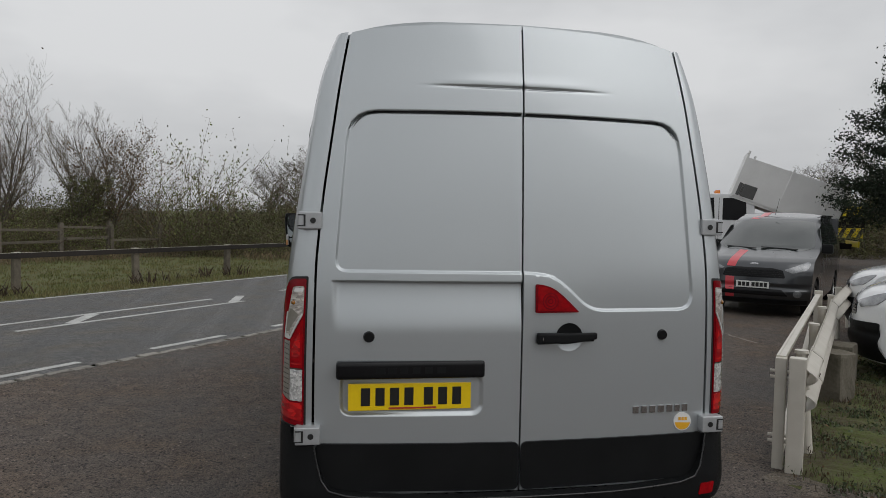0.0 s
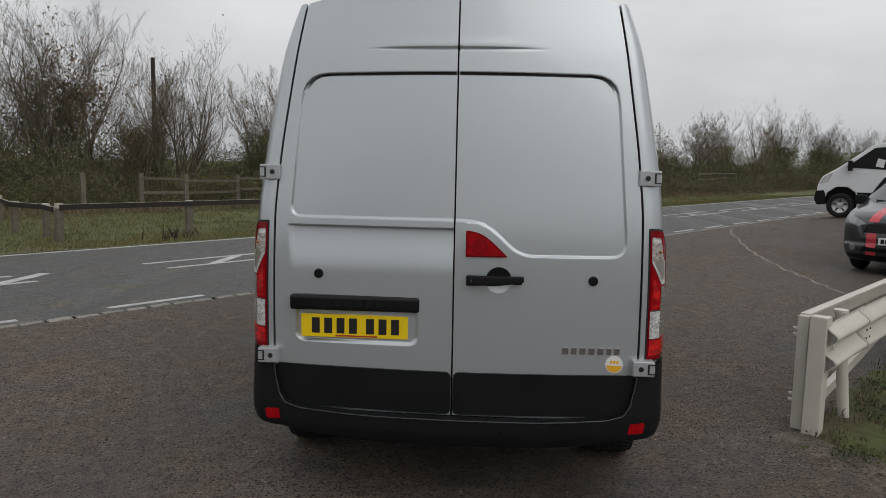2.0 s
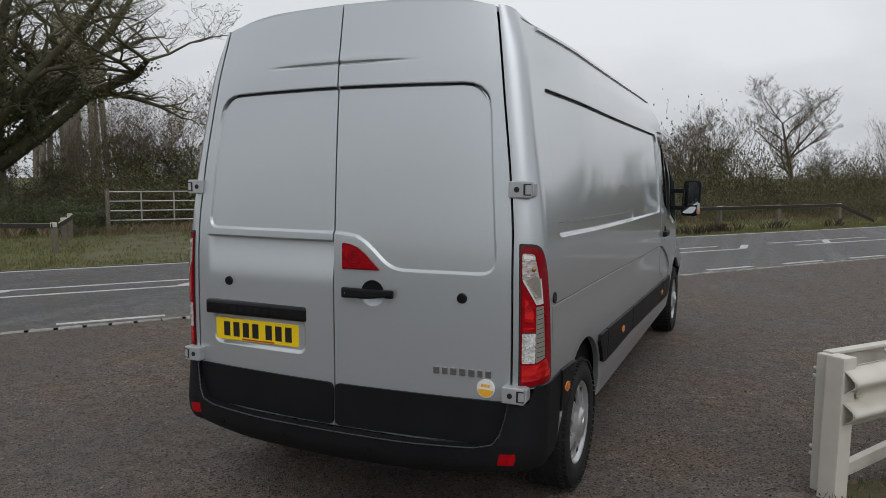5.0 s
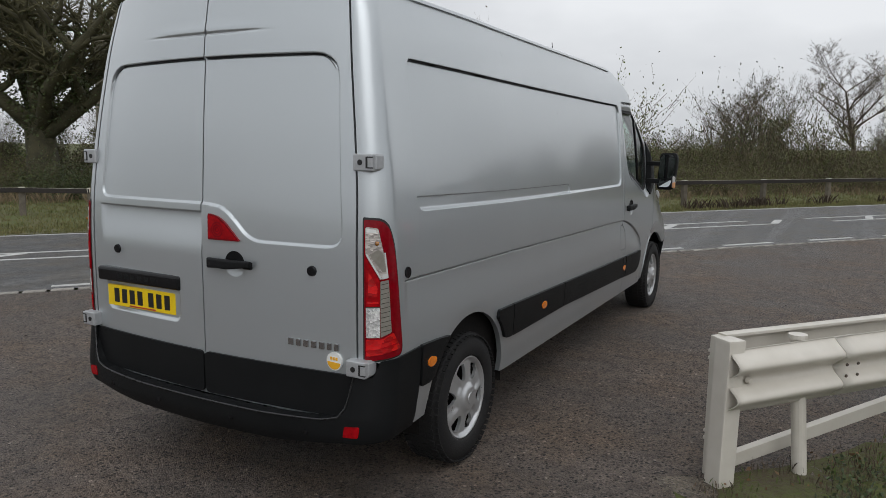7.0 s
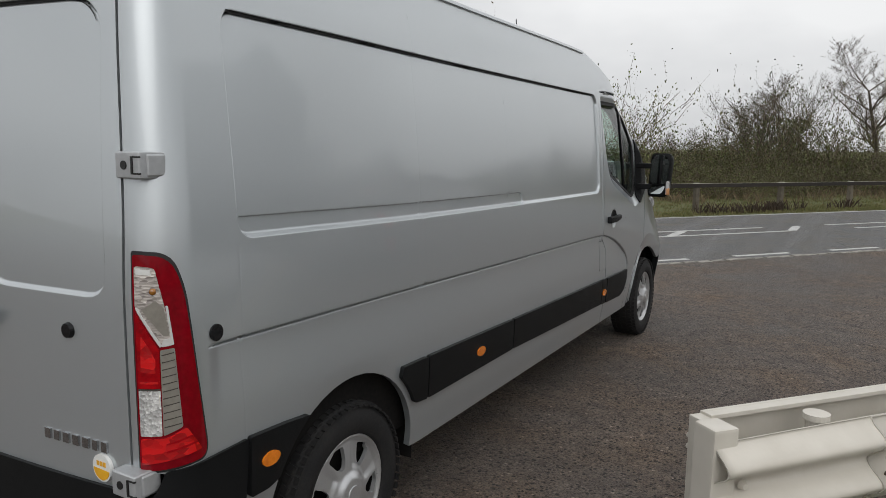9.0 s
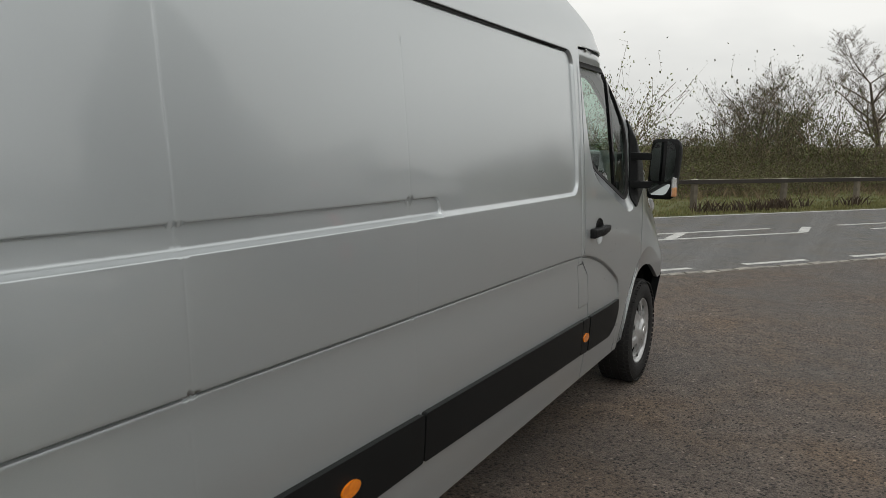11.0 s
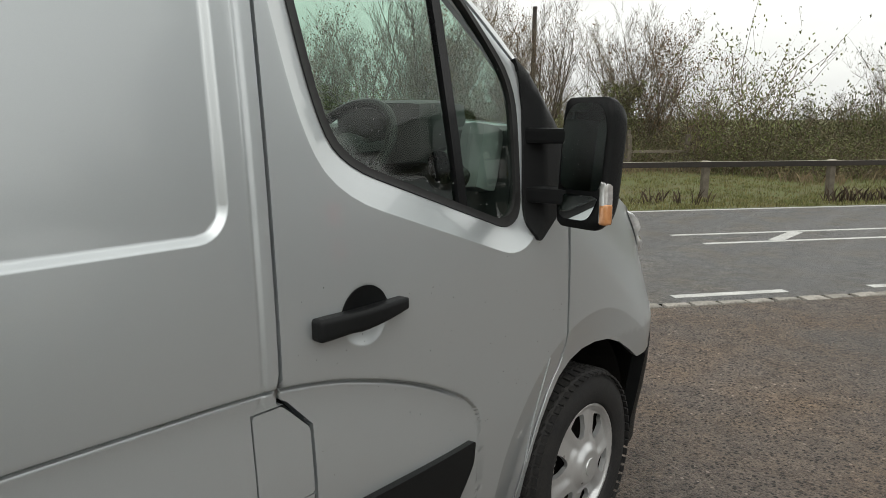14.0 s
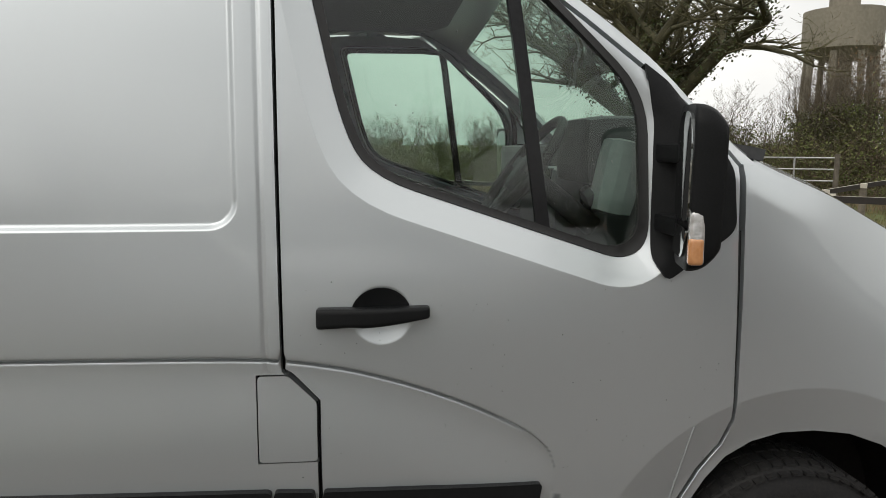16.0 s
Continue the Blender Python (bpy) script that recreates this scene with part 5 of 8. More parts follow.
def droplets(parent, spots, seed, s=1):
    """Small flattened raindrops lying on the cab door and its window."""
    r = random.Random(seed)
    vs, fs = [], []
    for v, z, off in spots:
        p = at_side(v, z, s, off)
        rad = r.uniform(0.0008, 0.0018)
        k = len(vs)
        for i in range(6):
            a = i * math.pi / 3
            vs.append((p[0], p[1] + rad * math.cos(a), p[2] + rad * 1.2 * math.sin(a)))
        for i in range(6):
            a = i * math.pi / 3
            vs.append((p[0] + s * rad * 0.5, p[1] + rad * 0.6 * math.cos(a), p[2] + rad * 0.7 * math.sin(a)))
        vs.append((p[0] + s * rad * 0.65, p[1], p[2]))
        for i in range(6):
            j = (i + 1) % 6
            fs += [(k + i, k + j, k + 6 + j, k + 6 + i), (k + 6 + i, k + 6 + j, k + 12)]
    return from_arrays("raindrop_scatter", vs, fs, DROP, parent, "clear raindrops", smooth=True)


DROP = mat("clear_water_drops", (0.30, 0.32, 0.32), (0.20, 0.21, 0.21), rough=0.05, metal=0.1, coat=1.0)
rd = random.Random(41)
spots = []
while len(spots) < 130:
    v, z = rd.uniform(3.95, 4.75), rd.uniform(1.28, 2.0)
    if inside(inner_win, np.array([[v, z]]))[0]:
        spots.append((v, z, -0.0055))
while len(spots) < 190:
    v, z = rd.uniform(3.9, 4.95), rd.uniform(0.72, 1.25)
    if z < 1.45 - 0.22 * (v - 3.9):
        spots.append((v, z, 0.0005))
droplets(van, spots, 43)["kind"] = "stuff"


# ---- ground, road, verge ----
ASPHALT = asphalt("brown_grey_tarmac", (0.108, 0.086, 0.071), (0.172, 0.141, 0.120), (0.034, 0.026, 0.021), 115.0, 1.0, 0.38, speck=0.97)
ROADTOP = asphalt("grey_road_surface", (0.078, 0.078, 0.077), (0.145, 0.143, 0.14), (0.034, 0.034, 0.034), 75.0, 0.9, 0.5, 0.15, 1.0)
PAINTLINE = mat("worn_white_road_paint", (0.56, 0.56, 0.54), (0.33, 0.33, 0.32), rough=0.7, scale=5.0, fine=40.0, bump=0.3, bscale=90.0)
SETT = mat("weathered_kerb_stone", (0.33, 0.31, 0.275), (0.17, 0.157, 0.138), rough=0.85, scale=7.0, fine=60.0, bump=0.5, bscale=80.0, rnd=0.18)
EARTH = mat("rough_grass_soil", (0.078, 0.104, 0.020), (0.095, 0.078, 0.034), rough=0.95, scale=1.3, fine=14.0, bump=0.8, bscale=30.0)
MOSS = mat("mossy_earth", (0.078, 0.104, 0.016), (0.072, 0.052, 0.034), rough=0.95, scale=2.2, fine=45.0, bump=1.0, bscale=70.0)
GRASS = mat("dull_grass_blades", (0.088, 0.108, 0.024), (0.175, 0.145, 0.065), rough=0.8, scale=0.8, fine=9.0, island=0.35)
MUD = mat("muddy_track", (0.115, 0.100, 0.058), (0.075, 0.080, 0.030), rough=0.9, scale=1.5, fine=30.0, bump=0.5, bscale=40.0)
DUST = mat("pale_gravel_dust", (0.30, 0.265, 0.225), (0.19, 0.165, 0.14), rough=0.95, scale=3.0, fine=60.0, bump=0.5, bscale=120.0)
LEAF = mat("dead_brown_leaf", (0.11, 0.062, 0.030), (0.17, 0.105, 0.05), rough=0.8, island=0.4)
OLDWOOD = mat("weathered_fence_wood", (0.17, 0.145, 0.112), (0.085, 0.072, 0.055), rough=0.85, scale=9.0, fine=90.0, bump=0.4, bscale=60.0, rnd=0.2)
DARKWOOD = mat("dark_creosoted_rail", (0.014, 0.011, 0.010), (0.028, 0.022, 0.018), rough=0.8, scale=8.0, fine=70.0, bump=0.4, bscale=60.0, rnd=0.2)
PALEWOOD = mat("pale_post_top", (0.55, 0.51, 0.43), (0.40, 0.37, 0.31), rough=0.85, scale=20.0, fine=90.0)
BARK = mat("grey_brown_bark", (0.105, 0.088, 0.066), (0.052, 0.045, 0.035), rough=0.9, scale=4.0, fine=40.0, rnd=0.25)
TWIG = mat("bare_twigs", (0.125, 0.102, 0.072), (0.066, 0.054, 0.040), rough=0.9, scale=2.0, fine=20.0, rnd=0.3)
BRAMBLE = mat("bramble_stems", (0.145, 0.108, 0.070), (0.072, 0.056, 0.038), rough=0.9, scale=1.5, fine=10.0, rnd=0.4, island=0.3)
BRUSH = mat("dull_bramble_leaves", (0.078, 0.106, 0.022), (0.100, 0.082, 0.036), rough=0.75, scale=0.7, fine=4.0, rnd=0.45, island=0.45)
IVY = mat("dark_ivy_leaves", (0.048, 0.066, 0.018), (0.062, 0.075, 0.024), rough=0.5, scale=1.0, fine=12.0, island=0.45)
NEEDLE = mat("dark_conifer_foliage", (0.014, 0.026, 0.012), (0.024, 0.036, 0.018), rough=0.8, scale=1.0, fine=12.0, island=0.4)
CONCRETE = mat("stained_concrete", (0.24, 0.215, 0.17), (0.17, 0.155, 0.12), rough=0.9, scale=0.4, fine=4.0, bump=0.2, bscale=10.0)
CREAM = mat("cream_white_metal_paint", (0.60, 0.565, 0.50), (0.53, 0.495, 0.43), rough=0.42, scale=3.0, fine=9.0, bump=0.03, bscale=60.0, coat=0.1)


def RD(s, n, z=0.0):
    """A place by its distance along the road and across it from the kerb."""
    return (0.43 + 0.614 * s - 0.789 * n, 11.38 + 0.789 * s + 0.614 * n, z)


def road_sn(x, y):
    dx, dy = x - 0.43, y - 11.38
    return 0.614 * dx + 0.789 * dy, -0.789 * dx + 0.614 * dy


def gz(s, n):
    """The ground's height: level by the van, falling a little over the road, rising towards the tipper lorry."""
    if n <= 0:
        a, b = float(smooth01(np.array((s - 3) / 11.0))), float(smooth01(np.array(-n / 2.5)))
        return 0.30 * a * b
    return float(np.interp(n, [0, 6.5, 9.2, 14, 400], [0.0, -0.08, -0.24, -0.26, -0.26]))


def gxy(x, y):
    return gz(*road_sn(x, y))


def sheet(name, ss, ns, zf, material, label, category, dz=0.0):
    vs = [RD(s, n, zf(s, n) + dz) for s in ss for n in ns]
    k = len(ns)
    fs = [(i * k + j, i * k + k + j, i * k + k + j + 1, i * k + j + 1) for i in range(len(ss) - 1) for j in range(k - 1)]
    ob = from_arrays(name, vs, fs, material)
    return tagged(ob, label, category, kind="structure")


sheet("ground", [-900, -120, -40, -20, 0, 20, 40, 120, 900], [-900, -120, -46, -20, 0, 6.5, 9.2, 14, 60, 200, 900], lambda s, n: gz(0, max(n, 0.01)) if n > 6 else -0.06, EARTH, "rough grass and soil reaching to the horizon", "ground")
sheet("pavement_yard", [-45 + i * 1.5 for i in range(75)], [-46, -40, -34, -28, -22, -16, -12] + [-10 + i * 0.5 for i in range(21)], gz, ASPHALT, "brown-grey chipped tarmac of the yard", "tarmac")
sheet("road", [-140 + 10 * i for i in range(35)], [0.125, 1.5, 3, 4.5, 6.5], gz, ROADTOP, "grey two-lane road with worn wheel tracks", "road")


def line_piece(name, a, b, w, parent, material=PAINTLINE, h=0.006):
    """A painted mark between two places given along and across the road."""
    p, q = Vector(RD(*a)), Vector(RD(*b))
    d = (q - p).normalized()
    k = Vector((-d.y, d.x, 0)) * w / 2
    z0, z1 = gz(*a), gz(*b)
    lo = [(p + k, z0), (q + k, z1), (q - k, z1), (p - k, z0)]
    vs = [(v.x, v.y, z + 0.001) for v, z in lo] + [(v.x, v.y, z + h) for v, z in lo]
    return from_arrays(name, vs, [(3, 2, 1, 0), (4, 5, 6, 7), (0, 1, 5, 4), (1, 2, 6, 5), (2, 3, 7, 6), (3, 0, 4, 7)], material, parent)


marks = thing("road_markings", "worn white painted lines and hatching on the road", "road marking", kind="structure")
for k in range(-8, 25):
    line_piece("edge_dash", (0.58 + 2.07 * k, 0.34), (1.73 + 2.07 * k, 0.34), 0.10, marks)
for k in range(-4, 6):
    a, b = 2.5 + 6.13 * k, 6.75 + 6.13 * k
    line_piece("hatch_line", (a, 2.93), (b, 2.93), 0.09, marks)
    line_piece("hatch_line", (a - 0.05, 3.67), (b - 0.1, 3.67), 0.09, marks)
for k in range(-6, 7):
    s0 = 3.6 + 3.2 * k
    line_piece("hatch_bar", (s0, 2.99), (s0 + 0.82, 3.62), 0.17, marks)
line_piece("verge_line", (-60, 6.36), (80, 6.36), 0.09, marks)

kerb = thing("kerb", "row of pale weathered kerb setts along the road's edge", "kerb", kind="structure")
rk = random.Random(5)
bm = bmesh.new()
box_into(bm, (-0.13, -0.065, -0.05), (0.13, 0.065, 0.010), 0.018, seg=2)
kme = bpy.data.meshes.new("sett")
bm.to_mesh(kme)
bm.free()
kme.materials.append(SETT)
for i in range(-58, 112):
    o = new("sett", kme)
    o.parent = kerb
    x, y, z = RD(0.2 + 0.268 * i + rk.uniform(-0.015, 0.015), 0.062 + rk.uniform(-0.008, 0.008))
    o.matrix_local = pose(x, y, z + rk.uniform(-0.006, 0.003), rk.uniform(-1, 1), rk.uniform(-1, 1), 52.1 + rk.uniform(-4, 4)) @ Matrix.Diagonal((rk.uniform(0.84, 0.96), rk.uniform(0.65, 1.15), 1, 1))

# crack sealed with pale dust, running across the yard
crack = [(7.9, 20.9), (7.33, 19.5), (6.75, 17.6), (6.31, 15.6), (6.08, 14.4), (5.94, 13.3), (5.83, 11.9), (5.79, 11.1), (5.74, 9.7), (5.69, 8.55)]
rk = random.Random(9)
vs, fs = [], []
for (xa, ya), (xb, yb) in zip(crack, crack[1:]):
    for i in range(8):
        t = i / 8
        x, y = xa + (xb - xa) * t + rk.uniform(-0.04, 0.04), ya + (yb - ya) * t
        w = rk.uniform(0.010, 0.034)
        vs += [(x - w, y, gxy(x - w, y) + 0.005), (x + w, y, gxy(x + w, y) + 0.005)]
fs = [(2 * i, 2 * i + 2, 2 * i + 3, 2 * i + 1) for i in range(len(vs) // 2 - 1)]
tagged(from_arrays("tarmac_crack", vs, [f[::-1] for f in fs], DUST), "pale dust-filled crack across the tarmac", "crack", kind="structure")


# ---- grass and leaves ----
def tuft_field(name, spots, h, material, label, category, seed, spread=0.05, per=7, width=0.006):
    r = np.random.RandomState(seed)
    vs, fs = [], []
    for x, y, z in spots:
        for _ in range(per):
            a, l = r.uniform(0, 6.28), h * r.uniform(0.45, 1.15)
            bx, by = x + r.normal(0, spread), y + r.normal(0, spread)
            lean = r.uniform(0.1, 0.7) * l
            wx, wy = width * math.sin(a), -width * math.cos(a)
            k = len(vs)
            vs += [(bx - wx, by - wy, z - 0.01), (bx + wx, by + wy, z - 0.01), (bx + lean * 0.4 * math.cos(a) + wx * 0.6, by + lean * 0.4 * math.sin(a) + wy * 0.6, z + l * 0.6), (bx + lean * math.cos(a), by + lean * math.sin(a), z + l * 0.95)]
            fs += [(k, k + 1, k + 2), (k, k + 2, k + 3)]
    ob = from_arrays(name, vs, fs, material)
    return tagged(ob, label, category, kind="stuff")


rg = np.random.RandomState(3)
spots = []
for _ in range(15000):
    s, n = rg.uniform(-22, 46), 6.62 + 11.5 * rg.uniform(0, 1) ** 1.5
    if -7.0 < s < -4.0 and rg.uniform() < 0.45:
        continue
    x, y, z = RD(s, n)
    spots.append((x, y, gz(s, n)))
tuft_field("verge_grass", spots, 0.085, GRASS, "dull green and straw-coloured verge grass", "grass", 4, 0.09, 8, 0.009)
spots = []
for _ in range(2200):
    s = rg.uniform(-22, 60)
    n = rg.uniform(16.5 if s < 11 else 11.2, 19)
    x, y, z = RD(s, n)
    spots.append((x, y, gz(s, n)))
dock = []
for s0, n0, c in ((9.9, 7.3, 26), (11.2, 7.6, 30), (8.6, 7.3, 22), (12.2, 8.2, 16), (4.3, 8.4, 8), (5.0, 7.6, 8), (2.4, 7.6, 10), (-1.2, 7.4, 10), (14.5, 8.0, 16), (17.5, 7.8, 14)):
    for _ in range(c):
        s, n = rg.normal(s0, 0.35), n0 + rg.normal(0, 0.16)
        x, y, z = RD(s, n)
        dock.append((x, y, gz(s, n)))
tuft_field("dead_dock", dock, 0.34, mat("dead_dock_stalks", (0.060, 0.038, 0.022), (0.035, 0.024, 0.015), rough=0.85, island=0.35), "dark brown dead dock stalks along the verge", "weeds", 8, 0.04, 4, 0.014)
tuft_field("tall_dead_grass", spots, 0.36, mat("straw_stalks", (0.20, 0.15, 0.085), (0.13, 0.10, 0.06), rough=0.85, island=0.35), "tall dead straw-coloured grass and weeds", "weeds", 6, 0.10, 6, 0.008)


# ---- trees ----
def grow(seed, height, spread, levels, trunk_r, kids, up, stems=1, twig_r=0.009, first=0.3, wig=0.22, lead=0.64, joints=5, fork=0):
    """The limbs of a bare tree as (start, end, r0, r1) pieces, thick ones and thin ones apart."""
    r = random.Random(seed)
    thick, thin = [], []

    def limb(p, d, length, r0, lev):
        n = joints if lev == 0 else (4 if lev < levels - 1 else (3 if lev < levels else 2))
        seg, q, rad = length / n, Vector(p), r0
        for i in range(n):
            e = q + d * seg
            nr = max(twig_r * 0.6, r0 * (1 - 0.72 * (i + 1) / n))
            (thick if rad > 0.03 else thin).append((tuple(q), tuple(e), rad, nr))
            q, rad = e, nr
            d = (d + Vector((r.gauss(0, wig), r.gauss(0, wig), r.gauss(0, wig) + up * 0.10))).normalized()
            if lev < levels and (i + 1) / n > (first if lev == 0 else 0.15):
                for _ in range(kids[min(lev, len(kids) - 1)]):
                    a = r.uniform(0, 2 * math.pi)
                    out = Vector((math.cos(a), math.sin(a), r.uniform(-0.1, 0.5) + up * 0.5)).normalized()
                    k = (d * (1 - spread) + out * spread).normalized()
                    limb(q, k, length * r.uniform(0.36, 0.62) * (5.0 / joints if lev == 0 else 1.0) * (1 - 0.25 * i / n), rad * r.uniform(0.5, 0.75), lev + 1)

    if fork:
        thick += [((0, 0, -0.2), (0.05, 0.05, 1.3), trunk_r * 1.25, trunk_r), ((0.05, 0.05, 1.3), (0.0, 0.1, 2.9), trunk_r, trunk_r * 0.9)]
        for i in range(fork):
            a = 2 * math.pi * (i + r.uniform(-0.25, 0.25)) / fork
            lean = r.uniform(0.5, 1.7) if i % 4 else 0.15
            limb((0.1 * math.cos(a), 0.1 * math.sin(a), r.uniform(2.0, 2.9)), Vector((lean * math.cos(a), lean * math.sin(a), 1)).normalized(), height * lead * r.uniform(0.8, 1.1), trunk_r * r.uniform(0.45, 0.6), 1)
    for i in range(0 if fork else stems):
        a = r.uniform(0, 6.28)
        lean = 0.0 if stems == 1 else r.uniform(0.1, 0.35)
        limb((r.gauss(0, 0.12) * (stems > 1), r.gauss(0, 0.12) * (stems > 1), -0.15), Vector((lean * math.cos(a), lean * math.sin(a), 1)).normalized(), height * lead * r.uniform(0.9, 1.1), trunk_r * (1 if stems == 1 else 0.6), 0)
    return thick, thin


def tubes(pieces, sides):
    """All pieces as open tubes in one go."""
    if not pieces:
        return [], []
    if sides == 3:
        fine = [p for p in pieces if p[2] < 0.0125]
        v, f = tubes([p for p in pieces if p[2] >= 0.0125], 4)
        if fine:
            k = len(v)
            w = tubes(fine, 1)
            v, f = v + w[0], f + [[q + k for q in g] for g in w[1]]
        return v, f
    P = np.array([p[0] for p in pieces])
    Q = np.array([p[1] for p in pieces])
    r0 = np.array([p[2] for p in pieces])[:, None]
    r1 = np.array([p[3] for p in pieces])[:, None]
    d = Q - P
    d /= np.linalg.norm(d, axis=1)[:, None] + 1e-9
    h = np.where(np.abs(d[:, 2:3]) < 0.9, np.array([[0, 0, 1.0]]), np.array([[1.0, 0, 0]]))
    u = np.cross(d, h)
    u /= np.linalg.norm(u, axis=1)[:, None]
    w = np.cross(d, u)
    if sides == 1:
        u = u * np.cos(np.arange(len(P)) * 2.4)[:, None] + w * np.sin(np.arange(len(P)) * 2.4)[:, None]
        V = np.stack([P - u * r0, P + u * r0, Q + u * r1, Q - u * r1], 1)
        return V.reshape(-1, 3).tolist(), np.arange(len(P) * 4).reshape(-1, 4).tolist()
    vs = []
    for k in range(sides):
        a = 2 * math.pi * k / sides
        o = u * math.cos(a) + w * math.sin(a)
        vs.append(P + o * r0)
        vs.append(Q + o * r1)
    V = np.stack(vs, 1)
    n = len(pieces)
    fs = []
    for k in range(sides):
        j = (k + 1) % sides
        fs.append(np.stack([np.arange(n) * 2 * sides + q for q in (2 * k, 2 * j, 2 * j + 1, 2 * k + 1)], 1))
    return V.reshape(-1, 3).tolist(), np.concatenate(fs).tolist()


def leaves(centres, size, seed, jitter):
    """Small bent leaves round given places."""
    r = np.random.RandomState(seed)
    c = np.asarray(centres) + r.normal(0, jitter, (len(centres), 3))
    a = r.normal(0, 1, (len(c), 3))
    a /= np.linalg.norm(a, axis=1)[:, None]
    b = np.cross(a, r.normal(0, 1, (len(c), 3)))
    b /= np.linalg.norm(b, axis=1)[:, None]
    s = size * r.uniform(0.6, 1.3, (len(c), 1))
    V = np.stack([c - a * s, c + b * s * 0.6, c + a * s, c - b * s * 0.6], 1).reshape(-1, 3)
    F = np.arange(len(V)).reshape(-1, 4)
    return V.tolist(), F.tolist()


def tree(name, label, seed, at, turn=0.0, leaf=None, bark=BARK, twig=TWIG, **kw):
    e = thing(name, label, "tree", at, turn)
    thick, thin = grow(seed, **kw)
    v, f = tubes(thick, 6)
    from_arrays("trunk", v, f, bark, e, smooth=True)
    v, f = tubes(thin, 3)
    from_arrays("crown", v, f, twig, e)
    if leaf:
        m, size, share, top, lab = leaf
        r = random.Random(seed)
        c = [p[1] for p in thin if r.random() < share and p[1][2] < top]
        c += [tuple(p[1][i] + r.gauss(0, 0.12) for i in range(3)) for p in thick for _ in range(6) if p[1][2] < top and share > 0.3]
        v, f = leaves(c, size, seed, 0.10)
        from_arrays("leaf_mass", v, f, m, e, lab)["kind"] = "stuff"
    return e


PALEBARK = mat("pale_grey_bark", (0.24, 0.21, 0.15), (0.12, 0.105, 0.078), rough=0.9, scale=5.0, fine=40.0, rnd=0.25)
PALETWIG = mat("pale_bare_twigs", (0.175, 0.145, 0.100), (0.095, 0.078, 0.055), rough=0.9, scale=2.0, fine=20.0, rnd=0.3)
kinds = [
    tree("bare_tree", "bare grey-brown tree with a round crown in the roadside belt", 11, RD(26, 22.5, -0.26), height=6.6, spread=0.66, levels=4, trunk_r=0.15, kids=(3, 2, 2, 2), up=0.45, lead=0.62, joints=5, first=0.2, wig=0.17),
    tree("bare_tree", "slender pale-stemmed bare tree in the roadside belt", 12, RD(12.4, 22, -0.26), bark=PALEBARK, twig=PALETWIG, twig_r=0.006, height=7.4, spread=0.42, levels=3, trunk_r=0.075, kids=(2, 2, 2), up=0.9, wig=0.09, lead=0.86, joints=10, first=0.25, stems=2),
    tree("bare_tree", "many-stemmed bare tree in the roadside belt", 13, RD(8, 24, -0.26), twig_r=0.006, height=7.0, spread=0.5, levels=3, trunk_r=0.085, kids=(2, 2, 1), up=0.75, stems=4, wig=0.13, lead=0.8, joints=7, first=0.2, leaf=(LEAF, 0.045, 0.10, 9, "a few dead leaves")),
    tree("bare_tree", "scrubby bare tree with a few dead brown leaves", 14, RD(5, 23, -0.26), twig=PALETWIG, twig_r=0.006, height=6.0, spread=0.55, levels=3, trunk_r=0.07, kids=(2, 2, 1), up=0.6, stems=4, wig=0.15, lead=0.76, joints=7, first=0.1, leaf=(LEAF, 0.05, 0.25, 9, "a few dead brown leaves")),
    tree("bare_tree", "bare twiggy tree clothed in dull green ivy low down", 15, RD(30, 25, -0.26), twig_r=0.006, height=6.4, spread=0.55, levels=3, trunk_r=0.085, kids=(2, 2, 3), up=0.6, stems=4, wig=0.14, lead=0.76, joints=7, first=0.05, leaf=(BRUSH, 0.055, 0.75, 3.9, "dull green leaves")),
]
NOMINAL = (6.6, 7.4, 7.0, 6.0, 6.4)
for k in kinds:
    k["group"] = "bare roadside trees"
rt = random.Random(21)


def skyline(s):
    """Height of the belt of trees along the road."""
    return float(np.interp(s, [-36, -10, -7, -0.8, 1.5, 3.3, 4.85, 6.3, 8, 10.9, 12.2, 14.4], [3.4, 2.9, 4.6, 5.6, 6.0, 7.3, 7.6, 6.4, 5.2, 6.0, 5.6, 4.6]))


for i in range(44):
    s = -36 + 50 * (i + rt.uniform(0, 1)) / 44
    n = rt.uniform(21, 33)
    if -8.5 < s < -2.6 + 0.2 * (n - 20):
        n = rt.uniform(41, 52)
    k = rt.choice([1, 2, 4, 4, 4, 1, 3])
    h = 1.7 + (skyline(s) - 1.7) * (n + 8) / 28 * rt.uniform(0.72, 1.04)
    x, y, _ = RD(s, n)
    copy_thing(kinds[k], pose(x, y, -0.28, 0, 0, rt.uniform(0, 360)) @ Matrix.Scale(h / NOMINAL[k], 4))
for s, n, h, k in ((-2.2, 42, 7.4, 1), (-0.8, 30, 7.2, 3), (1.2, 30, 7.6, 1), (3.2, 29, 9.4, 1), (4.85, 30, 9.9, 1), (6.0, 30, 8.9, 3), (6.6, 21.5, 6.2, 2), (11.2, 21.5, 5.9, 3), (9.3, 20.6, 5.2, 4), (13.2, 21, 5.4, 3)):
    x, y, _ = RD(s, n)
    copy_thing(kinds[k], pose(x, y, -0.28, 0, 0, s * 41) @ Matrix.Scale(h / NOMINAL[k], 4))
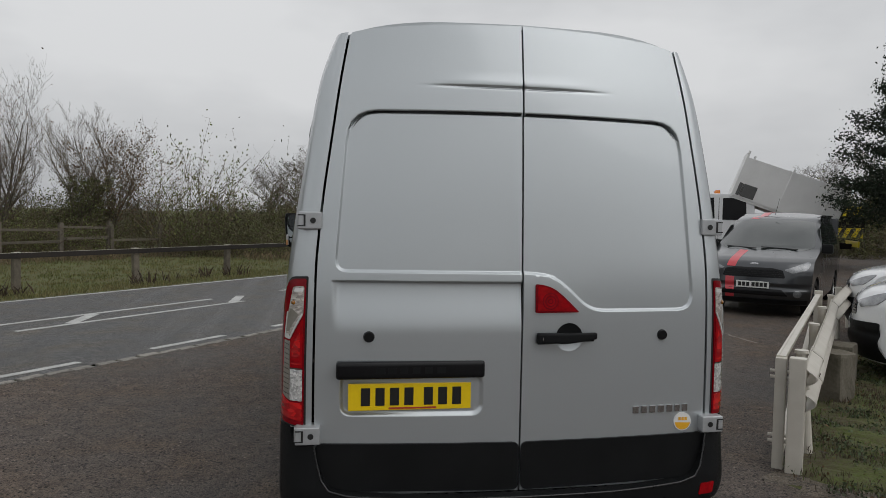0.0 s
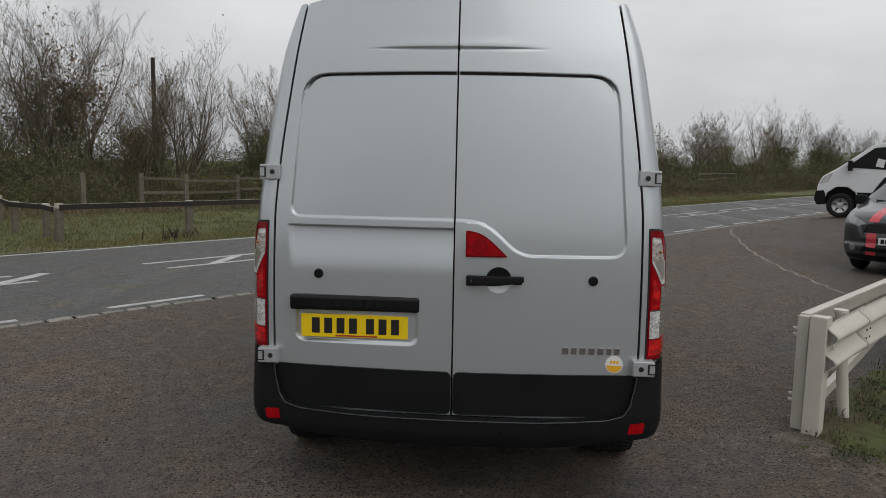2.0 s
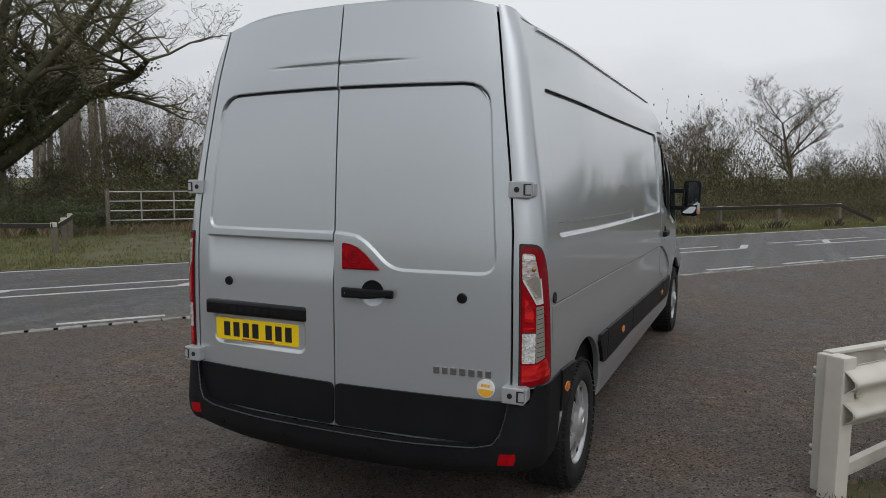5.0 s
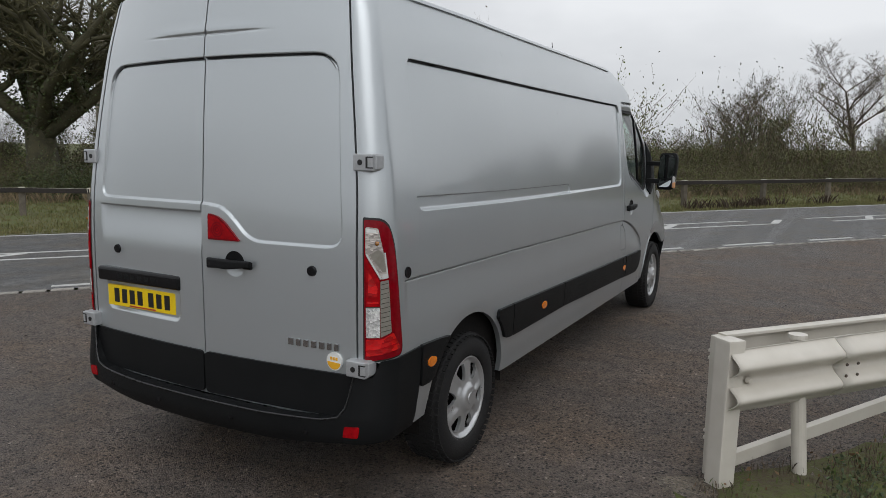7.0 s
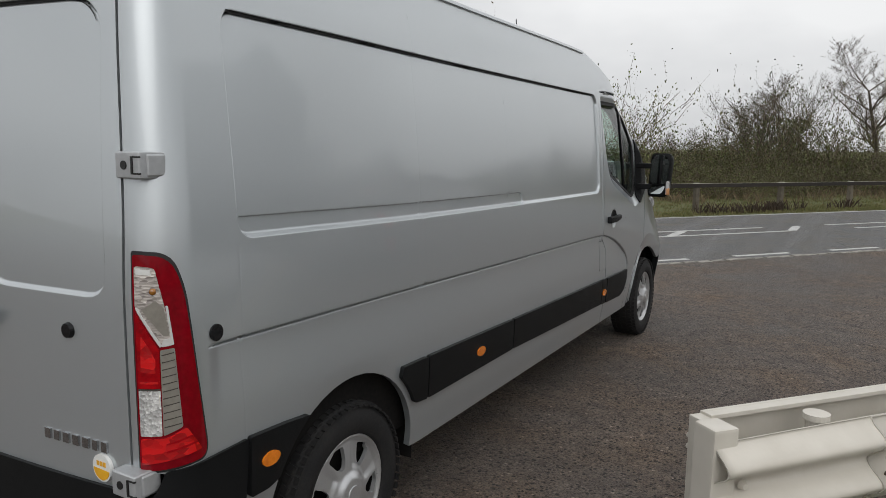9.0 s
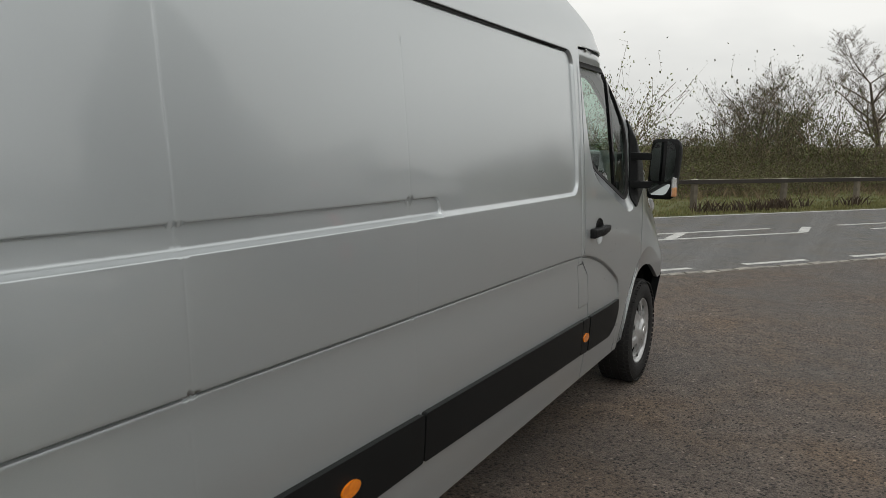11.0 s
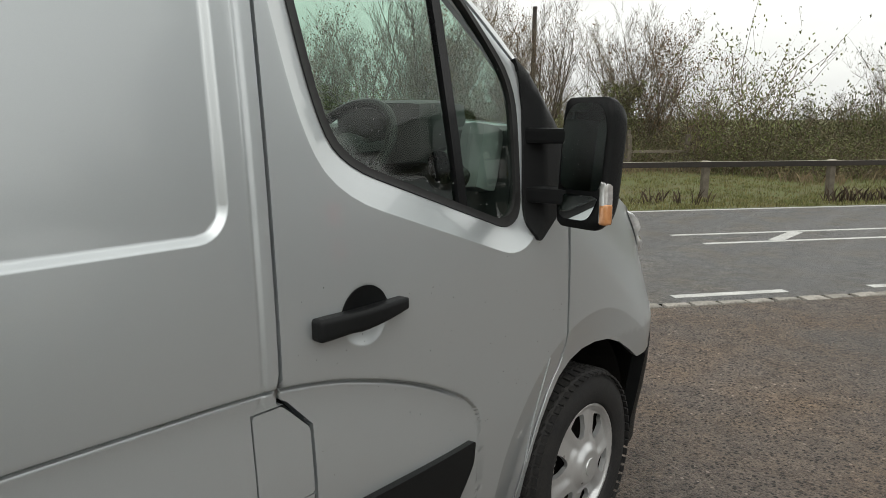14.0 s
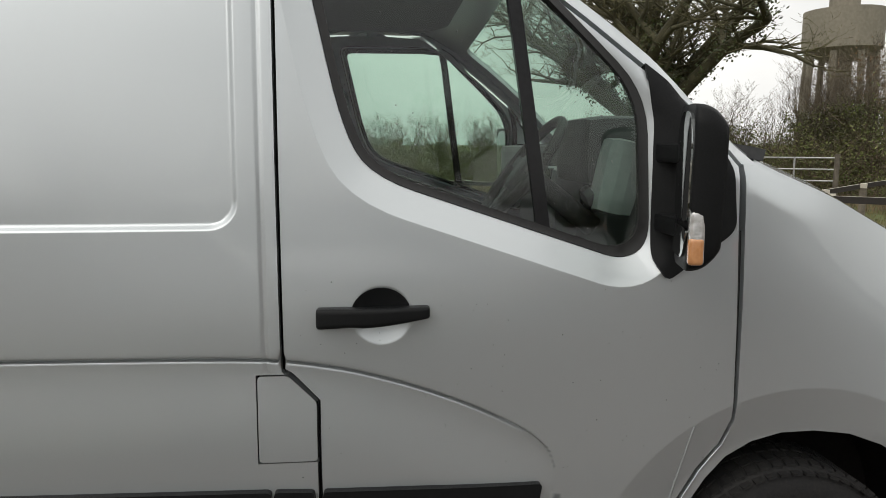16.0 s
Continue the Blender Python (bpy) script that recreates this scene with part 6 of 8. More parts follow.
for i in range(26):
    s = 15 + 85 * (i + rt.uniform(0, 1)) / 26
    n = rt.uniform(18, 40)
    x, y, _ = RD(s, n)
    copy_thing(kinds[rt.choice([0, 0, 2, 4])], pose(x, y, -0.28, 0, 0, rt.uniform(0, 360)) @ Matrix.Scale(rt.uniform(0.42, 0.66), 4))


def thicket(seed, w, d, h, stems, nleaf, material, label, at=(0, 0, -60), leafmat=None, category="bush"):
    """A bramble mound: arching stems and many small leaves, thinner at the top."""
    e = thing("thicket", label, category, at)
    r = random.Random(seed)
    pcs, cen = [], []
    for _ in range(stems):
        x, y = r.uniform(-w, w), r.uniform(-d, d)
        edge = max(0.25, 1 - (x / w) ** 2 * 0.75)
        q = Vector((x, y, -0.1))
        a = r.uniform(0, 6.28)
        v = Vector((math.cos(a) * 0.5, math.sin(a) * 0.5, 1.0))
        L = h * edge * r.uniform(0.55, 0.95)
        rad = r.uniform(0.006, 0.014)
        for i in range(5):
            nq = q + v.normalized() * L / 5
            pcs.append((tuple(q), tuple(nq), rad, rad * 0.8))
            if r.random() < 0.8:
                t = nq + Vector((r.gauss(0, 0.25), r.gauss(0, 0.25), r.uniform(-0.05, 0.3)))
                pcs.append((tuple(nq), tuple(t), rad * 0.6, rad * 0.3))
                cen.append(tuple(t))
            cen.append(tuple(nq))
            q = nq
            v += Vector((r.gauss(0, 0.22), r.gauss(0, 0.22), -0.16))
            rad *= 0.85
    v, f = tubes(pcs, 3)
    from_arrays("stem_tangle", v, f, material, e)
    if nleaf:
        low = [c for c in cen if c[2] > 0]
        pick = [low[int(r.random() ** 1.0 * len(low))] for _ in range(nleaf)]
        v, f = leaves(pick, 0.032, seed, 0.10)
        from_arrays("leaf_mass", v, f, leafmat or BRUSH, e)["kind"] = "stuff"
    return e


TL = "tangled brown-green bramble thicket behind the verge"
bushes = [
    thicket(31, 1.9, 1.2, 2.5, 125, 3900, BRAMBLE, TL, RD(14, 15.5, -0.26)),
    thicket(32, 2.0, 1.2, 2.0, 125, 3600, BRAMBLE, TL, RD(17, 16, -0.26)),
    thicket(33, 1.6, 1.1, 3.0, 110, 3000, BRAMBLE, TL, RD(20, 16, -0.26)),
]
for k in bushes:
    k["group"] = "roadside thickets"


def hedge_row(count, s0, s1, base, jitter, lo, hi, skip=None, tall=1.0):
    for i in range(count):
        s = s0 + (s1 - s0) * (i + rt.uniform(0, 1)) / count
        n = base(s) + rt.uniform(-jitter, jitter)
        if skip and skip(s):
            continue
        c = rt.uniform(lo, hi)
        top = tall
        if s < -8:
            c, top = min(c, 1.05), min(tall, 0.9)
        x, y, _ = RD(s, n)
        copy_thing(bushes[rt.randrange(3)], pose(x, y, gz(s, n) - 0.02, 0, 0, rt.uniform(0, 360)) @ Matrix.Diagonal((c, c, c * top * rt.uniform(0.7, 1.3), 1)))


hedge_row(66, -32, 88, lambda s: 19.8 if s < 11 else (13.8 if s > 13 else 16.5), 0.8, 0.75, 1.1, lambda s: -9 < s < -2, 0.95)
hedge_row(22, -32, 11, lambda s: 23.0, 1.0, 0.95, 1.35, lambda s: -8 < s < -3, 1.1)
hedge_row(42, 11, 90, lambda s: 17.5, 1.0, 1.0, 1.4, None, 1.4)
hedge_row(18, -40, 10, lambda s: 28.0, 2.0, 1.2, 1.7, lambda s: -7 < s < -0.5, 1.1)
hedge_row(16, -45, 14, lambda s: 43.0, 2.0, 1.3, 1.8, None, 1.1)
hedge_row(34, 10, 110, lambda s: 26.0, 2.5, 1.1, 1.5, None, 1.0)
hedge_row(20, 10, 130, lambda s: 38.0, 3.0, 1.2, 1.7)

for s, n, c, k in ((31.1, 19.7, 1.35, 0), (42.7, 40.6, 1.15, 0), (36.5, 21, 0.72, 0), (39, 22, 0.62, 3), (41.5, 22, 0.60, 2)):
    x, y, _ = RD(s, n)
    copy_thing(kinds[k], pose(x, y, -0.28, 0, 0, s * 77) @ Matrix.Scale(c, 4))
for s, h, k in ((44.2, 5.8, 2), (46.8, 6.7, 1), (49.5, 5.6, 3), (52, 5.8, 2), (55, 6.6, 0), (58, 6.2, 3), (59.7, 8.2, 1), (63, 7.2, 2), (66.5, 7.0, 4), (69, 6.6, 3), (72.5, 7.9, 2), (75, 7.2, 4), (78, 8.9, 2), (81, 7.0, 4), (84, 8.1, 1), (88, 7.2, 4), (91.5, 8.8, 2), (95, 8.0, 1), (99, 7.0, 4), (104, 7.0, 4), (110, 7.4, 4), (116, 7.8, 4), (122, 8.3, 4), (130, 7.6, 4), (138, 7.2, 4)):
    x, y, _ = RD(s, 20 + 1.6 * math.sin(s * 1.9))
    copy_thing(kinds[k], pose(x, y, -0.28, 0, 0, s * 77) @ Matrix.Scale(h / NOMINAL[k], 4))
for s, h in ((71.5, 5.2), (86, 4.4), (96, 6.2), (102, 6.8), (108, 6.9), (114, 7.2), (121, 7.4), (129, 7.0), (138, 6.6)):
    x, y, _ = RD(s, 18.5)
    copy_thing(bushes[int(s) % 3], pose(x, y, -0.28, 0, 0, s * 53) @ Matrix.Diagonal((2.2, 2.2, h / 2.3, 1)))


# ---- crash barrier ----
BD = Vector((0.638, 0.770, 0))
BR = Vector((0.770, -0.638, 0))
BA = Vector((3.034, 4.164, 0))
RUST_DARK = mat("dark_rusted_bolt", (0.10, 0.075, 0.055), (0.05, 0.04, 0.03), rough=0.8)
barrier = thing("crash_barrier", "cream-painted steel barrier with a corrugated beam and chipped posts", "barrier")


def along(d, r, z):
    p = BA + BD * d + BR * r
    return Vector((p.x, p.y, z))


BM = Matrix(((BR.x, BD.x, 0, BA.x), (BR.y, BD.y, 0, BA.y), (0, 0, 1, 0), (0, 0, 0, 1)))
box("square_post", (-0.048, -0.045, -0.1), (0.055, 0.055, 0.757), CREAM, barrier, 0.010, m=BM @ Matrix.Rotation(radians(-1.2), 4, "X"))
box("square_post", (-0.134, 0.02, -0.1), (-0.066, 0.09, 0.742), CREAM, barrier, 0.006, m=BM)
box("upper_beam", (-0.135, 0.067, 0.625), (-0.116, 4.82, 0.752), CREAM, barrier, 0.006, m=BM)
box("upper_beam_flange", (-0.1155, 0.067, 0.736), (-0.075, 4.82, 0.752), CREAM, barrier, 0.003, m=BM)
box("end_post", (-0.150, 4.83, -0.1), (-0.060, 4.92, 0.79), CREAM, barrier, 0.008, m=BM)
brace = Matrix.Translation((-0.10, 0.10, 0.060)) @ Matrix.Rotation(radians(7.9), 4, "X")
box("slanting_brace", (-0.022, 0.0, -0.040), (0.022, 3.45, 0.032), CREAM, barrier, 0.006, m=BM @ brace)
for d, r, lean in ((0.475, -0.007, 0.07), (2.03, -0.01, 0.02), (3.52, -0.007, -0.01), (5.0, 0.03, 0.0), (6.3, 0.075, 0.01), (7.6, 0.2, 0.0)):
    rod("round_post", along(d + 0.02, r + lean, -0.1), along(d, r, 0.715), 0.037, CREAM, barrier, seg=18)
    rod("post_cap", along(d, r, 0.715), along(d, r, 0.737), 0.046, CREAM, barrier, seg=18)
for z in (0.63, 0.20):
    for o in (-0.02, 0.02):
        rod("bolt", along(0.05, -0.165, z + o), along(0.05, -0.05, z + o), 0.011, CREAM, barrier, seg=8)
# corrugated beam: profile of depth against height, swept along a slightly bent line
prof = []
for i in range(33):
    t = i / 32
    prof.append((0.037 - 0.037 * math.cos(t * 4 * math.pi), 0.392 + 0.318 * t))


def w_beam(d0, d1, off, n, dent=0.0):
    vs, fs = [], []
    for i in range(n + 1):
        t = i / n
        d = d0 + (d1 - d0) * t
        for a, z in prof:
            k = 0.047 + off + a + dent * math.exp(-((d - 0.06) / 0.10) ** 2) * math.exp(-((z - 0.55) / 0.05) ** 2)
            vs.append(tuple(along(d, k + 0.07 * max(0, d - 4.4), z + 0.012 * math.sin(d * 1.3) + 0.02 * max(0, d - 3.0))))
    m = len(prof)
    for i in range(n):
        for j in range(m - 1):
            fs.append((i * m + j, i * m + j + 1, i * m + m + j + 1, i * m + m + j))
    back = len(vs)
    vs2 = [(x - BR.x * 0.006, y - BR.y * 0.006, z) for x, y, z in vs]
    fs2 = [tuple(q + back for q in f[::-1]) for f in fs]
    rim = []
    for i in range(n):
        for j in (0, m - 1):
            rim.append((i * m + j, (i + 1) * m + j, (i + 1) * m + j + back, i * m + j + back))
    for j in range(m - 1):
        for i in (0, n):
            rim.append((i * m + j, i * m + j + 1, i * m + j + 1 + back, i * m + j + back))
    return from_arrays("corrugated_beam", vs + vs2, fs + fs2 + rim, CREAM, barrier, "cream corrugated steel beam", smooth=True)


w_beam(-0.02, 0.82, 0.0, 24, -0.02)
w_beam(0.672, 4.5, 0.007, 40)
w_beam(4.4, 8.4, 0.014, 30)
for d in (0.71, 0.79):
    for z in (0.520, 0.580):
        q = along(d, 0.100, z)
        rod("beam_bolt", q, q + BR * 0.006, 0.009, RUST_DARK, barrier, 0.007, 10)
q = along(0.10, 0.050, 0.552)
rod("beam_bolt", q, q + BR * 0.02, 0.018, CREAM, barrier, 0.012, 10)

BLOCK = mat("mossy_dark_concrete", (0.165, 0.145, 0.115), (0.105, 0.095, 0.07), rough=0.95, scale=5.0, fine=40.0, bump=0.5, bscale=30.0)
for at, sz, tw in (((4.62, 5.83, 0.16), (0.14, 0.13, 0.46), 25), ((5.15, 6.45, 0.14), (0.15, 0.15, 0.42), 40)):
    cb = thing("concrete_block", "rough grey concrete block behind the barrier", "concrete block", (at[0], at[1], 0), tw)
    bm = bmesh.new()
    box_into(bm, (-sz[0], -sz[1], -0.05), (sz[0], sz[1], sz[2]), 0.03)
    bmesh.ops.subdivide_edges(bm, edges=bm.edges[:], cuts=2, use_grid_fill=True)
    for v in bm.verts:
        v.co += Vector((1, 1, 1)) * 0.02 * noise.noise(v.co * 7 + Vector((at[0], 0, 0)))
    part("block", bm, BLOCK, cb)

# mossy strip behind the barrier, with leaves and tufts
edge = [(2.86, 3.98), (3.02, 3.72), (3.4, 3.45), (4.2, 3.2), (5.5, 3.0), (7.5, 3.6), (8.2, 6.5), (7.4, 8.4), (6.0, 7.7), (5.0, 6.7), (4.1, 5.55), (3.45, 4.78), (3.0, 4.2)]
rm = random.Random(8)
pts = [(x + rm.uniform(-0.05, 0.05), y + rm.uniform(-0.05, 0.05)) for x, y in dense(edge, 0.15)]
moss = patch("moss_strip", lambda a, b: np.stack([a, b, 0.0006 + (0.022 + 0.018 * np.sin(a * 5.1) * np.sin(b * 4.3) + 0.012 * np.sin(a * 13 + b * 9) + 0.009 * np.sin(a * 31 + 2 * np.sin(b * 17)) * np.sin(b * 37 + 2 * np.sin(a * 19))) * smooth01(away(edge, np.stack([np.ravel(a), np.ravel(b)], 1)) / 0.35)], -1), pts, (0.04, 0.04), MOSS, None, (), 0.0, 1)
tagged(moss, "mossy green earth strip with leaf litter behind the barrier", "ground", kind="structure")
APRON = asphalt("gritty_pale_dirt", (0.125, 0.106, 0.084), (0.20, 0.175, 0.145), (0.050, 0.040, 0.031), 95.0, 1.0, 0.45, speck=0.8)
fringe = [(2.80, 4.05), (2.90, 3.72), (3.25, 3.36), (4.2, 2.95), (5.6, 2.62), (7.4, 3.1), (7.6, 3.9), (5.6, 3.42), (4.4, 3.56), (3.65, 3.80), (3.25, 4.02), (3.02, 4.26)]
pts = [(x + rm.uniform(-0.09, 0.09), y + rm.uniform(-0.09, 0.09)) for x, y in dense(fringe, 0.07)]
tagged(patch("dirt_apron", lambda a, b: np.stack([a, b, 0.0012 + 0.020 * smooth01(away(fringe, np.stack([np.ravel(a), np.ravel(b)], 1)) / 0.3) * (1 + 0.15 * np.sin(a * 31) * np.sin(b * 27))], -1), pts, (0.05, 0.05), APRON, None, (), 0.0, 1), "pale gritty dirt between the moss and the tarmac", "ground", kind="structure")
spots = []
for _ in range(900):
    x, y = rm.uniform(3.0, 7.5), rm.uniform(3.3, 8.2)
    if inside(edge, np.array([[x, y]]))[0] and (rm.random() < 0.3 or noise.noise(Vector((x * 1.7, y * 1.7, 0))) > 0.1):
        spots.append((x, y, 0.02))
tuft_field("moss_grass", spots, 0.045, mat("fresh_green_blades", (0.075, 0.125, 0.02), (0.09, 0.11, 0.03), rough=0.7, island=0.3), "short green grass in the moss", "grass", 12, 0.05, 9, 0.003)
c = []
for _ in range(1500):
    x, y = rm.uniform(2.9, 7.0), rm.uniform(3.3, 7.6)
    if inside(edge, np.array([[x, y]]))[0]:
        c.append((x, y, 0.035))
v, f = leaves(c, 0.015, 4, 0.008)
tagged(from_arrays("leaf_litter", v, f, LEAF), "small dead brown leaves on the moss", "leaves", kind="stuff")
c = []
for _ in range(5200):
    x, y = rm.uniform(2.95, 6.2), rm.uniform(3.35, 7.4)
    k = noise.noise(Vector((x * 2.6, y * 2.6, 3.0)))
    if k > 0.02 and inside(edge, np.array([[x, y]]))[0]:
        for _ in range(2 + int(k * 9)):
            c.append((x + rm.gauss(0, 0.022), y + rm.gauss(0, 0.022), 0.032 + abs(rm.gauss(0, 0.016 + 0.02 * k))))
v, f = leaves(c, 0.013, 14, 0.006)
tagged(from_arrays("low_weeds", v, f, mat("low_weed_leaves", (0.075, 0.105, 0.05), (0.045, 0.06, 0.022), rough=0.7, scale=4.0, fine=40.0, island=0.5)), "low green weeds creeping over the moss", "weeds", kind="stuff")
c = []
for _ in range(2600):
    x, y = rm.uniform(2.95, 6.2), rm.uniform(3.35, 7.4)
    if noise.noise(Vector((x * 2.1, y * 2.1, 9.0))) > 0.0 and inside(edge, np.array([[x, y]]))[0]:
        c.append((x, y, 0.03 + rm.uniform(0, 0.02)))
tuft_field("dead_weed_stalks", c, 0.04, mat("dead_weed_stalks", (0.12, 0.09, 0.06), (0.06, 0.045, 0.03), rough=0.9, island=0.5), "short dead brown weed stalks in the moss", "weeds", 15, 0.04, 5, 0.002)
rl = np.random.RandomState(6)
c = np.stack([rl.uniform(-4, 7, 7000), rl.uniform(-1, 12, 7000), np.full(7000, 0.006)], 1)
V, F = [], []
for x, y, z in c:
    s_, n_ = road_sn(x, y)
    if n_ > -0.1:
        continue
    z = gz(s_, n_)
    r = rl.uniform(0.003, 0.011) * (1.3 if rl.uniform() < 0.06 else 0.85)
    k = len(V)
    a = rl.uniform(0, 6.28)
    V += [(x + r * math.cos(a + q * 1.57) * rl.uniform(0.7, 1.2), y + r * math.sin(a + q * 1.57) * rl.uniform(0.7, 1.2), z) for q in range(4)] + [(x, y, z + r * 0.9)]
    F += [(k, k + 1, k + 4), (k + 1, k + 2, k + 4), (k + 2, k + 3, k + 4), (k + 3, k, k + 4)]
tagged(from_arrays("loose_gravel", V, F, mat("loose_stone", (0.115, 0.095, 0.078), (0.035, 0.028, 0.023), rough=0.9, scale=9.0, island=0.6)), "loose stone chips on the tarmac", "gravel", kind="stuff")


# ---- fences and gate across the road ----
def knee_rail(name, pts, label, h=0.86):
    """Low posts with pale tops, carrying one dark rail."""
    e = thing(name, label, "fence", group="knee-rail fences")
    P = []
    for s, n in pts:
        x, y, _ = RD(s, n)
        z = gz(s, n)
        P.append(Vector((x, y, z)))
    for i, p in enumerate(P):
        m = pose(p.x, p.y, p.z, rk.uniform(-2, 2), rk.uniform(-2, 2), 52 + rk.uniform(-6, 6))
        bm = bmesh.new()
        box_into(bm, (-0.075, -0.065, -0.1), (0.075, 0.065, h - 0.10), 0.01, m)
        part("post", bm, OLDWOOD, e)
        bm = bmesh.new()
        box_into(bm, (-0.076, -0.066, h - 0.10), (0.076, 0.066, h + 0.01), 0.012, m)
        part("post_top", bm, PALEWOOD, e, "pale cut post top")
    for p, q in zip(P, P[1:]):
        d = (q - p)
        m = Matrix.Translation((p + q) / 2 + Vector((0, 0, h - 0.055))) @ d.to_track_quat("X", "Z").to_matrix().to_4x4()
        bm = bmesh.new()
        box_into(bm, (-d.length / 2, -0.10, -0.075), (d.length / 2, -0.066, 0.045), 0.006, m)
        part("rail", bm, DARKWOOD, e, "dark weathered rail")
        # pale strip puts the light on the wet rail's top edge into colour
        bm = bmesh.new()
        box_into(bm, (-d.length / 2, -0.098, 0.0455), (d.length / 2, -0.068, 0.051), 0.002, m)
        part("rail_top", bm, PALEWOOD, e, "pale strip for the rail's light top edge")
    return e


rk = random.Random(17)
verge_rail = knee_rail("knee_rail_fence", [(-2.9, 9.5), (0.15, 9.35), (3.25, 9.3), (6.45, 9.3), (9.75, 9.3), (13.2, 9.3), (16.4, 9.3), (20.1, 9.3)], "low wooden knee-rail fence with pale post tops on the verge")
fa, fb = Vector(RD(20.1, 9.27, gz(20, 9.3) + 0.78)), Vector(RD(22.3, 9.2, gz(22, 9.3) + 0.10))
bm = bmesh.new()
box_into(bm, (-(fb - fa).length / 2, -0.02, -0.06), ((fb - fa).length / 2, 0.02, 0.06), 0.006, Matrix.Translation((fa + fb) / 2) @ (fb - fa).to_track_quat("X", "Z").to_matrix().to_4x4())
part("fallen_rail", bm, DARKWOOD, verge_rail, "dark rail fallen at one end")
stub = thing("fence_post", "short dark broken fence post on the verge", "post", RD(23.6, 9.35, gz(23, 9.35)), 50)
box("post", (-0.08, -0.07, -0.1), (0.08, 0.07, 0.62), DARKWOOD, stub, 0.015)
knee_rail("knee_rail_fence", [(-1.3, 20.9), (-2.4, 15.5), (-2.98, 12.2), (-2.72, 10.8), (-2.88, 9.66)], "sagging return of the knee-rail fence beside the track", 0.8)
knee_rail("knee_rail_fence", [(-24, 13.6), (-21, 13.5), (-18, 13.3), (-15, 13.1), (-12.2, 12.8), (-9.5, 12.5), (-7.81, 11.5), (-7.6, 14.0), (-7.44, 16.4)], "low wooden knee-rail fence before the ivy-clad oak", 0.75)


def post_rail(name, pts, label, h=1.4, rails=(1.15, 0.72)):
    e = thing(name, label, "fence", group="post-and-rail fences")
    P = [Vector(RD(s, n, gz(s, n))) for s, n in pts]
    for p in P:
        m = pose(p.x, p.y, p.z, rk.uniform(-3, 3), rk.uniform(-3, 3), 52 + rk.uniform(-8, 8))
        bm = bmesh.new()
        box_into(bm, (-0.08, -0.06, -0.1), (0.08, 0.06, h + rk.uniform(-0.05, 0.05)), 0.012, m)
        part("post", bm, OLDWOOD, e)
    for p, q in zip(P, P[1:]):
        for z in rails:
            a = p + Vector((0, 0, z + rk.uniform(-0.08, 0.08)))
            b = q + Vector((0, 0, z + rk.uniform(-0.08, 0.08)))
            d = b - a
            m = Matrix.Translation((a + b) / 2) @ d.to_track_quat("X", "Z").to_matrix().to_4x4()
            bm = bmesh.new()
            box_into(bm, (-d.length / 2, -0.02, -0.045), (d.length / 2, 0.02, 0.045), 0.006, m)
            part("rail", bm, OLDWOOD, e)
    return e


post_rail("post_and_rail_fence", [(2.87, 17.9), (4.6, 17.9), (6.77, 17.86), (8.7, 17.8)], "old grey post-and-rail fence sagging before the thicket")
post_rail("post_and_rail_fence", [(8.78, 17.75), (10.85, 17.6)], "single low sagging rail ending at a grey post before the thicket", 1.3, (0.75,))
lone = thing("fence_post", "lone grey fence post standing in the brambles", "post", RD(0.85, 17.9, gz(0.85, 17.9)), 55)
box("post", (-0.08, -0.06, -0.1), (0.08, 0.06, 1.4), OLDWOOD, lone, 0.012)
post_rail("post_and_rail_fence", [(47.4, 16), (50, 16), (52.8, 16), (55.8, 16.1)], "old grey post-and-rail fence above the verge", 1.6, (1.5, 1.05))

GALV = mat("galvanised_steel", (0.42, 0.42, 0.41), (0.32, 0.32, 0.31), rough=0.5, metal=0.5, scale=6.0)
gate = thing("field_gate", "galvanised steel field gate across the muddy track", "gate")
g0, g1 = Vector(RD(-6.3, 17.6, -0.26)), Vector(RD(-3.15, 17.4, -0.26))
for z in (1.40, 1.08, 0.76, 0.44):
    rod("bar", g0 + Vector((0, 0, z)), g1 + Vector((0, 0, z)), 0.022, GALV, gate, seg=8)
for t in (0.0, 0.33, 0.66, 1.0):
    p = g0.lerp(g1, t)
    rod("stile", p + Vector((0, 0, 0.40)), p + Vector((0, 0, 1.42)), 0.026, GALV, gate, seg=8)
for p in (g0, g1):
    rod("gate_post", p + Vector((0, 0, -0.2)), p + Vector((0, 0, 1.5)), 0.07, OLDWOOD, gate, seg=10)

track = [RD(-9.0, 6.55), RD(-3.3, 6.55), RD(-4.3, 8.6), RD(-4.4, 11), RD(-4.3, 15), RD(-3.0, 26), RD(-5.2, 26), RD(-6.2, 15), RD(-6.8, 12), RD(-7.8, 9.0)]
pts = [(x + rk.uniform(-0.12, 0.12), y + rk.uniform(-0.12, 0.12)) for x, y in dense([(p[0], p[1]) for p in track], 0.35)]


def track_place(a, b):
    n = -0.789 * (a - 0.43) + 0.614 * (b - 11.38)
    return np.stack([a, b, np.interp(n, [0, 6.5, 9.2, 14, 400], [0.0, -0.08, -0.24, -0.26, -0.26]) + 0.012 + 0.02 * np.sin(a * 3.3) * np.sin(b * 2.9) * (n > 7)], -1)


tagged(patch("muddy_track", track_place, pts, (0.3, 0.3), MUD, None, (), 0.05, 1), "muddy track leading off the road to the gate", "track", kind="structure")

